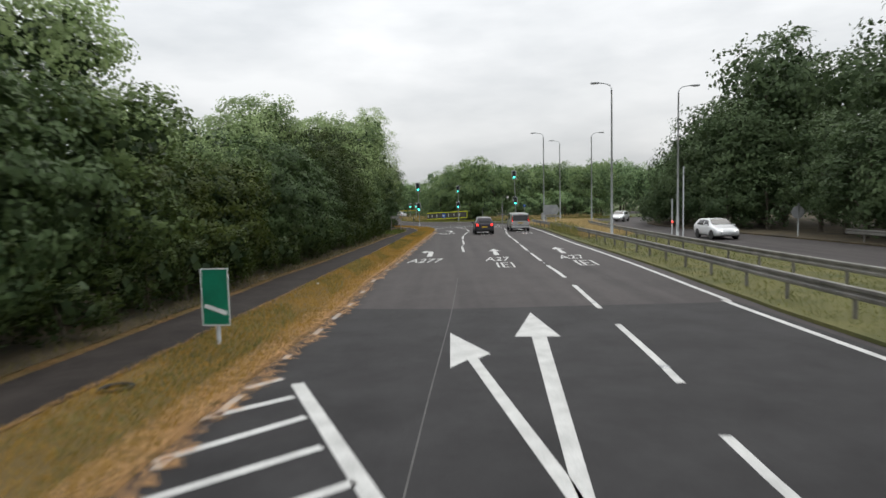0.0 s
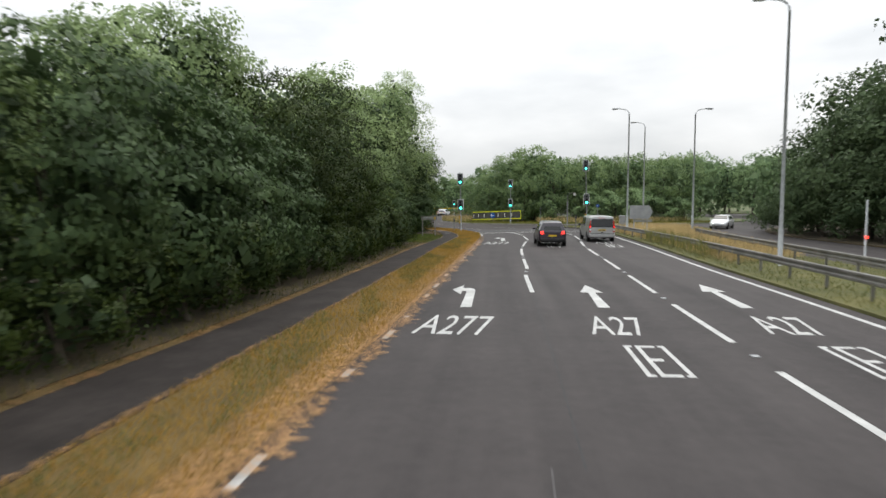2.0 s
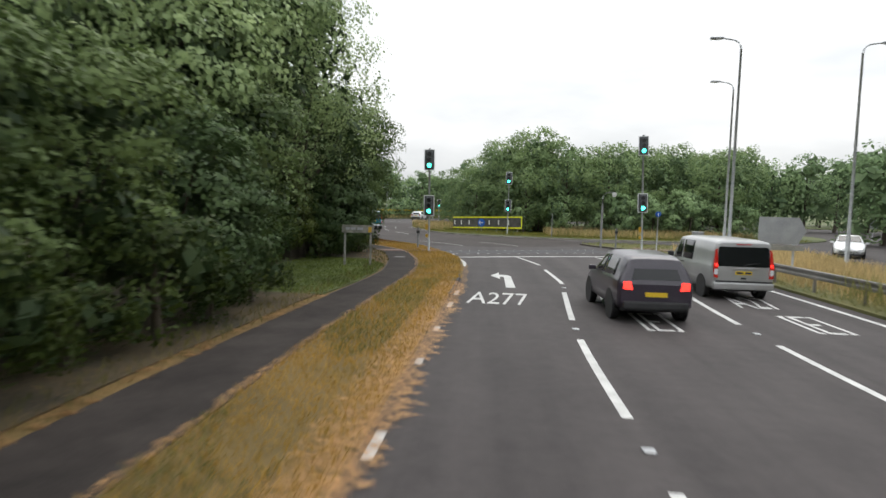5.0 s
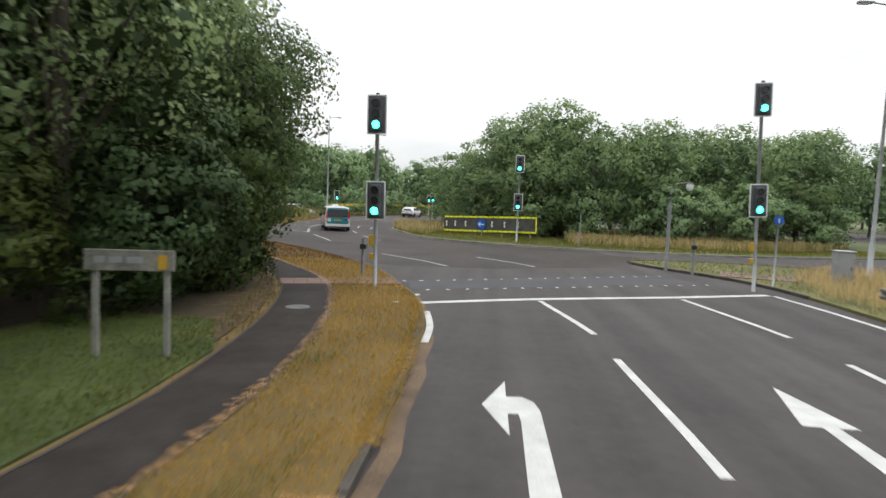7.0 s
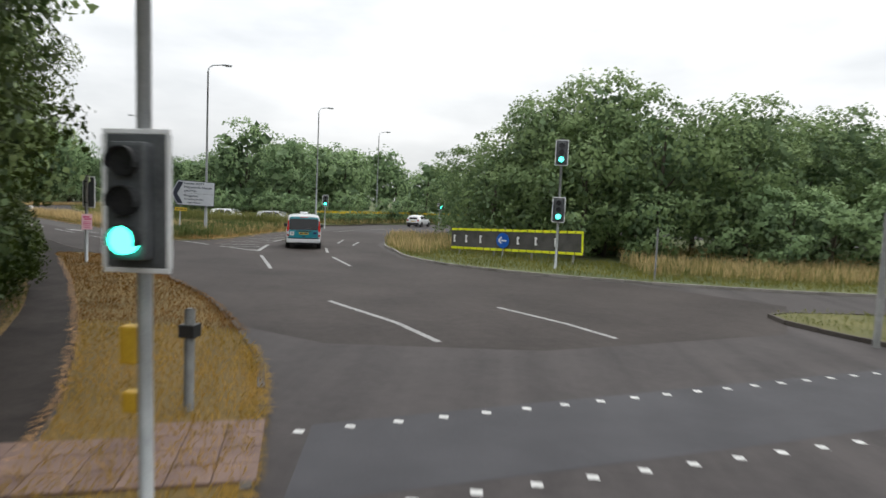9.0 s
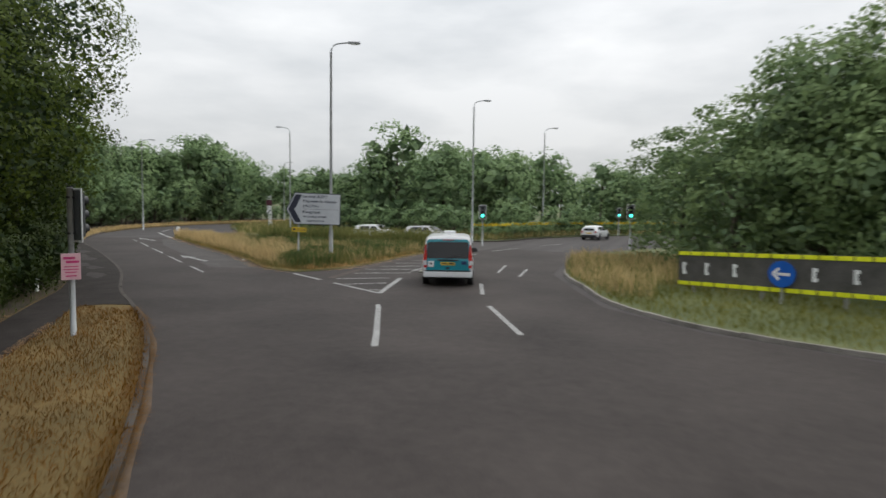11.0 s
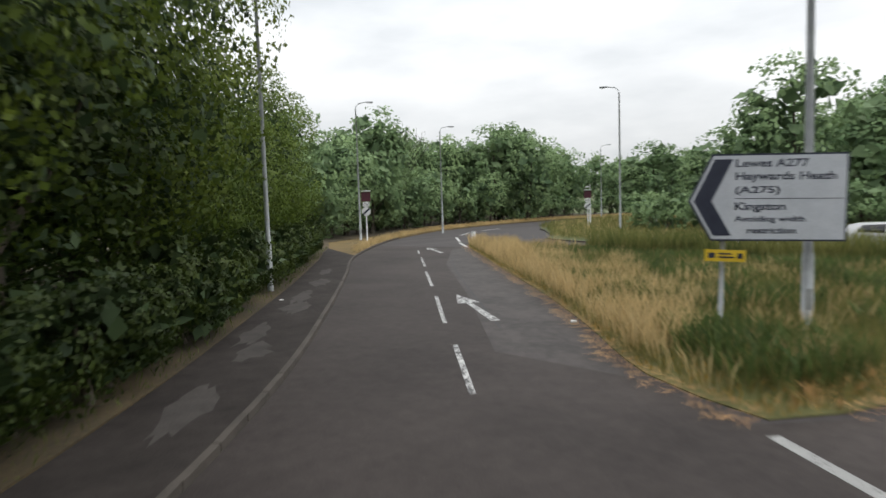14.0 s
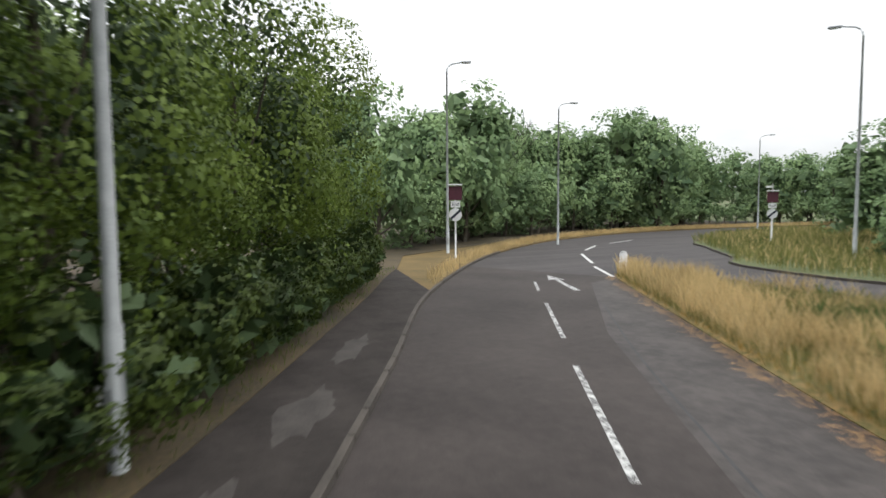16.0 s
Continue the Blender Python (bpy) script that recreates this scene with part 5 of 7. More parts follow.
W, H = 1.38, 1.62
outer = [(-W, H * 0.46), (-W + 0.42, H), (W, H), (W, 0), (-W + 0.42, 0)]
rim = outline_plate(outer, 0.0, 0.02, M["ink"], "rim", d, "black edge of the sign")
inner = [(-W + 0.045, H * 0.46), (-W + 0.44, H - 0.035), (W - 0.035, H - 0.035), (W - 0.035, 0.035), (-W + 0.44, 0.035)]
outline_plate(inner, -0.0205, 0.006, M["sign_face"], "face", d)
outline_plate([(-W + 0.10, H * 0.46), (-W + 0.46, H - 0.10), (-W + 0.78, H - 0.10), (-W + 0.42, H * 0.46), (-W + 0.78, 0.10), (-W + 0.46, 0.10)], -0.027, 0.004, M["ink"], "chevron", d, "dark chevron")
for text, x, z, w, h in (("Lewes A277", -0.55, 1.37, 1.25, 0.15), ("Haywards Heath", -0.55, 1.09, 1.72, 0.19), ("(A275)", -0.55, 0.85, 0.78, 0.17), ("Kingston", -0.55, 0.53, 0.88, 0.19),
                         ("Avoiding width", -0.55, 0.33, 1.22, 0.14), ("restriction", -0.32, 0.14, 0.85, 0.11)):
    for one in letters(words(text, M["ink"], h, w, None, bold=0.022)):
        part("letter", one, M["ink"], d, "", Matrix.Translation((x, -0.0285, z)) @ Matrix.Rotation(radians(90), 4, "X"))
bm = bmesh.new()
box(bm, (1.85, 0.004, 0.012), (0.38, -0.0285, 0.79))
part("divider", bm, M["ink"], d)
bm = bmesh.new()
post(bm, -0.72, 0.06, -2.1, 1.5, 0.045)
part("post", bm, M["galv"], d)
bm = bmesh.new()
for z in (0.35, 1.3):
    box(bm, (2.0, 0.03, 0.05), (0.3, 0.03, z), 0.005)
part("rail", bm, M["galv"], d)
yl = plate_thing("diversion_sign", "small yellow temporary diversion sign strapped to a post", "road sign", pose(-20.93, 110.25, 1.78, 0, 3, ta), 0.72, 0.22, M["yellow_board"] if "yellow_board" in M else M["plate"], 0.01)
bars(yl, [(-0.24, 0, 0.12, 0.10), (0.0, 0.035, 0.24, 0.03), (0.02, -0.03, 0.28, 0.03), (0.26, 0, 0.09, 0.10)], M["ink"], -0.008)


# speed limit end signs
M["maroon"] = material("dark_maroon_sheeting", (0.06, 0.010, 0.022), (0.10, 0.018, 0.035), 4, 40, 0.5, bump=0.02)


def end_sign(x, y, base, turn):
    root = thing("speed_sign", "tall sign post with maroon disc, End plate and white derestriction disc", "road sign", pose(x, y, base, 0, 0, turn), group="speed signs")
    bm = bmesh.new()
    tube(bm, [(0, 0, -0.6), (0, 0, 3.55)], 0.045, 12)
    part("post", bm, M["white"], root)
    bm = bmesh.new()
    box(bm, (0.70, 0.018, 0.72), (0, -0.06, 3.08), 0.006)
    disc(bm, 0.33, 0.006, Matrix.Translation((0, -0.073, 3.08)) @ Matrix.Rotation(radians(90), 4, "X"), 32)
    part("upper_plate", bm, M["maroon"], root, "dark maroon backing plate with a disc")
    bm = bmesh.new()
    box(bm, (0.72, 0.34, 0.07), (0, -0.10, 3.52), 0.02)
    part("sign_light", bm, M["white"], root, "white hood of a sign light")
    bm = bmesh.new()
    box(bm, (0.50, 0.014, 0.34), (0, -0.06, 2.50), 0.005)
    e = part("end_plate", bm, M["white"], root)
    ob = new("lettering", words("End", M["ink"], 0.17, 0.34, None))
    ob.parent = e
    ob.matrix_basis = Matrix.Translation((-0.17, -0.0705, 2.42)) @ Matrix.Rotation(radians(90), 4, "X")
    bm = bmesh.new()
    disc(bm, 0.34, 0.016, Matrix.Translation((0, -0.06, 1.95)) @ Matrix.Rotation(radians(90), 4, "X"), 32)
    dd = part("lower_disc", bm, M["white"], root)
    bm = bmesh.new()
    box(bm, (0.66, 0.006, 0.13), (0, -0.0735, 1.95), 0, Matrix.Rotation(radians(-42), 3, "Y"))
    part("diagonal_band", bm, M["ink"], dd)
    return root


end_sign(-54.9, 124.5, 0.65, 58)
end_sign(-51.7, 148.3, 0.45, 40)

# backs of the signs for the other carriageway
s = thing("direction_sign", "grey back of a direction sign on two posts in the median", "road sign", pose(12.5, 70.2, 0.05, 0, 0, -6))
outline_plate([(-0.92, 1.45), (-0.92, 2.55), (0.62, 2.55), (0.92, 2.0), (0.62, 1.45)], 0.05, 0.03, M["greyback"], "plate", s)
outline_plate([(-0.55, 1.18), (-0.55, 1.40), (0.85, 1.40), (0.85, 1.18)], 0.05, 0.03, M["old_post"], "lower_plate", s)
for x in (-0.55, 0.48):
    bm = bmesh.new()
    post(bm, x, 0.08, -0.1, 2.45, 0.045)
    part("post", bm, M["galv"], s)
s = thing("road_sign", "grey round sign back on a post", "road sign", pose(25.9, 45.6, 0.05))
bm = bmesh.new()
disc(bm, 0.46, 0.02, Matrix.Translation((0, 0, 1.75)) @ Matrix.Rotation(radians(90), 4, "X"), 32)
part("plate", bm, M["greyback"], s)
bm = bmesh.new()
post(bm, 0, -0.05, -0.1, 2.4, 0.045)
part("post", bm, M["galv"], s)
s = thing("road_sign", "small grey sign back on two posts at the far verge", "road sign", pose(42.5, 111, 0.05, 0, 0, -20))
bm = bmesh.new()
box(bm, (2.2, 0.03, 1.1), (0, 0, 2.0), 0.01)
part("plate", bm, M["greyback"], s)
for x in (-0.8, 0.8):
    bm = bmesh.new()
    post(bm, x, 0.05, -0.1, 2.4, 0.05)
    part("post", bm, M["galv"], s)
s = thing("road_sign", "small round blue sign on a thin grey post", "road sign", pose(11.0, 82.6, 0.06, 0, 0, -8))
bm = bmesh.new()
disc(bm, 0.17, 0.015, Matrix.Translation((0, -0.05, 2.45)) @ Matrix.Rotation(radians(90), 4, "X"), 24)
part("plate", bm, M["blue_sign"], s)
bm = bmesh.new()
post(bm, 0, 0, -0.1, 2.5)
part("post", bm, M["galv"], s)
bm = bmesh.new()
box(bm, (0.04, 0.006, 0.18), (0, -0.062, 2.43))
part("arrow", bm, M["white"], s)

# posts, cabinet and camera
def slim_post(name, label, category, x, y, height, r, mat, base=0.06, collar=None):
    root = thing(name, label, category, pose(x, y, base))
    bm = bmesh.new()
    tube(bm, [(0, 0, -0.08), (0, 0, height), (0, 0, height + 0.02)], [r, r, r * 0.7], 12)
    part("post", bm, mat, root)
    if collar:
        bm = bmesh.new()
        box(bm, (r * 3.2, r * 3.2, 0.16), (0, 0, collar), 0.012)
        part("collar", bm, M["black"], root)
    return root


slim_post("bollard", "grey steel crossing post beside the footpath", "bollard", -3.62, 79.8, 1.25, 0.06, M["dull_steel"], 0.08, 1.0)
slim_post("bollard", "grey steel crossing post on the median tip", "bollard", 9.25, 86.0, 1.35, 0.06, M["dull_steel"], 0.08, 1.1)
slim_post("marker_post", "thin grey detector post in the long grass", "post", 6.3, 98.0, 2.15, 0.04, M["dull_steel"])
slim_post("marker_post", "tall thin grey post beside the far carriageway", "post", 18.9, 48.6, 5.4, 0.05, M["galv"], 0.0)
s = slim_post("marker_post", "grey post with a small red lamp", "post", 19.0, 51.2, 2.95, 0.05, M["galv"], 0.0)
bm = bmesh.new()
box(bm, (0.13, 0.10, 0.13), (0, -0.08, 1.1), 0.03)
part("red_lamp", bm, M["signal_red"], s, "small glowing red lamp")
for x, y in ((-21.15, 95.5), (-36.4, 107.6), (-21.95, 97.4)):
    slim_post("marker_post", "short white plastic marker post beside the path", "post", x, y, 0.75, 0.05, M["white"], 0.1)
s = thing("bollard", "stubby pale bollard on the tip of the grass island", "bollard", pose(-46.2, 127.6, 0.08))
bm = bmesh.new()
tube(bm, [(0, 0, -0.05), (0, 0, 0.85), (0, 0, 0.95)], [0.16, 0.16, 0.10], 16)
part("body", bm, M["white"], s)
s = thing("control_cabinet", "grey steel roadside control cabinet", "cabinet", pose(13.6, 83.0, 0.05, 0, 0, -6))
bm = bmesh.new()
box(bm, (0.62, 0.42, 1.35), (0, 0, 0.72), 0.015)
part("body", bm, M["greyback"], s)
bm = bmesh.new()
box(bm, (0.52, 0.012, 1.15), (0, -0.216, 0.74), 0.006)
dr = part("door", bm, M["greyback"], s)
bm = bmesh.new()
box(bm, (0.03, 0.02, 0.12), (0.2, -0.232, 0.8), 0.005)
part("handle", bm, M["black"], dr)
bm = bmesh.new()
box(bm, (0.68, 0.48, 0.05), (0, 0, 1.42), 0.015)
part("lid", bm, M["galv"], s)
s = thing("camera_post", "grey camera post with a bent neck and dome camera", "camera post", pose(8.45, 87.05, 0.06, 0, 0, 0))
bm = bmesh.new()
tube(bm, [(0, 0, -0.08), (0, 0, 2.9), (0, 0, 2.95), (0, 0, 3.35)], [0.075, 0.075, 0.04, 0.04], 12)
part("post", bm, M["dull_steel"], s)
bm = bmesh.new()
tube(bm, [(0, 0, 3.35), (0.05, 0, 3.62), (0.2, 0, 3.78), (0.42, 0, 3.83), (0.85, 0, 3.86)], 0.036, 10)
part("neck", bm, M["dull_steel"], s)
bm = bmesh.new()
tube(bm, [(0.78, 0, 3.84), (0.78, 0, 3.74), (0.78, 0, 3.60), (0.78, 0, 3.52)], [0.13, 0.15, 0.15, 0.07], 16)
part("dome", bm, M["white"], s, "white dome camera")


def mast_camera(x, y, turn, height):
    root = thing("camera_post", "white camera mast at the grass verge", "camera post", pose(x, y, 0.06, 0, 0, turn))
    bm = bmesh.new()
    tube(bm, [(0, 0, -0.08), (0, 0, height)], [0.07, 0.055], 12)
    part("mast", bm, M["white"], root)
    bm = bmesh.new()
    box(bm, (0.42, 0.14, 0.14), (-0.22, 0, height - 0.25), 0.03)
    part("camera_body", bm, M["white"], root)
    return root


mast_camera(-52.8, 150.2, 30, 4.5)
mast_camera(-46.9, 152.8, 30, 4.6)


# ---- guard rails ----
def guard_rail(line, label, height=0.62):
    root = thing("guard_rail", label, "guard rail")
    prof = [(0.0, 0.155), (0.045, 0.13), (0.045, 0.06), (0.0, 0.03), (0.0, -0.03), (0.045, -0.06), (0.045, -0.13), (0.0, -0.155)]
    bm = bmesh.new()
    rows = []
    pts = [Vector((x, y, 0)) for x, y in line]
    for i, p in enumerate(pts):
        dvec = (pts[min(i + 1, len(pts) - 1)] - pts[max(i - 1, 0)]).normalized()
        sv = Vector((-dvec.y, dvec.x, 0))
        rows.append([bm.verts.new(p + sv * (o + 0.06) + Vector((0, 0, height + 0.08 + h))) for o, h in prof] + [bm.verts.new(p + sv * (o + 0.052) + Vector((0, 0, height + 0.08 + h))) for o, h in prof[::-1]])
    for a, b2 in zip(rows, rows[1:]):
        for k in range(len(a)):
            j = (k + 1) % len(a)
            bm.faces.new((a[k], a[j], b2[j], b2[k]))
    bm.faces.new(rows[0])
    bm.faces.new(rows[-1][::-1])
    bmesh.ops.recalc_face_normals(bm, faces=bm.faces[:])
    part("beam", bm, M["rail"], root)
    bm = bmesh.new()
    box(bm, (0.09, 0.06, 0.86), (0, 0, 0.40), 0.004)
    first = part("post", bm, M["rail"], root)
    run, place, n = 0.0, [], 0
    for a, b2 in zip(pts, pts[1:]):
        run += (b2 - a).length
        if run > 2.4:
            run = 0.0
            if n == 0:
                first.matrix_basis = Matrix.Translation(b2)
            else:
                ob = new("post", first.data)
                ob.parent, ob.matrix_basis = root, Matrix.Translation(b2)
            n += 1
    return root


guard_rail(smooth_line([(9.9, -8), (10.15, 15), (10.75, 28), (11.15, 38), (11.4, 48), (11.55, 56), (11.5, 63), (11.35, 70), (11.3, 77)], 0.8), "weathered grey steel guard rail along the median grass")
guard_rail(smooth_line([(13.1, -8), (13.3, 20), (13.9, 35), (14.8, 50), (15.4, 60), (16.2, 68)], 0.8), "dull grey steel guard rail facing the far carriageway")
guard_rail(smooth_line([(25.9, -8), (25.8, 20), (25.7, 40)], 0.8), "dark steel guard rail below the wood")

# ---- vehicles ----
M["trim"] = material("black_trim", (0.014, 0.014, 0.015), (0.03, 0.03, 0.031), 5, 50, 0.6, bump=0.03)
M["lamp_clear"] = material("clear_lamp_lens", (0.55, 0.56, 0.58), (0.70, 0.71, 0.73), 6, 40, 0.15, bump=0.0)
M["brake_glow"] = glowing("brake_light", (1.0, 0.03, 0.02), 2.2)
M["head_glow"] = glowing("headlight", (1.0, 0.97, 0.9), 3.0)
M["logo_red"] = material("red_side_panel", (0.50, 0.03, 0.03), (0.60, 0.05, 0.04), 3, 40, 0.4, bump=0.0)
M["navy"] = material("navy_sticker", (0.01, 0.02, 0.09), (0.02, 0.03, 0.12), 3, 40, 0.4, bump=0.0)


class Shell:
    """A vehicle body: stations along y of bottom, belt and top heights and half widths at belt and top."""

    def __init__(self, rows, rear_slope):
        self.rows, self.rear_slope = rows, rear_slope
        self.rear = rows[0][0]

    def at(self, y):
        ys = [r[0] for r in self.rows]
        return [float(np.interp(y, ys, [r[k] for r in self.rows])) for k in range(1, 6)]

    def back(self, z):
        return self.rear + max(0.0, z - 0.95) * self.rear_slope

    def ring(self, y):
        zb, zm, zt, w, wt = self.at(y)
        up = zt - zm
        half = [(w * 0.90, zb), (w * 0.985, zb + 0.07), (w, zb + (zm - zb) * 0.45), (w * 0.995, zm - 0.05), (w * 0.975, zm), (w * 0.975 + (wt - w * 0.975) * 0.5, zm + up * 0.42), (wt, zm + up * 0.84),
                (wt - 0.05, zm + up * 0.94), (wt * 0.72, zt - 0.01), (wt * 0.3, zt)]
        return half

    def body(self):
        bm = bmesh.new()
        ys = sorted({r[0] for r in self.rows} | set(np.linspace(self.rows[0][0], self.rows[-1][0], 30).tolist()))
        rings = []
        for y in ys:
            h = self.ring(y)
            pts = [(x, z) for x, z in h] + [(-x, z) for x, z in h[::-1]]
            rings.append([bm.verts.new((x, self.back(z) if y == ys[0] else max(y, self.back(z) + 0.012), z)) for x, z in pts])
        for a, b in zip(rings, rings[1:]):
            for k in range(len(a)):
                j = (k + 1) % len(a)
                bm.faces.new((a[k], b[k], b[j], a[j])).smooth = True
        n = len(rings[0])
        for r, flip in ((rings[0], False), (rings[-1], True)):
            for k in range(n // 2 - 1):
                q = (r[k], r[k + 1], r[n - 2 - k], r[n - 1 - k])
                bm.faces.new(q[::-1] if flip else q)
        bmesh.ops.recalc_face_normals(bm, faces=bm.faces[:])
        return bm

    def side(self, y, h, sgn, out):
        """A place on the window band: h runs from the belt to below the roof."""
        zb, zm, zt, w, wt = self.at(y)
        up = zt - zm
        pts = [(w * 0.975, zm), (w * 0.975 + (wt - w * 0.975) * 0.5, zm + up * 0.42), (wt, zm + up * 0.84)]
        z = zm + up * 0.84 * h
        x = float(np.interp(z, [p[1] for p in pts], [p[0] for p in pts]))
        return Vector((sgn * (x + out), y, z))

    def pane(self, corners, sgn):
        """A side window between (y, h) corners: rear low, front low, front high, rear high."""
        bm = bmesh.new()
        nu, nv = 6, 3
        grids = []
        for out in (0.010, -0.004):
            g = []
            for i in range(nu + 1):
                col = []
                for j in range(nv + 1):
                    u, v = i / nu, j / nv
                    lo = [corners[0][k] * (1 - u) + corners[1][k] * u for k in (0, 1)]
                    hi = [corners[3][k] * (1 - u) + corners[2][k] * u for k in (0, 1)]
                    col.append(bm.verts.new(self.side(lo[0] * (1 - v) + hi[0] * v, lo[1] * (1 - v) + hi[1] * v, sgn, out)))
                g.append(col)
            grids.append(g)
        for g in grids:
            for i in range(nu):
                for j in range(nv):
                    bm.faces.new((g[i][j], g[i + 1][j], g[i + 1][j + 1], g[i][j + 1])).smooth = True
        rim = [(i, 0) for i in range(nu)] + [(nu, j) for j in range(nv)] + [(i, nv) for i in range(nu, 0, -1)] + [(0, j) for j in range(nv, 0, -1)]
        for (a, b), (c, d) in zip(rim, rim[1:] + rim[:1]):
            bm.faces.new((grids[0][a][b], grids[0][c][d], grids[1][c][d], grids[1][a][b]))
        bmesh.ops.recalc_face_normals(bm, faces=bm.faces[:])
        return bm

    def rear_plate(self, pts, out, thick=0.012):
        """A plate on the sloped rear face, from (x, z) corners."""
        bm = bmesh.new()
        a = [bm.verts.new((x, self.back(z) - out, z)) for x, z in pts]
        b = [bm.verts.new((x, self.back(z) - out + thick, z)) for x, z in pts]
        bm.faces.new(a)
        bm.faces.new(b[::-1])
        for i in range(len(pts)):
            j = (i + 1) % len(pts)
            bm.faces.new((a[j], a[i], b[i], b[j]))
        bmesh.ops.recalc_face_normals(bm, faces=bm.faces[:])
        return bm


def rounded(x0, z0, x1, z1, r):
    """Corners of a rounded rectangle."""
    out = []
    for cx, cz, a0 in ((x1 - r, z0 + r, -90), (x1 - r, z1 - r, 0), (x0 + r, z1 - r, 90), (x0 + r, z0 + r, 180)):
        out += [(cx + r * math.cos(radians(a0 + a)), cz + r * math.sin(radians(a0 + a))) for a in (0, 30, 60, 90)]
    return out


def wheel(parent, x, y, r, width):
    sgn = 1 if x > 0 else -1
    bm = bmesh.new()
    m = Matrix.Translation((x, y, r)) @ Matrix.Rotation(radians(90), 4, "Y")
    prof = [(r * 0.62, -width / 2), (r * 0.93, -width / 2), (r, -width * 0.36), (r, width * 0.36), (r * 0.93, width / 2), (r * 0.62, width / 2)]
    rows = [[bm.verts.new(m @ Vector((rad * math.cos(a), rad * math.sin(a), h))) for a in (2 * math.pi * k / 28 for k in range(28))] for rad, h in prof]
    for a, b in zip(rows, rows[1:]):
        for k in range(28):
            bm.faces.new((a[k], a[(k + 1) % 28], b[(k + 1) % 28], b[k])).smooth = True
    bmesh.ops.recalc_face_normals(bm, faces=bm.faces[:])
    w = part("wheel", bm, M["rubber"], parent, "black tyre on a grey rim")
    bm = bmesh.new()
    disc(bm, r * 0.63, width * 0.8, m, 28)
    rim = part("rim", bm, M["alloy"], w)
    bm = bmesh.new()
    for k in range(5):
        a = 2 * math.pi * k / 5
        box(bm, (0.02, 0.10, r * 0.52), (x + sgn * width * 0.42, y + math.sin(a) * r * 0.32, r + math.cos(a) * r * 0.32), 0.006, Matrix.Rotation(-a, 3, "X"))
    part("spoke", bm, M["alloy"], w)


def vehicle(name, label, category, m, rows, slope, paint, panes, wheels, r, rear, front_glow=False, group=""):
    root = thing(name, label, category, m, group=group)
    sh = Shell(rows, slope)
    part("body", sh.body(), paint, root)
    for corners in panes:
        for sgn in (1, -1):
            part("side_window", sh.pane(corners, sgn), M["glass_dark"], root)
    half = max(row[4] for row in rows)
    for y in wheels:
        for sgn in (1, -1):
            # Flat black disc in place of the shade in the arch recess.
            bm = bmesh.new()
            disc(bm, r * 1.17, 0.05, Matrix.Translation((sgn * (half - 0.012), y, r * 1.03)) @ Matrix.Rotation(radians(90), 4, "Y"), 28)
            part("wheel_arch", bm, M["trim"], root, "black disc for the shaded wheel arch")
            wheel(root, sgn * (half - 0.095), y, r, 0.215)
    rear(root, sh)
    bm = bmesh.new()
    y0, y1 = rows[0][0], rows[-1][0]
    box(bm, (half * 1.7, (y1 - y0) * 0.9, 0.14), (0, (y0 + y1) / 2, rows[1][1] - 0.02), 0.02)
    part("underbody", bm, M["trim"], root)
    return root, sh


VAN = [(-2.37, 0.42, 1.06, 1.78, 0.90, 0.80), (-2.24, 0.36, 1.08, 1.87, 0.945, 0.835), (-1.6, 0.30, 1.08, 1.90, 0.955, 0.845), (0.55, 0.30, 1.06, 1.90, 0.955, 0.845), (0.95, 0.30, 1.05, 1.86, 0.955, 0.83),
       (1.55, 0.30, 1.04, 1.36, 0.95, 0.80), (1.80, 0.30, 1.02, 1.14, 0.94, 0.80), (2.15, 0.30, 0.90, 1.00, 0.91, 0.78), (2.33, 0.32, 0.72, 0.80, 0.84, 0.74), (2.38, 0.36, 0.60, 0.66, 0.78, 0.70)]


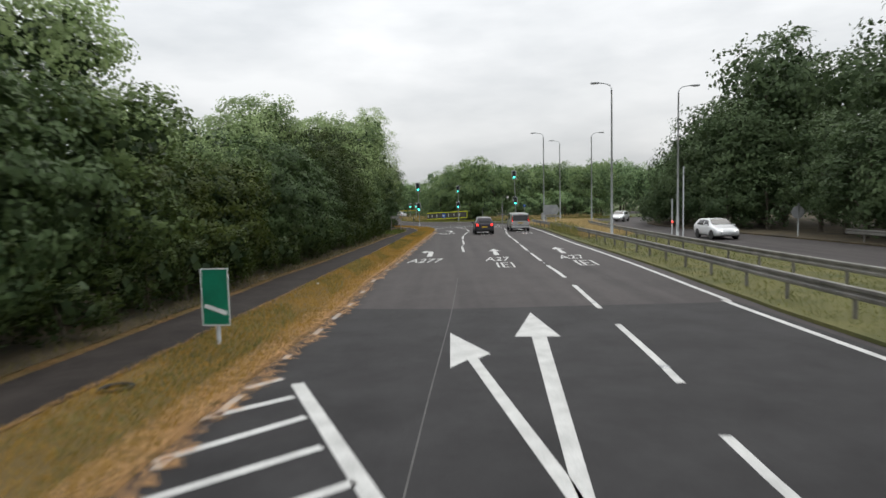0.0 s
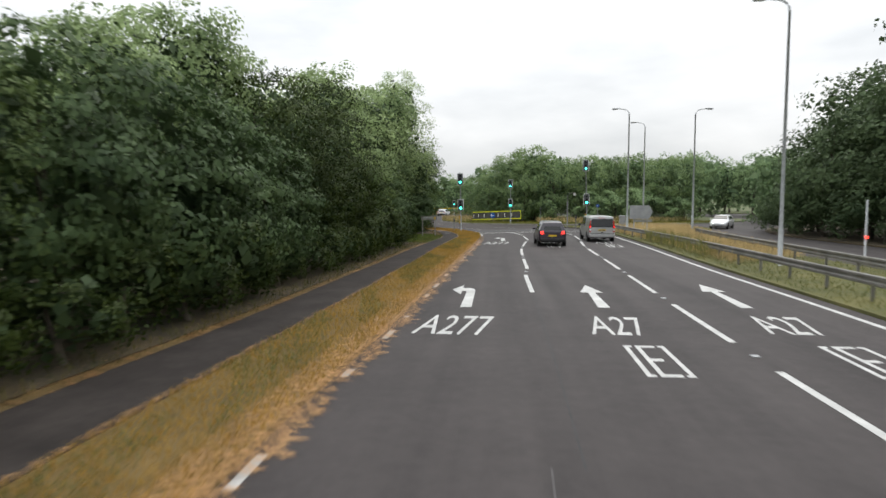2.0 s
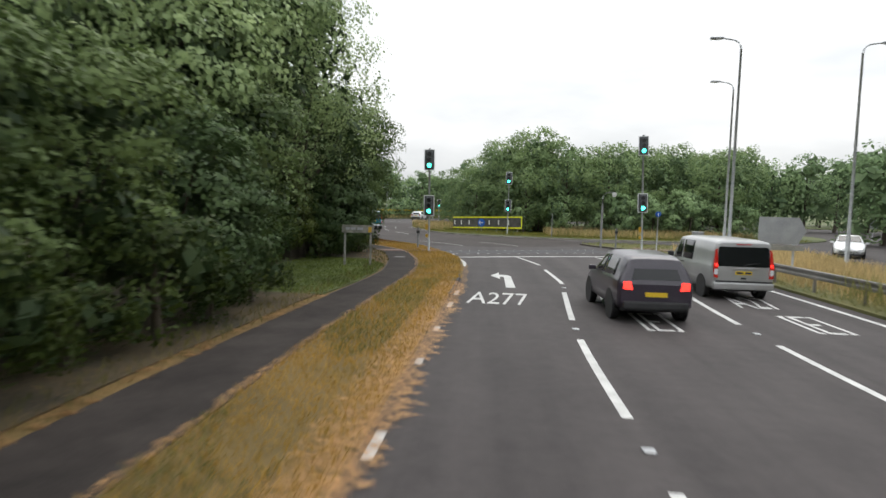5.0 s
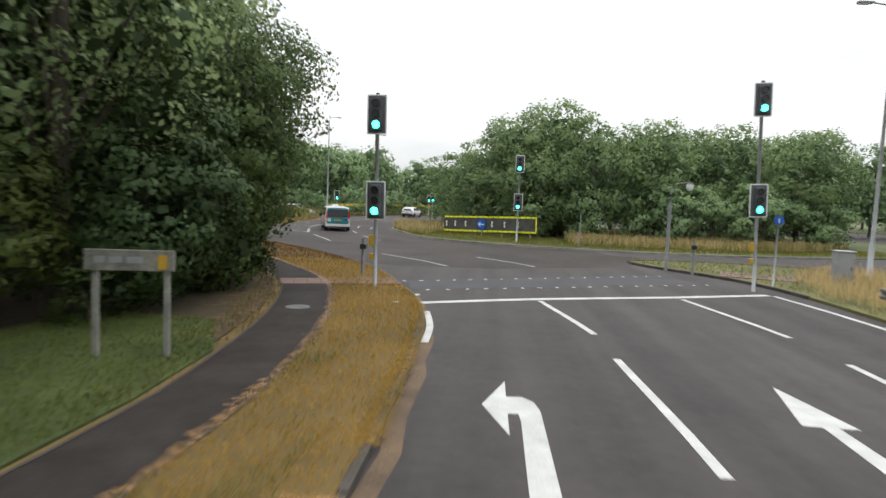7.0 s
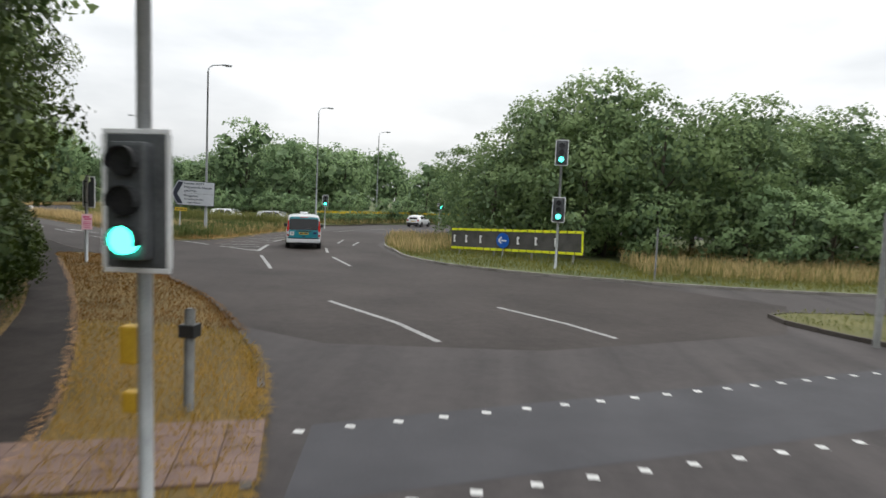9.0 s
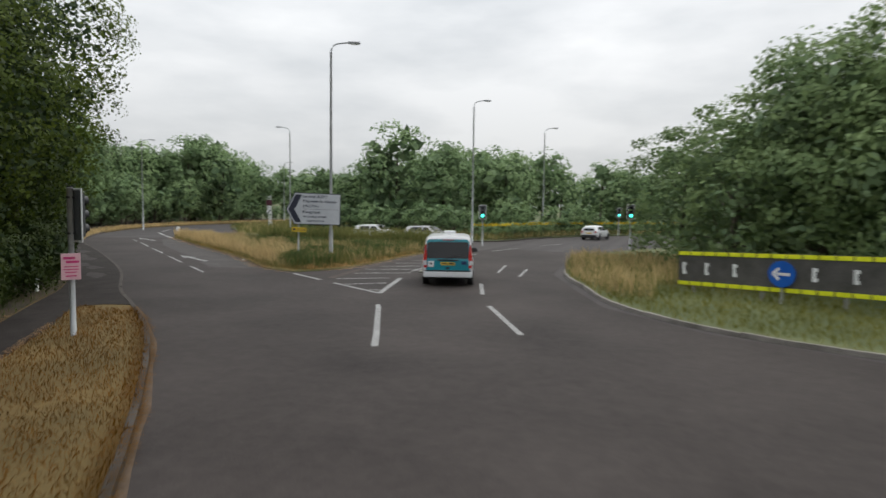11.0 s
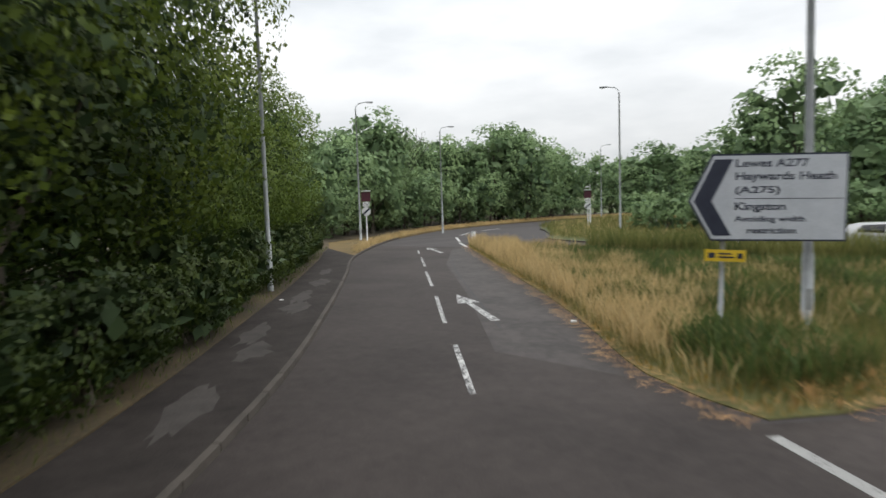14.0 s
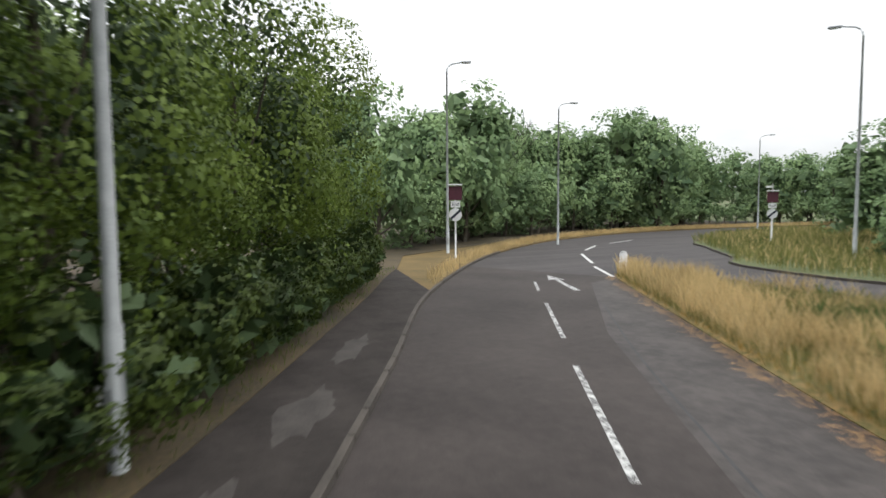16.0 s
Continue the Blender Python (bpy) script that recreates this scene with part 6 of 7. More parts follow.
def van_rear(colour, bumper, brake, livery):
    def build(root, sh):
        if livery:
            part("tailgate", sh.rear_plate([(-0.84, 0.98), (0.84, 0.98), (0.79, 1.70), (0.70, 1.77), (-0.70, 1.77), (-0.79, 1.70)], 0.010), colour, root, "teal tailgate")
            for za, zb in ((0.52, 0.68), (0.68, 0.83), (0.83, 0.98)):
                part("lower_panel", sh.rear_plate([(-0.81, za), (0.81, za), (0.82, zb), (-0.82, zb)], 0.012), colour, root, "teal lower tailgate")
        else:
            part("tailgate", sh.rear_plate([(-0.80, 0.62), (0.80, 0.62), (0.84, 0.98), (0.79, 1.70), (0.70, 1.77), (-0.70, 1.77), (-0.79, 1.70), (-0.84, 0.98)], 0.008), colour, root)
        part("rear_window", sh.rear_plate([(-0.79, 1.10), (-0.76, 1.06), (0.76, 1.06), (0.79, 1.10), (0.765, 1.62), (0.72, 1.67), (-0.72, 1.67), (-0.765, 1.62)], 0.018), M["glass_dark"], root, "dark tinted rear window")
        for sgn in (1, -1):
            pts = [(0.775, 0.70), (0.90, 0.72), (0.915, 1.05), (0.85, 1.55), (0.80, 1.60), (0.785, 1.10)]
            pts = [(sgn * x, z) for x, z in (pts if sgn > 0 else pts[::-1])]
            t = part("tail_lamp", sh.rear_plate(pts, 0.030, 0.06), M["tail_red"], root, "tall red tail lamp")
            part("reversing_lens", sh.rear_plate([(sgn * 0.79, 0.80), (sgn * 0.895, 0.81), (sgn * 0.90, 0.98), (sgn * 0.79, 0.98)][:: sgn], 0.036), M["lamp_clear"], t, "clear lens")
            if brake:
                part("brake_lens", sh.rear_plate([(sgn * 0.80, 1.06), (sgn * 0.88, 1.07), (sgn * 0.87, 1.14), (sgn * 0.80, 1.14)][:: sgn], 0.036), M["brake_glow"], t, "glowing brake light")
        bm = bmesh.new()
        box(bm, (1.84, 0.16, 0.22), (0, -2.37, 0.46), 0.05)
        part("bumper", bm, bumper, root)
        bm = bmesh.new()
        box(bm, (1.72, 0.03, 0.05), (0, -2.445, 0.60), 0.01)
        part("bumper_step", bm, M["trim"], root)
        part("plate_recess", sh.rear_plate(rounded(-0.36, 0.78, 0.36, 0.98, 0.03), 0.013), M["silver"] if not livery else colour, root)
        np_ = part("number_plate", sh.rear_plate([(-0.26, 0.81), (0.26, 0.81), (0.26, 0.92), (-0.26, 0.92)], 0.024), M["plate"], root, "yellow number plate")
        part("lettering_bar", sh.rear_plate([(-0.22, 0.838), (-0.02, 0.838), (-0.02, 0.892), (-0.22, 0.892)], 0.027, 0.004), M["ink"], np_)
        part("lettering_bar", sh.rear_plate([(0.04, 0.838), (0.22, 0.838), (0.22, 0.892), (0.04, 0.892)], 0.027, 0.004), M["ink"], np_)
        bm = bmesh.new()
        box(bm, (0.80, 0.04, 0.045), (0, sh.back(1.0) - 0.03, 1.0), 0.012)
        part("handle_strip", bm, M["trim"] if livery else M["silver"], root)
        bm = bmesh.new()
        box(bm, (0.15, 0.03, 0.06), (0, sh.back(0.7) - 0.02, 0.70), 0.015)
        part("latch", bm, M["trim"], root)
        bm = bmesh.new()
        tube(bm, [(0.0, sh.back(1.07) - 0.035, 1.07), (0.12, sh.back(1.12) - 0.035, 1.13), (0.48, sh.back(1.17) - 0.032, 1.18)], [0.02, 0.012, 0.008], 8)
        part("wiper", bm, M["trim"], root)
        bm = bmesh.new()
        box(bm, (0.46, 0.05, 0.025), (0, sh.back(1.74) - 0.01, 1.745), 0.008)
        part("high_brake_lamp", bm, M["tail_red"], root)
        for sgn in (1, -1):
            bm = bmesh.new()
            box(bm, (0.22, 0.12, 0.20), (sgn * 1.06, 1.30, 1.16), 0.04)
            part("door_mirror", bm, M["trim"], root)
            for y in (0.42, 0.22):
                bm = bmesh.new()
                box(bm, (0.03, 0.14, 0.035), (sgn * 0.965, y, 0.98), 0.01)
                part("door_handle", bm, M["trim"], root)
            bm = bmesh.new()
            box(bm, (0.016, 2.9, 0.07), (sgn * 0.955, -0.15, 0.60), 0.006)
            part("rubbing_strip", bm, bumper, root)
    return build


SIDE = [[(-1.95, 0.06), (0.38, 0.06), (0.36, 0.98), (-1.80, 0.98)], [(0.52, 0.06), (1.28, 0.08), (0.86, 0.96), (0.52, 0.98)]]
SHORT_SIDE = [[(-0.55, 0.06), (0.38, 0.06), (0.36, 0.98), (-0.55, 0.98)], SIDE[1]]
vehicle("van", "silver passenger van with dark windows and lit brake lights", "van", pose(8.2, 66.0, 0.0, 0, 0, 0.5), VAN, 0.13, M["silver"], SHORT_SIDE, (-1.5, 1.5), 0.335, van_rear(M["silver"], M["silver"], True, False))
taxi, taxi_shell = vehicle("van", "white taxi van with a teal tailgate and red side panel", "van", pose(-11.7, 107.5, 0.0, 0, 0, 19), VAN, 0.13, M["car_white"], SIDE, (-1.5, 1.5), 0.335, van_rear(M["teal"], M["car_white"], False, True))
bm = bmesh.new()
box(bm, (0.50, 0.22, 0.13), (0, 0.35, 1.95), 0.05)
part("roof_sign", bm, M["car_white"], taxi, "white rounded roof sign")
bm = bmesh.new()
box(bm, (0.34, 0.80, 0.05), (-1.06, -0.15, 0.34), 0.01)
part("side_step", bm, M["mossy"], taxi, "worn fold-out side step")
bm = bmesh.new()
slab_pts = [(-1.12, 0.95), (-0.35, 0.86), (-0.62, 0.66), (-0.95, 0.78), (-1.12, 0.62)]
front = [bm.verts.new((-0.966, y, z)) for y, z in slab_pts]
back = [bm.verts.new((-0.955, y, z)) for y, z in slab_pts]
bm.faces.new(front)
bm.faces.new(back[::-1])
for i in range(5):
    bm.faces.new((front[i], front[(i + 1) % 5], back[(i + 1) % 5], back[i]))
bmesh.ops.recalc_face_normals(bm, faces=bm.faces[:])
part("side_panel", bm, M["logo_red"], taxi, "red side panel")
part("licence_plate", taxi_shell.rear_plate([(-0.74, 0.74), (-0.52, 0.74), (-0.52, 0.96), (-0.74, 0.96)], 0.022), M["white"], taxi, "white licence plate")
part("lettering_bar", taxi_shell.rear_plate([(-0.66, 0.83), (-0.60, 0.83), (-0.60, 0.90), (-0.66, 0.90)], 0.026, 0.004), M["ink"], taxi)
part("sticker", taxi_shell.rear_plate([(0.52, 0.84), (0.70, 0.84), (0.70, 0.96), (0.52, 0.96)], 0.022), M["navy"], taxi, "navy blue sticker")
for y, z, w, h in ((0.75, 0.82, 0.30, 0.05), (0.72, 0.74, 0.20, 0.04), (0.05, 0.74, 0.26, 0.06), (0.05, 0.66, 0.24, 0.04), (0.55, 0.5, 0.4, 0.09)):
    bm = bmesh.new()
    box(bm, (0.004, w, h), (-0.960, y, z))
    part("lettering_bar", bm, M["greyback"], taxi)
for x, y in ((-0.25, -0.6), (0.05, -1.6)):
    bm = bmesh.new()
    tube(bm, [(x, y, 1.88), (x - 0.02, y - 0.05, 1.98)], [0.012, 0.006], 6)
    part("aerial", bm, M["trim"], taxi)

CAR = [(-2.12, 0.42, 0.92, 1.22, 0.80, 0.56), (-2.0, 0.32, 0.95, 1.36, 0.87, 0.60), (-1.55, 0.28, 0.95, 1.44, 0.89, 0.63), (-0.3, 0.26, 0.93, 1.48, 0.89, 0.64), (0.25, 0.26, 0.92, 1.44, 0.89, 0.63),
       (1.0, 0.26, 0.90, 1.02, 0.89, 0.66), (1.25, 0.26, 0.87, 0.94, 0.88, 0.70), (1.85, 0.27, 0.72, 0.80, 0.83, 0.68), (2.08, 0.32, 0.56, 0.64, 0.72, 0.60), (2.12, 0.36, 0.50, 0.56, 0.66, 0.56)]
SUV = [(y, b + 0.04, s * 1.09, t * 1.13, w * 1.03, wt * 1.05) for y, b, s, t, w, wt in CAR]
CAR_SIDE = [[(-1.55, 0.12), (-0.38, 0.08), (-0.38, 0.97), (-1.35, 0.92)], [(-0.26, 0.08), (0.72, 0.1), (0.22, 0.93), (-0.26, 0.97)]]


def car_rear(k, brake, paint, beams=False):
    def build(root, sh):
        part("rear_window", sh.rear_plate([(-0.58, 0.97 * k), (0.58, 0.97 * k), (0.50, 1.20 * k), (-0.50, 1.20 * k)], 0.012), M["glass_dark"], root)
        for sgn in (1, -1):
            t = part("tail_lamp", sh.rear_plate([(sgn * 0.56, 0.74 * k), (sgn * 0.78, 0.76 * k), (sgn * 0.78, 0.92 * k), (sgn * 0.60, 0.92 * k)][:: sgn], 0.025, 0.05), M["brake_glow"] if brake else M["tail_red"], root, "red tail lamp")
            bm = bmesh.new()
            box(bm, (0.2, 0.1, 0.13), (sgn * 0.98, 0.62, 0.98 * k), 0.03)
            part("door_mirror", bm, paint, root)
            bm = bmesh.new()
            box(bm, (0.30, 0.10, 0.13), (sgn * 0.56, 1.99, 0.62 * k), 0.03, Matrix.Rotation(radians(-24 * sgn), 3, "Z"))
            part("headlight", bm, M["head_glow"] if beams else M["lamp_clear"], root, "lit headlight" if beams else "")
        bm = bmesh.new()
        box(bm, (1.55, 0.14, 0.20), (0, -2.10, 0.45), 0.05)
        part("bumper", bm, M["trim"], root)
        bm = bmesh.new()
        box(bm, (1.2, 0.12, 0.18), (0, 2.06, 0.42), 0.04)
        part("grille", bm, M["trim"], root)
        part("number_plate", sh.rear_plate([(-0.26, 0.66), (0.26, 0.66), (0.26, 0.77), (-0.26, 0.77)], 0.02), M["plate"], root, "yellow number plate")
        # windscreen on the slope above the bonnet
        bm = bmesh.new()
        za, zb_ = sh.at(0.93), sh.at(0.30)
        low, high = (0.66, 0.95, za[2] + 0.012), (0.58, 0.29, zb_[2] - 0.005)
        quad = [(-low[0], low[1], low[2]), (low[0], low[1], low[2]), (high[0], high[1], high[2]), (-high[0], high[1], high[2])]
        top = [bm.verts.new((x, y, z + 0.014)) for x, y, z in quad]
        bot = [bm.verts.new((x, y, z - 0.02)) for x, y, z in quad]
        bm.faces.new(top)
        bm.faces.new(bot[::-1])
        for i in range(4):
            bm.faces.new((top[i], bot[i], bot[(i + 1) % 4], top[(i + 1) % 4]))
        bmesh.ops.recalc_face_normals(bm, faces=bm.faces[:])
        part("windscreen", bm, M["glass_dark"], root)
    return build


vehicle("car", "dark blue sport utility car with brake lights lit", "car", pose(4.25, 61.2, 0, 0, 0, 1), SUV, 0.35, M["car_navy"], CAR_SIDE, (-1.32, 1.28), 0.34, car_rear(1.1, True, M["car_navy"]))
vehicle("car", "white hatchback driving round the junction", "car", pose(-10.6, 148.0, 0, 0, 0, -12), CAR, 0.35, M["car_white"], CAR_SIDE, (-1.32, 1.28), 0.315, car_rear(1.0, False, M["car_white"]))
vehicle("car", "white estate car on the far carriageway with headlights on", "car", pose(20.5, 46.5, 0, 0, 0, 178), CAR, 0.35, M["car_white"], CAR_SIDE, (-1.32, 1.28), 0.315, car_rear(1.0, False, M["car_white"], True))
vehicle("car", "white car with headlights on leaving the roundabout", "car", pose(24.8, 86.5, 0, 0, 0, 150), CAR, 0.35, M["car_white"], CAR_SIDE, (-1.32, 1.28), 0.315, car_rear(1.0, False, M["car_white"], True))
vehicle("car", "white saloon half hidden behind the long grass", "car", pose(-28.4, 133.4, 0, 0, 0, 264), CAR, 0.35, M["car_white"], CAR_SIDE, (-1.32, 1.28), 0.315, car_rear(1.0, False, M["car_white"]))
vehicle("car", "silver car half hidden behind the long grass", "car", pose(-23.2, 133.2, 0, 0, 0, 264), CAR, 0.35, M["silver"], CAR_SIDE, (-1.32, 1.28), 0.315, car_rear(1.0, False, M["silver"]))

# ---- grass ----
def blades(name, spots, low, high, width, mat, label, lean=0.35, base=0.085, seed=1, category="grass"):
    """Single grass blades, each a bent tapered strip, at (x, y) spots."""
    g = np.random.default_rng(seed)
    spots = np.asarray(spots)
    n = len(spots)
    h = g.uniform(low, high, n)
    a = g.uniform(0, 2 * np.pi, n)
    b = g.uniform(0, 2 * np.pi, n)
    side = np.stack([np.cos(a), np.sin(a), np.zeros(n)], 1) * (width * g.uniform(0.6, 1.4, n))[:, None]
    tilt = np.stack([np.cos(b), np.sin(b), np.zeros(n)], 1) * (h * lean * g.uniform(0.2, 1.3, n))[:, None]
    root = np.stack([spots[:, 0], spots[:, 1], np.full(n, base)], 1)
    mid = root + tilt * 0.35 + np.stack([np.zeros(n), np.zeros(n), h * 0.6], 1)
    tip = root + tilt + np.stack([np.zeros(n), np.zeros(n), h], 1)
    verts = np.stack([root, mid + side * 0.5, tip, mid - side * 0.5], 1).reshape(-1, 3)
    ob = new(name, mesh_from(name, verts, np.arange(4 * n).reshape(-1, 4), mat))
    return tagged(ob, label, category, kind="stuff")


def fill(outline, per_m2, seed, keep=None):
    """Random spots inside an outline."""
    g = np.random.default_rng(seed)
    p = np.asarray(outline)
    lo, hi = p.min(0), p.max(0)
    n = int((hi[0] - lo[0]) * (hi[1] - lo[1]) * per_m2)
    q = g.uniform(lo, hi, (n, 2))
    hit = np.zeros(n, bool)
    for (x0, y0), (x1, y1) in zip(outline, list(outline[1:]) + [outline[0]]):
        cross = (y0 > q[:, 1]) != (y1 > q[:, 1])
        if y0 != y1:
            hit ^= cross & (q[:, 0] < x0 + (q[:, 1] - y0) * (x1 - x0) / (y1 - y0))
    q = q[hit]
    return q if keep is None else q[keep(q)]


def between(a, b, y0, y1):
    return [p for p in a if y0 <= p[1] <= y1] + [p for p in b if y0 <= p[1] <= y1][::-1]


verge = between(ROAD_LEFT, PATH_RIGHT, 4, 96.5)
near_verge = fill(verge, 340, 21, lambda q: q[:, 1] < 84)
blades("verge_grass", fill(verge, 300, 20, lambda q: q[:, 1] >= 84), 0.04, 0.13, 0.012, M["rust_turf"], "short rusty brown verge grass at the junction", 0.9, 0.088, 19)
blades("verge_grass", near_verge, 0.05, 0.15, 0.012, M["turf"], "short sun-dried verge grass", 0.9, 0.088, 22)
def patchy(q):
    """Where the verge has kept some green."""
    return np.sin(q[:, 1] * 0.9 + 2.0 * np.sin(q[:, 0] * 2.1)) + np.sin(q[:, 1] * 0.37 + q[:, 0]) > -0.25


inner_verge = [(x - 0.55, y) for x, y in ROAD_LEFT if 4 <= y <= 70] + [p for p in PATH_RIGHT if 4 <= p[1] <= 70][::-1]
blades("verge_green_grass", fill(inner_verge, 230, 71, patchy), 0.06, 0.17, 0.012, M["green_grass"], "green grass among the dried verge", 0.9, 0.088, 72)
# straw hanging over the road's edge in uneven tongues
def straw_mat(name, line, count, lo, hi, reach_lo, reach_hi, label, seed, flip=1.0, z=0.014, mat="mat_straw"):
    """Flat trodden straw beside a line, in uneven tongues that reach over its edge."""
    g = np.random.default_rng(seed)
    p = np.array([q for q in line if lo < q[1] < hi])
    d = np.concatenate([[0], np.cumsum(np.hypot(*np.diff(p, axis=0).T))])
    s_at = g.uniform(0, d[-1], count)
    wave = np.clip(0.50 + 0.16 * np.sin(s_at * 4.1) + 0.16 * np.sin(s_at * 1.7 + 1.0) + 0.22 * np.sin(s_at * 13.3 + 2.0) + 0.18 * np.sin(s_at * 29.0), 0.04, 1.2)
    x, y = np.interp(s_at, d, p[:, 0]), np.interp(s_at, d, p[:, 1])
    k = np.clip(np.searchsorted(d, s_at) - 1, 0, len(p) - 2)
    t = p[k + 1] - p[k]
    t /= np.linalg.norm(t, axis=1, keepdims=True)
    side = np.stack([t[:, 1], -t[:, 0]], 1) * flip
    off = reach_lo + g.uniform(0, 1, count) ** 0.62 * (reach_hi * wave - reach_lo)
    spot = np.stack([x, y], 1) + side * off[:, None]
    ang = g.normal(0, 0.45, count)
    way = side * np.cos(ang)[:, None] - t * np.sin(ang)[:, None]
    cross = np.stack([-way[:, 1], way[:, 0]], 1)
    length, wide = g.uniform(0.07, 0.19, count)[:, None], g.uniform(0.002, 0.0055, count)[:, None]
    height = np.where(off < 0, 0.098, np.maximum(z, 0.098 - off * 0.5) if z < 0.05 else z) + g.uniform(0, 0.022, count)

    def lift(xy, h):
        return np.concatenate([xy, h[:, None]], 1)
    verts = np.stack([lift(spot, height), lift(spot + way * length * 0.5 + cross * wide, height + 0.008), lift(spot + way * length, height - 0.006), lift(spot + way * length * 0.5 - cross * wide, height + 0.008)], 1)
    ob = new(name, mesh_from(name, verts.reshape(-1, 3), np.arange(4 * count).reshape(-1, 4), M[mat]))
    return tagged(ob, label, "grass", kind="stuff")


straw_mat("verge_fringe", ROAD_LEFT, 54000, 4, 66, -0.70, 0.42, "pale dry straw spilling over the road edge", 24)
straw_mat("kerb_fringe", ROAD_LEFT, 10000, 66, 84, -0.30, 0.06, "dry straw hanging over the kerb", 29, mat="turf")
straw_mat("kerb_fringe", ROAD_LEFT, 8000, 84, 97, -0.35, 0.12, "rusty dry grass hanging over the kerb", 30, mat="rust_turf")
straw_mat("path_fringe", PATH_RIGHT, 9000, 4, 95, -0.10, 0.10, "dry straw along the footpath edge", 36, -1.0, 0.108)
straw_mat("hedge_fringe", PATH_LEFT, 40000, 4, 61.5, -0.12, 1.35, "dry straw and soil at the foot of the hedge", 37, -1.0, 0.10, "shade_straw")
straw_mat("hedge_fringe", PATH_LEFT, 13000, 69.5, 95, -0.05, 1.5, "dry straw and fallen leaves below the overhanging tree", 39, -1.0, 0.115, "shade_straw")
straw_mat("island_fringe", SPLITTER, 20000, 100, 127, -0.3, 0.55, "dry straw round the grass island", 38, -1.0, 0.012)
# rough strip between path and wood
strip = PATH_LEFT[:] + [(x - 0.9, y + 0.55) for x, y in PATH_LEFT][::-1]
strip_spots = fill(strip, 60, 25, lambda q: (q[:, 1] > 3) & (q[:, 1] < 90))
blades("wood_edge_grass", strip_spots, 0.05, 0.26, 0.016, M["shade_grass"], "rough grass between path and wood", 0.6, 0.10, 26)
verge_wood = [p for p in PATH_LEFT if p[1] > 84]
verge_wood = verge_wood + [(x - 0.65, y - 0.95) for x, y in verge_wood][::-1]
blades("hedge_foot_grass", fill(verge_wood, 45, 57), 0.06, 0.26, 0.014, M["lush"], "green grass at the foot of the hedge", 0.6, 0.10, 58)
lawn = [(-4.3, 61), (-3.95, 64), (-3.82, 67), (-3.95, 69.5), (-4.9, 71.6), (-7.8, 72), (-8.4, 61)]
bm = bmesh.new()
slab(bm, lawn, 0.129, 0.06)
tagged(part("lawn", bm, M["lawn_soil"]), "small mown green lawn round the name sign", "lawn", kind="structure")
blades("lawn_grass", fill(lawn, 430, 27), 0.04, 0.12, 0.014, M["lawn"], "green mown grass round the name sign", 0.7, 0.11, 28)
# median
med = [p for p in MEDIAN if p[1] > 3]
med_spots = fill(med, 48, 31, lambda q: q[:, 1] < 92)
blades("median_grass", med_spots, 0.05, 0.20, 0.02, M["green_grass"], "thin green and straw grass on the median", 0.5, 0.085, 32)
rough = fill([(10.9, 47), (11.5, 58), (11.4, 80), (12.6, 84.5), (16, 88), (21, 86), (19, 76), (16.9, 62), (15.6, 50)], 75, 33)
blades("median_tall_grass", rough, 0.25, 0.75, 0.022, M["straw"], "tall pale grass on the median", 0.35, 0.085, 34)
weeds = fill([(10.55, 50), (11.0, 58), (11.0, 64), (12.3, 64), (12.2, 56), (11.8, 50)], 40, 47)
blades("median_weeds", weeds, 0.5, 1.15, 0.03, M["green_grass"], "tall seeding weeds growing over the guard rail", 0.35, 0.085, 48)
# triangular island
M["meadow"] = foliage("olive_meadow_grass", (0.050, 0.074, 0.020), (0.225, 0.215, 0.075), 0.35, 0.9, 0.45)
M["meadow_weed"] = foliage("leafy_green_weeds", (0.036, 0.066, 0.018), (0.150, 0.200, 0.062), 0.35, 0.6, 0.45)


def inward(q):
    """How far a place on the island lies from its edge along the side road."""
    return 0.593 * (q[:, 0] + 18.9) + 0.804 * (q[:, 1] - 107)


def clumped(q, size, shift):
    return np.sin(q[:, 0] * size + 2.2 * np.sin(q[:, 1] * size * 0.7 + shift)) + np.sin(q[:, 1] * size * 1.3 + shift)


blades("island_short_grass", fill(SPLITTER, 75, 40), 0.06, 0.26, 0.018, M["turf"], "short dry grass at the rim of the island", 0.8, 0.02, 49)
blades("island_low_grass", fill(SPLITTER, 110, 39), 0.15, 0.50, 0.022, M["meadow"], "low olive grass below the dry stems", 0.6, 0.02, 50)
blades("island_tall_grass", fill(SPLITTER, 150, 41, lambda q: (inward(q) < 1.9 + 1.5 * clumped(q, 1.5, 0.4)) & (q[:, 0] < -21.2)), 0.35, 0.98, 0.022, M["straw"], "tall golden dry grass on the splitter island", 0.45, 0.085, 42)
blades("island_tall_grass", fill(SPLITTER, 60, 61, lambda q: clumped(q, 2.3, 1.9) > 0.45), 0.30, 0.85, 0.022, M["straw"], "thin clumps of dry grass among green weeds", 0.5, 0.085, 62)
blades("island_rust_grass", fill(SPLITTER, 120, 63, lambda q: (q[:, 0] > -19.6) & (clumped(q, 2.0, 0.2) > -0.3)), 0.08, 0.36, 0.02, M["mat_straw"], "rusty trodden grass at the hatched edge of the island", 0.8, 0.03, 64)
green_part = [(-19.6, 107.7), (-18.4, 108.6), (-18.9, 125.4), (-30, 125.8), (-39, 125.2), (-32, 118.3), (-26, 112.8)]
blades("island_green_grass", fill(green_part, 130, 43), 0.22, 0.66, 0.03, M["meadow"], "green weeds among the dry grass", 0.45, 0.085, 44)
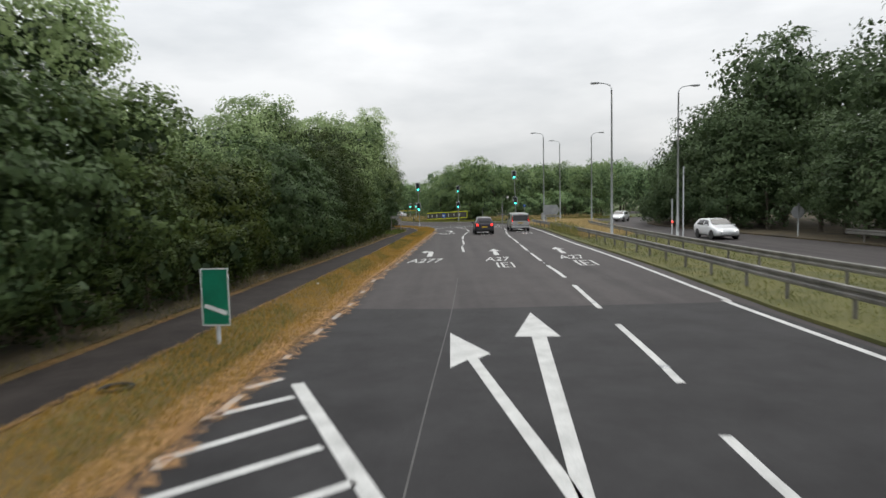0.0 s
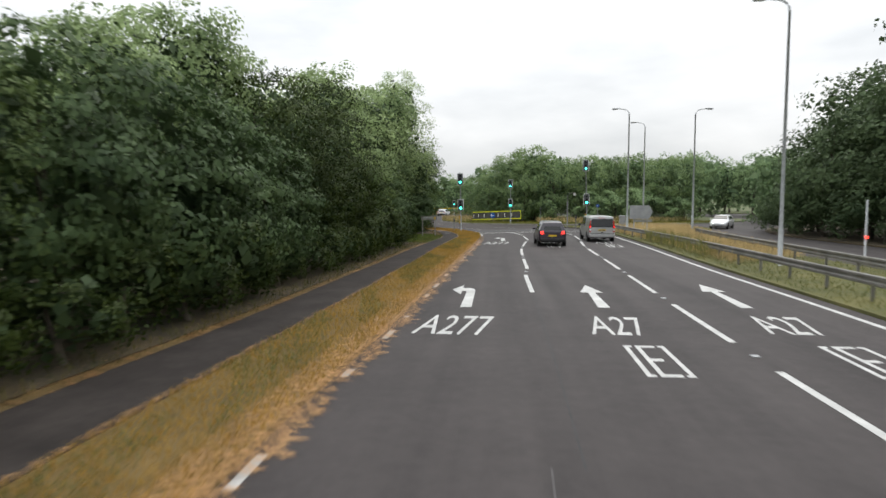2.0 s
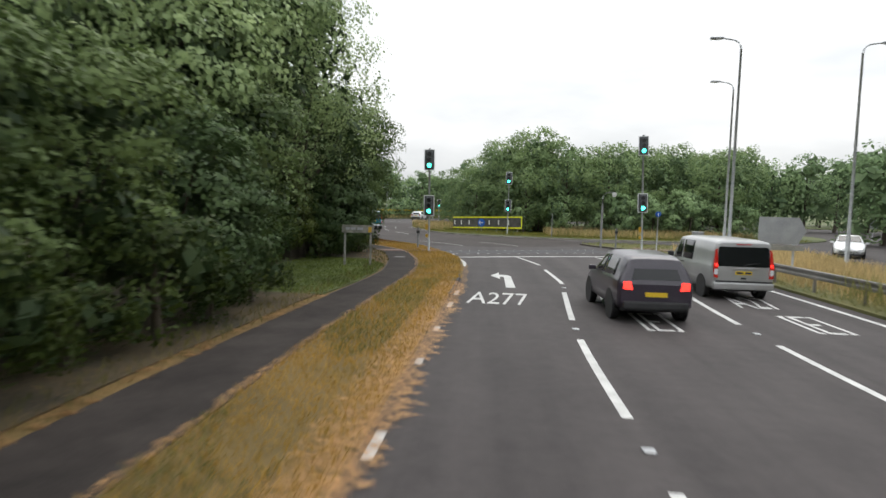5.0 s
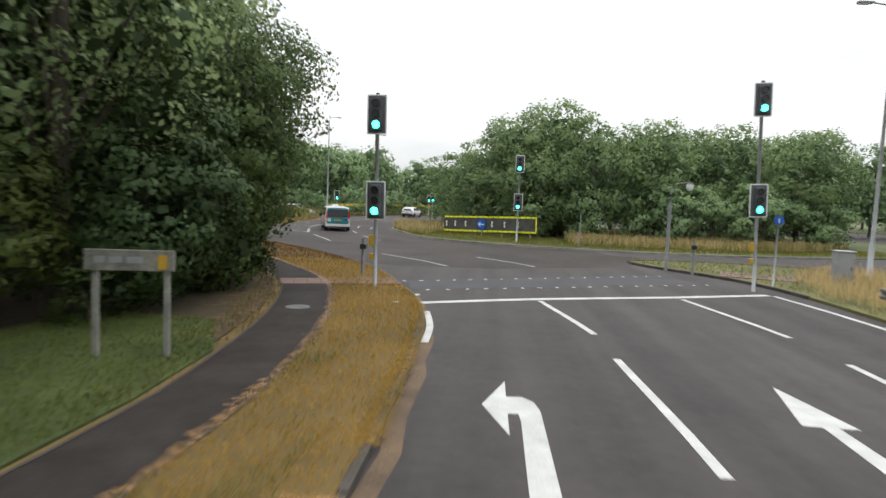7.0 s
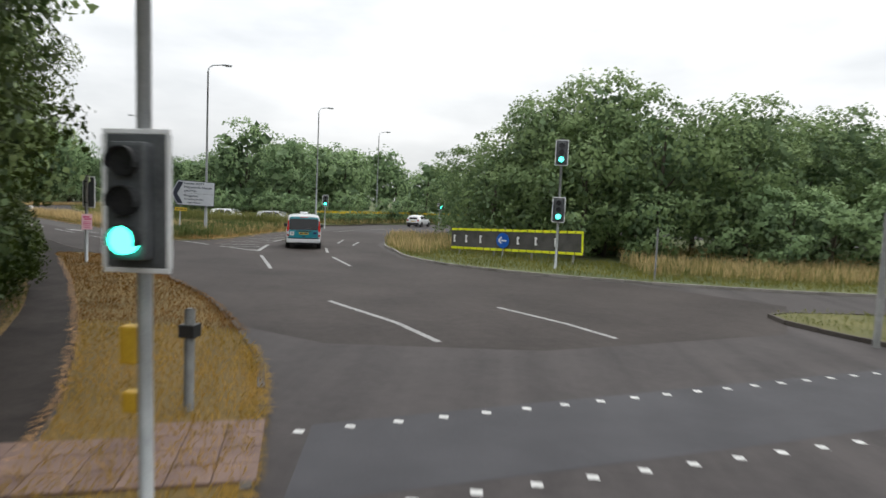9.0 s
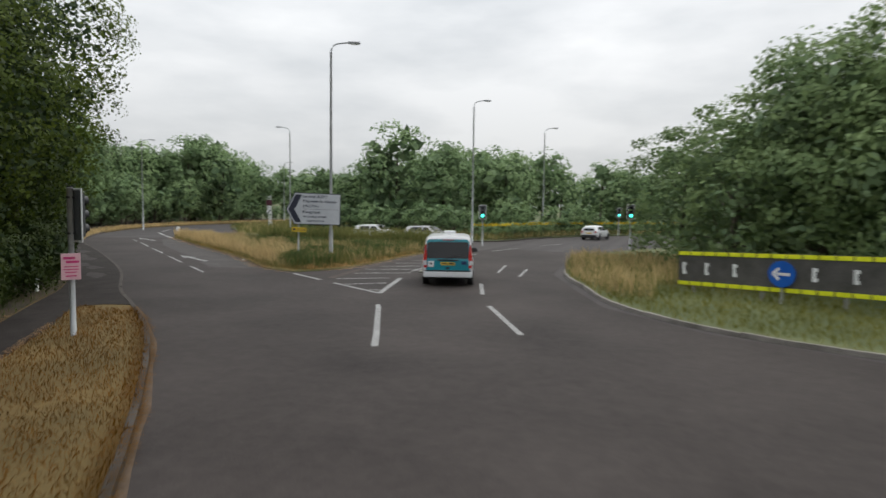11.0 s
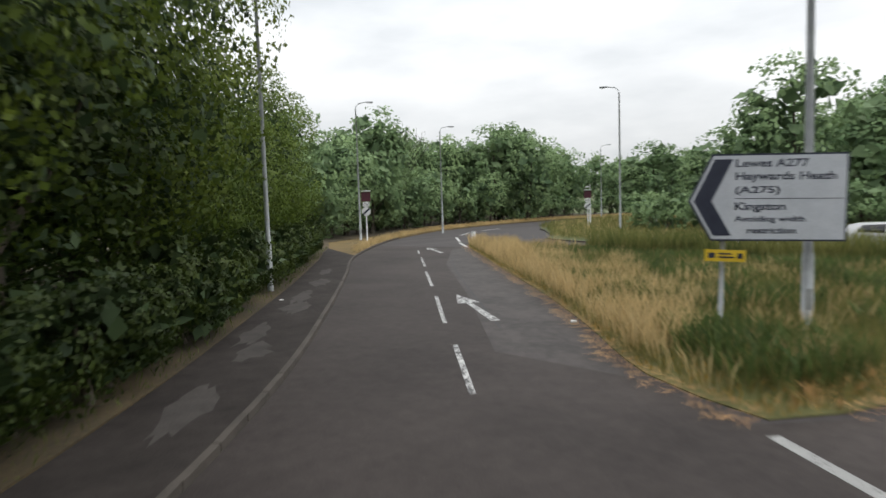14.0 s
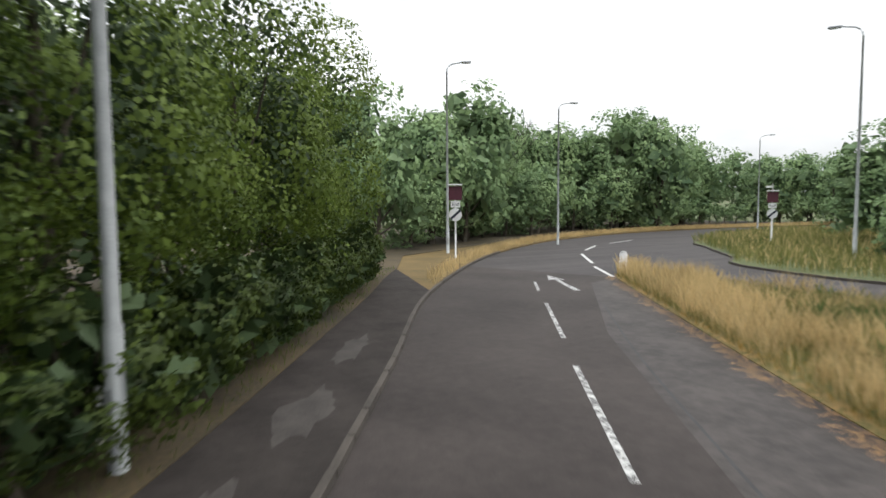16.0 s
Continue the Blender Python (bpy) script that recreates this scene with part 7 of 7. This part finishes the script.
blades("island_green_grass", fill(green_part, 150, 65, lambda q: clumped(q, 1.1, 2.6) > 0.2), 0.30, 0.80, 0.045, M["meadow_weed"], "leafy green weeds in clumps on the island", 0.6, 0.085, 66)
back_edge = [(-35, 126.3), (-28, 125.6), (-22, 126), (-19.3, 127), (-19.3, 123.5), (-24, 123), (-34, 123.8)]
blades("island_weeds", fill(back_edge, 90, 45), 0.9, 1.65, 0.05, M["green_grass"], "tall green weeds at the back of the island", 0.35, 0.04, 46)
# roundabout edge
rim_in = [(x + (10 - x) * 0.32, y + (122 - y) * 0.32) for x, y in ISLAND]
rim_area = [p for p in ISLAND if p[1] < 121 and p[0] < 33]
rim_back = [q for p, q in zip(ISLAND, rim_in) if p[1] < 121 and p[0] < 33]
spots = fill(rim_area + rim_back[::-1], 75, 51)
blades("roundabout_short_grass", spots, 0.08, 0.28, 0.022, M["mown"], "green grass along the roundabout kerb", 0.5, 0.085, 52)
# mown before the board, tall beyond its ends
spots = spots[(np.hypot(spots[:, 0] - 10, spots[:, 1] - 122) < 23.2) & ~((spots[:, 0] > -3.6) & (spots[:, 0] < 6.2) & (spots[:, 1] < 107.5))]
blades("roundabout_green_grass", spots[1::2] + 0.1, 0.3, 0.8, 0.026, M["green_grass"], "green stems among the pale roundabout grass", 0.4, 0.085, 54)
blades("roundabout_tall_grass", spots[::2], 0.4, 0.95, 0.028, M["straw"], "tall pale grass before the roundabout trees", 0.35, 0.085, 53)
# far verges
far_in = [p for p in FAR_ISLAND if p[0] < 20 and p[1] < 178]
far_back = [(x + (-30 - x) * 0.30, y + (175 - y) * 0.35) for x, y in far_in]
spots = fill(far_in + far_back[::-1], 18, 61)
blades("far_grass", spots, 0.35, 1.0, 0.05, M["green_grass"], "weedy grass on the far side of the junction", 0.4, 0.085, 62)
blades("far_dry_grass", spots[::2] + 0.3, 0.35, 0.95, 0.04, M["straw"], "dry grass on the far side of the junction", 0.4, 0.085, 63)
bend = [p for p in ROAD_LEFT if -78 < p[0] < -46.3] 
bend_back = [(x - 2.3, y + 1.0) for x, y in bend]
spots = fill(bend + bend_back[::-1], 75, 64)
blades("bend_grass", spots, 0.15, 0.6, 0.03, M["straw"], "dry grass along the outside of the bend", 0.4, 0.085, 65)
g = np.random.default_rng(66)
u = g.uniform(0, 1, 2000)
hx, hy = np.array(FLOWER_HEDGE).T
at = u * (len(hx) - 1)
flower_spots = np.stack([np.interp(at, np.arange(len(hx)), hx) + g.normal(0, 0.45, 2000), np.interp(at, np.arange(len(hx)), hy) + g.normal(0, 0.45, 2000)], 1)
blades("yellow_flowers", flower_spots, 0.10, 0.40, 0.10, M["ragwort"], "yellow ragwort flowers along the far hedge", 0.9, 1.35, 67, "flowers")

# ---- kerbs and paving ----
def kerb_run(name, line, label, mat="kerb"):
    """Kerb stones of one metre, each its own piece."""
    root = thing(name, label, "kerb", kind="structure")
    bm = bmesh.new()
    box(bm, (0.985, 0.11, 0.20), (0, 0, 0.015), 0.012)
    first = None
    dist = [0.0]
    for (x0, y0), (x1, y1) in zip(line, line[1:]):
        dist.append(dist[-1] + math.hypot(x1 - x0, y1 - y0))
    xs, ys = [p[0] for p in line], [p[1] for p in line]
    g = np.random.default_rng(7)
    for k in range(int(dist[-1])):
        a, b = (float(np.interp(k, dist, xs)), float(np.interp(k, dist, ys))), (float(np.interp(k + 1, dist, xs)), float(np.interp(k + 1, dist, ys)))
        m = pose((a[0] + b[0]) / 2, (a[1] + b[1]) / 2, float(g.uniform(-0.008, 0.006)), 0, float(g.normal(0, 0.4)), math.degrees(math.atan2(b[1] - a[1], b[0] - a[0])) + float(g.normal(0, 0.5)))
        if first is None:
            first = part("kerb_stone", bm, M[mat], root)
            first.matrix_basis = m
        else:
            ob = new("kerb_stone", first.data)
            ob.parent, ob.matrix_basis = root, m


M["pale_kerb"] = material("pale_kerb_concrete", (0.13, 0.12, 0.105), (0.28, 0.26, 0.235), 1.5, 30, 0.9, bump=0.3, per_object=0.15)
kerb_run("kerb_left", [p for p in ROAD_LEFT if p[1] > 62 and p[0] > -60], "worn grey concrete kerb beside footpath and verge")
kerb_run("kerb_roundabout", [p for p in ISLAND if p[1] < 118 and p[0] < 26], "low concrete kerb round the roundabout", "pale_kerb")
kerb_run("kerb_median", [p for p in MEDIAN if p[1] > 80 and p[0] < 21], "concrete kerb at the median tip")
kerb_run("kerb_far", [p for p in FAR_ISLAND if p[1] < 156 and p[0] < -15], "concrete kerb along the far grass")

M["slab_red"] = material("buff_red_paving", (0.10, 0.062, 0.052), (0.19, 0.125, 0.10), 2, 30, 0.85, bump=0.2, per_object=0.25)
paving = thing("paving", "worn reddish paving slabs at the crossing", "paving", kind="structure")
bm = bmesh.new()
box(bm, (0.39, 0.39, 0.05), (0, 0, 0), 0.006)
first = part("paving_slab", bm, M["slab_red"], paving)
u, v = Vector((3.55, 1.25)).normalized(), Vector((-1.25, 3.55)).normalized()
count = 0
for i in range(9):
    for j in range(4 if i > 5 else 3):
        p = Vector((-5.45, 76.95)) + u * (0.2 + 0.4 * i) + v * (0.2 + 0.4 * j)
        if p.x > -2.25:
            continue
        m = pose(p.x, p.y, 0.100, 0, 0, math.degrees(math.atan2(u.y, u.x)))
        if count == 0:
            first.matrix_basis = m
        else:
            ob = new("paving_slab", first.data)
            ob.parent, ob.matrix_basis = paving, m
        count += 1
paving_m = thing("paving", "worn reddish paving slabs on the median crossing", "paving", kind="structure")
for i in range(10):
    for j in range(5):
        ob = new("paving_slab", first.data)
        ob.parent, ob.matrix_basis = paving_m, pose(10.3 + 0.4 * i + 0.14 * j, 85.2 + 0.4 * j - 0.14 * i, 0.100, 0, 0, -19)

# ---- dirt in the channel, patches, litter ----
M["dirt"] = material("brown_channel_dirt", (0.06, 0.042, 0.028), (0.16, 0.105, 0.062), 1.5, 25, 0.95, bump=0.4)
for lo, hi, off, w in ((61, 73.6, 0.20, 0.24), (86, 98, 0.12, 0.14)):
    bm = bmesh.new()
    ribbon(bm, [(x + off + 0.05 * math.sin(y * 2.3), y) for x, y in ROAD_LEFT if lo < y < hi], w, 0.0045)
    tagged(part("channel_dirt", bm, M["dirt"]), "brown dirt washed along the kerb", "dirt", kind="structure")

def patch(name, outline, mat, label, z=0.003):
    bm = bmesh.new()
    bm.faces.new([bm.verts.new((x, y, z)) for x, y in outline])
    for f in bm.faces:
        f.normal_update()
        if f.normal.z < 0:
            f.normal_flip()
    return tagged(part(name, bm, mat), label, "road patch", kind="structure")


M["dark_asphalt"] = material("fresh_dark_asphalt", (0.018, 0.0172, 0.018), (0.037, 0.036, 0.037), 0.8, 60, 0.75, bump=0.25)
M["crossing_asphalt"] = material("bluish_anti_skid", (0.026, 0.0255, 0.030), (0.050, 0.049, 0.055), 0.8, 60, 0.8, bump=0.3)
M["worn_asphalt"] = material("worn_pale_asphalt", (0.020, 0.0160, 0.0147), (0.056, 0.047, 0.043), 0.9, 40, 0.8, bump=0.3)
M["dark_asphalt"].node_tree.nodes["Principled BSDF"].inputs["Specular IOR Level"].default_value = 0.2
patch("asphalt_patch", [(-2.4, 4), (9.0, 4), (9.0, 19.2), (1.0, 19.0), (-2.2, 19.4)], M["dark_asphalt"], "newer dark asphalt before the lettering")
patch("asphalt_patch", [(-2.1, 79.9), (7.5, 85.0), (8.6, 83.0), (-1.75, 77.95)], M["crossing_asphalt"], "dark anti-skid strip at the crossing")
M["junction_asphalt"] = material("stained_junction_asphalt", (0.018, 0.0142, 0.013), (0.062, 0.0515, 0.047), 0.3, 50, 0.8, bump=0.3, spread=0.22)
grain(M["junction_asphalt"], 0.5)
grain(M["worn_asphalt"], 0.9)
grain(M["dark_asphalt"], 0.3)
M["junction_asphalt"].node_tree.nodes["Principled BSDF"].inputs["Specular IOR Level"].default_value = 0.25
patch("asphalt_patch", [(-3.2, 84.0), (1.0, 84.6), (7.0, 88.0), (9.2, 93.0), (5, 96.9), (1.1, 98.0), (-2.3, 99.8), (-5, 102.8), (-6.6, 107), (-8.1, 111.5), (-8.7, 118), (-8.0, 126), (-15, 128), (-17.5, 120), (-17.6, 108.5), (-19, 106.7), (-21.2, 107.5), (-46, 126.6), (-54, 124), (-52, 117.5), (-17.0, 93.5), (-8.5, 86.5)], M["junction_asphalt"], "stained dark asphalt of the roundabout and side road", 0.0025)
patch("asphalt_patch", [(-21, 107.5), (-24, 107.2), (-30, 112), (-38, 118), (-45, 124.5), (-45.6, 126.4), (-38, 120.9), (-28, 113.3)], M["worn_asphalt"], "cracked pale asphalt beside the grass island", 0.0045)
for pts, w, mat, label in (([(0.3, 5), (0.6, 11.46), (0.98, 18.76), (1.25, 26)], 0.025, "pale_seam", "fine pale seam along the lane"), ([(1.62, 26), (1.72, 31), (1.8, 38.5)], 0.03, "crack", "fine dark seam along the lane"),
                           ([(-25.5, 108.9), (-30.5, 112.6), (-36, 116.8), (-41, 121.0)], 0.05, "crack", "sealed crack along the side road")):
    bm = bmesh.new()
    ribbon(bm, smooth_line(pts, 0.6), w, 0.0055)
    tagged(part("road_seam", bm, M[mat]), label, "road seam", kind="structure")
for line, lo, hi, label in ((PATH_RIGHT, 60, 80, "thin concrete edging of the footpath"), (PATH_LEFT, 60, 79, "thin concrete edging of the footpath")):
    bm = bmesh.new()
    edge = [p for p in line if lo < p[1] < hi]
    ribbon(bm, edge, 0.05, 0.112)
    ribbon(bm, edge, 0.05, 0.06)
    tagged(part("path_edging", bm, M["kerb"]), label, "edging", kind="structure")
M["brown_dust"] = material("brown_dust_band", (0.040, 0.030, 0.025), (0.090, 0.068, 0.054), 1.6, 30, 0.95, bump=0.2)
bm = bmesh.new()
ribbon(bm, smooth_line([(-16.25, 105.7), (-16.5, 106.9), (-17.1, 110.5), (-17.4, 114), (-17.5, 119.2), (-17.3, 126.5)], 0.5), 0.30, 0.0085)
tagged(part("channel_dirt", bm, M["brown_dust"]), "brown dust along the old edge of the grass island", "dirt", kind="structure")
M["dust"] = material("pale_dried_mud", (0.030, 0.0255, 0.023), (0.062, 0.054, 0.048), 2.2, 30, 0.95, bump=0.2, spread=0.16)
dust_g = np.random.default_rng(91)
for x, y, long, wide in ((-24.6, 101.6, 1.3, 0.35), (-27.3, 103.7, 0.9, 0.4), (-28.9, 104.4, 1.5, 0.3), (-31.6, 106.8, 1.2, 0.45), (-33.4, 107.9, 1.6, 0.35), (-36.2, 110.1, 1.4, 0.4), (-39.5, 112.2, 1.5, 0.35)):
    bm = bmesh.new()
    rim = [(long * math.cos(a) * dust_g.uniform(0.55, 1.1), wide * math.sin(a) * dust_g.uniform(0.5, 1.15)) for a in (2 * math.pi * k / 22 for k in range(22))]
    bm.faces.new([bm.verts.new((px, py, 0.0)) for px, py in rim])
    tagged(part("dried_mud", bm, M["dust"], None, "", pose(x, y, 0.108, 0, 0, 144)), "pale dried mud on the footpath", "dirt", kind="structure")
s = thing("manhole_cover", "round grey manhole cover set in the footpath", "manhole", pose(-3.85, 73.6, 0.104))
bm = bmesh.new()
disc(bm, 0.28, 0.012, Matrix.Translation((0, 0, 0.004)), 28)
part("cover", bm, M["dull_steel"], s)
s = thing("tyre", "old flattened tyre lying in the dry verge grass", "tyre", pose(-4.38, 11.75, 0.10, 4, 0, 30))
bm = bmesh.new()
ring_pts = [(0.23 * math.cos(a), 0.16 * math.sin(a), 0.02) for a in (2 * math.pi * k / 24 for k in range(25))]
tube(bm, ring_pts, 0.04, 8, False)
part("carcass", bm, M["rubber"], s)
M["litter"] = material("white_litter", (0.5, 0.5, 0.48), (0.75, 0.75, 0.72), 8, 40, 0.7, bump=0.1)
for x, y, a in ((-6.75, 27.0, 50), (-3.9, 24.3, 20), (-1.35, 76.3, 30), (-1.75, 75.0, 0), (-24.4, 110.2, 40), (-33.2, 107.1, 15)):
    bm = bmesh.new()
    box(bm, (0.13, 0.09, 0.03), (0, 0, 0.015), 0.01, Matrix.Rotation(radians(12), 3, "X"))
    tagged(part("litter", bm, M["litter"], None, "", pose(x, y, 0.10 if x < -2.6 and x > -20 else 0.09, 0, 0, a)), "crumpled scrap of white litter on the ground", "litter")
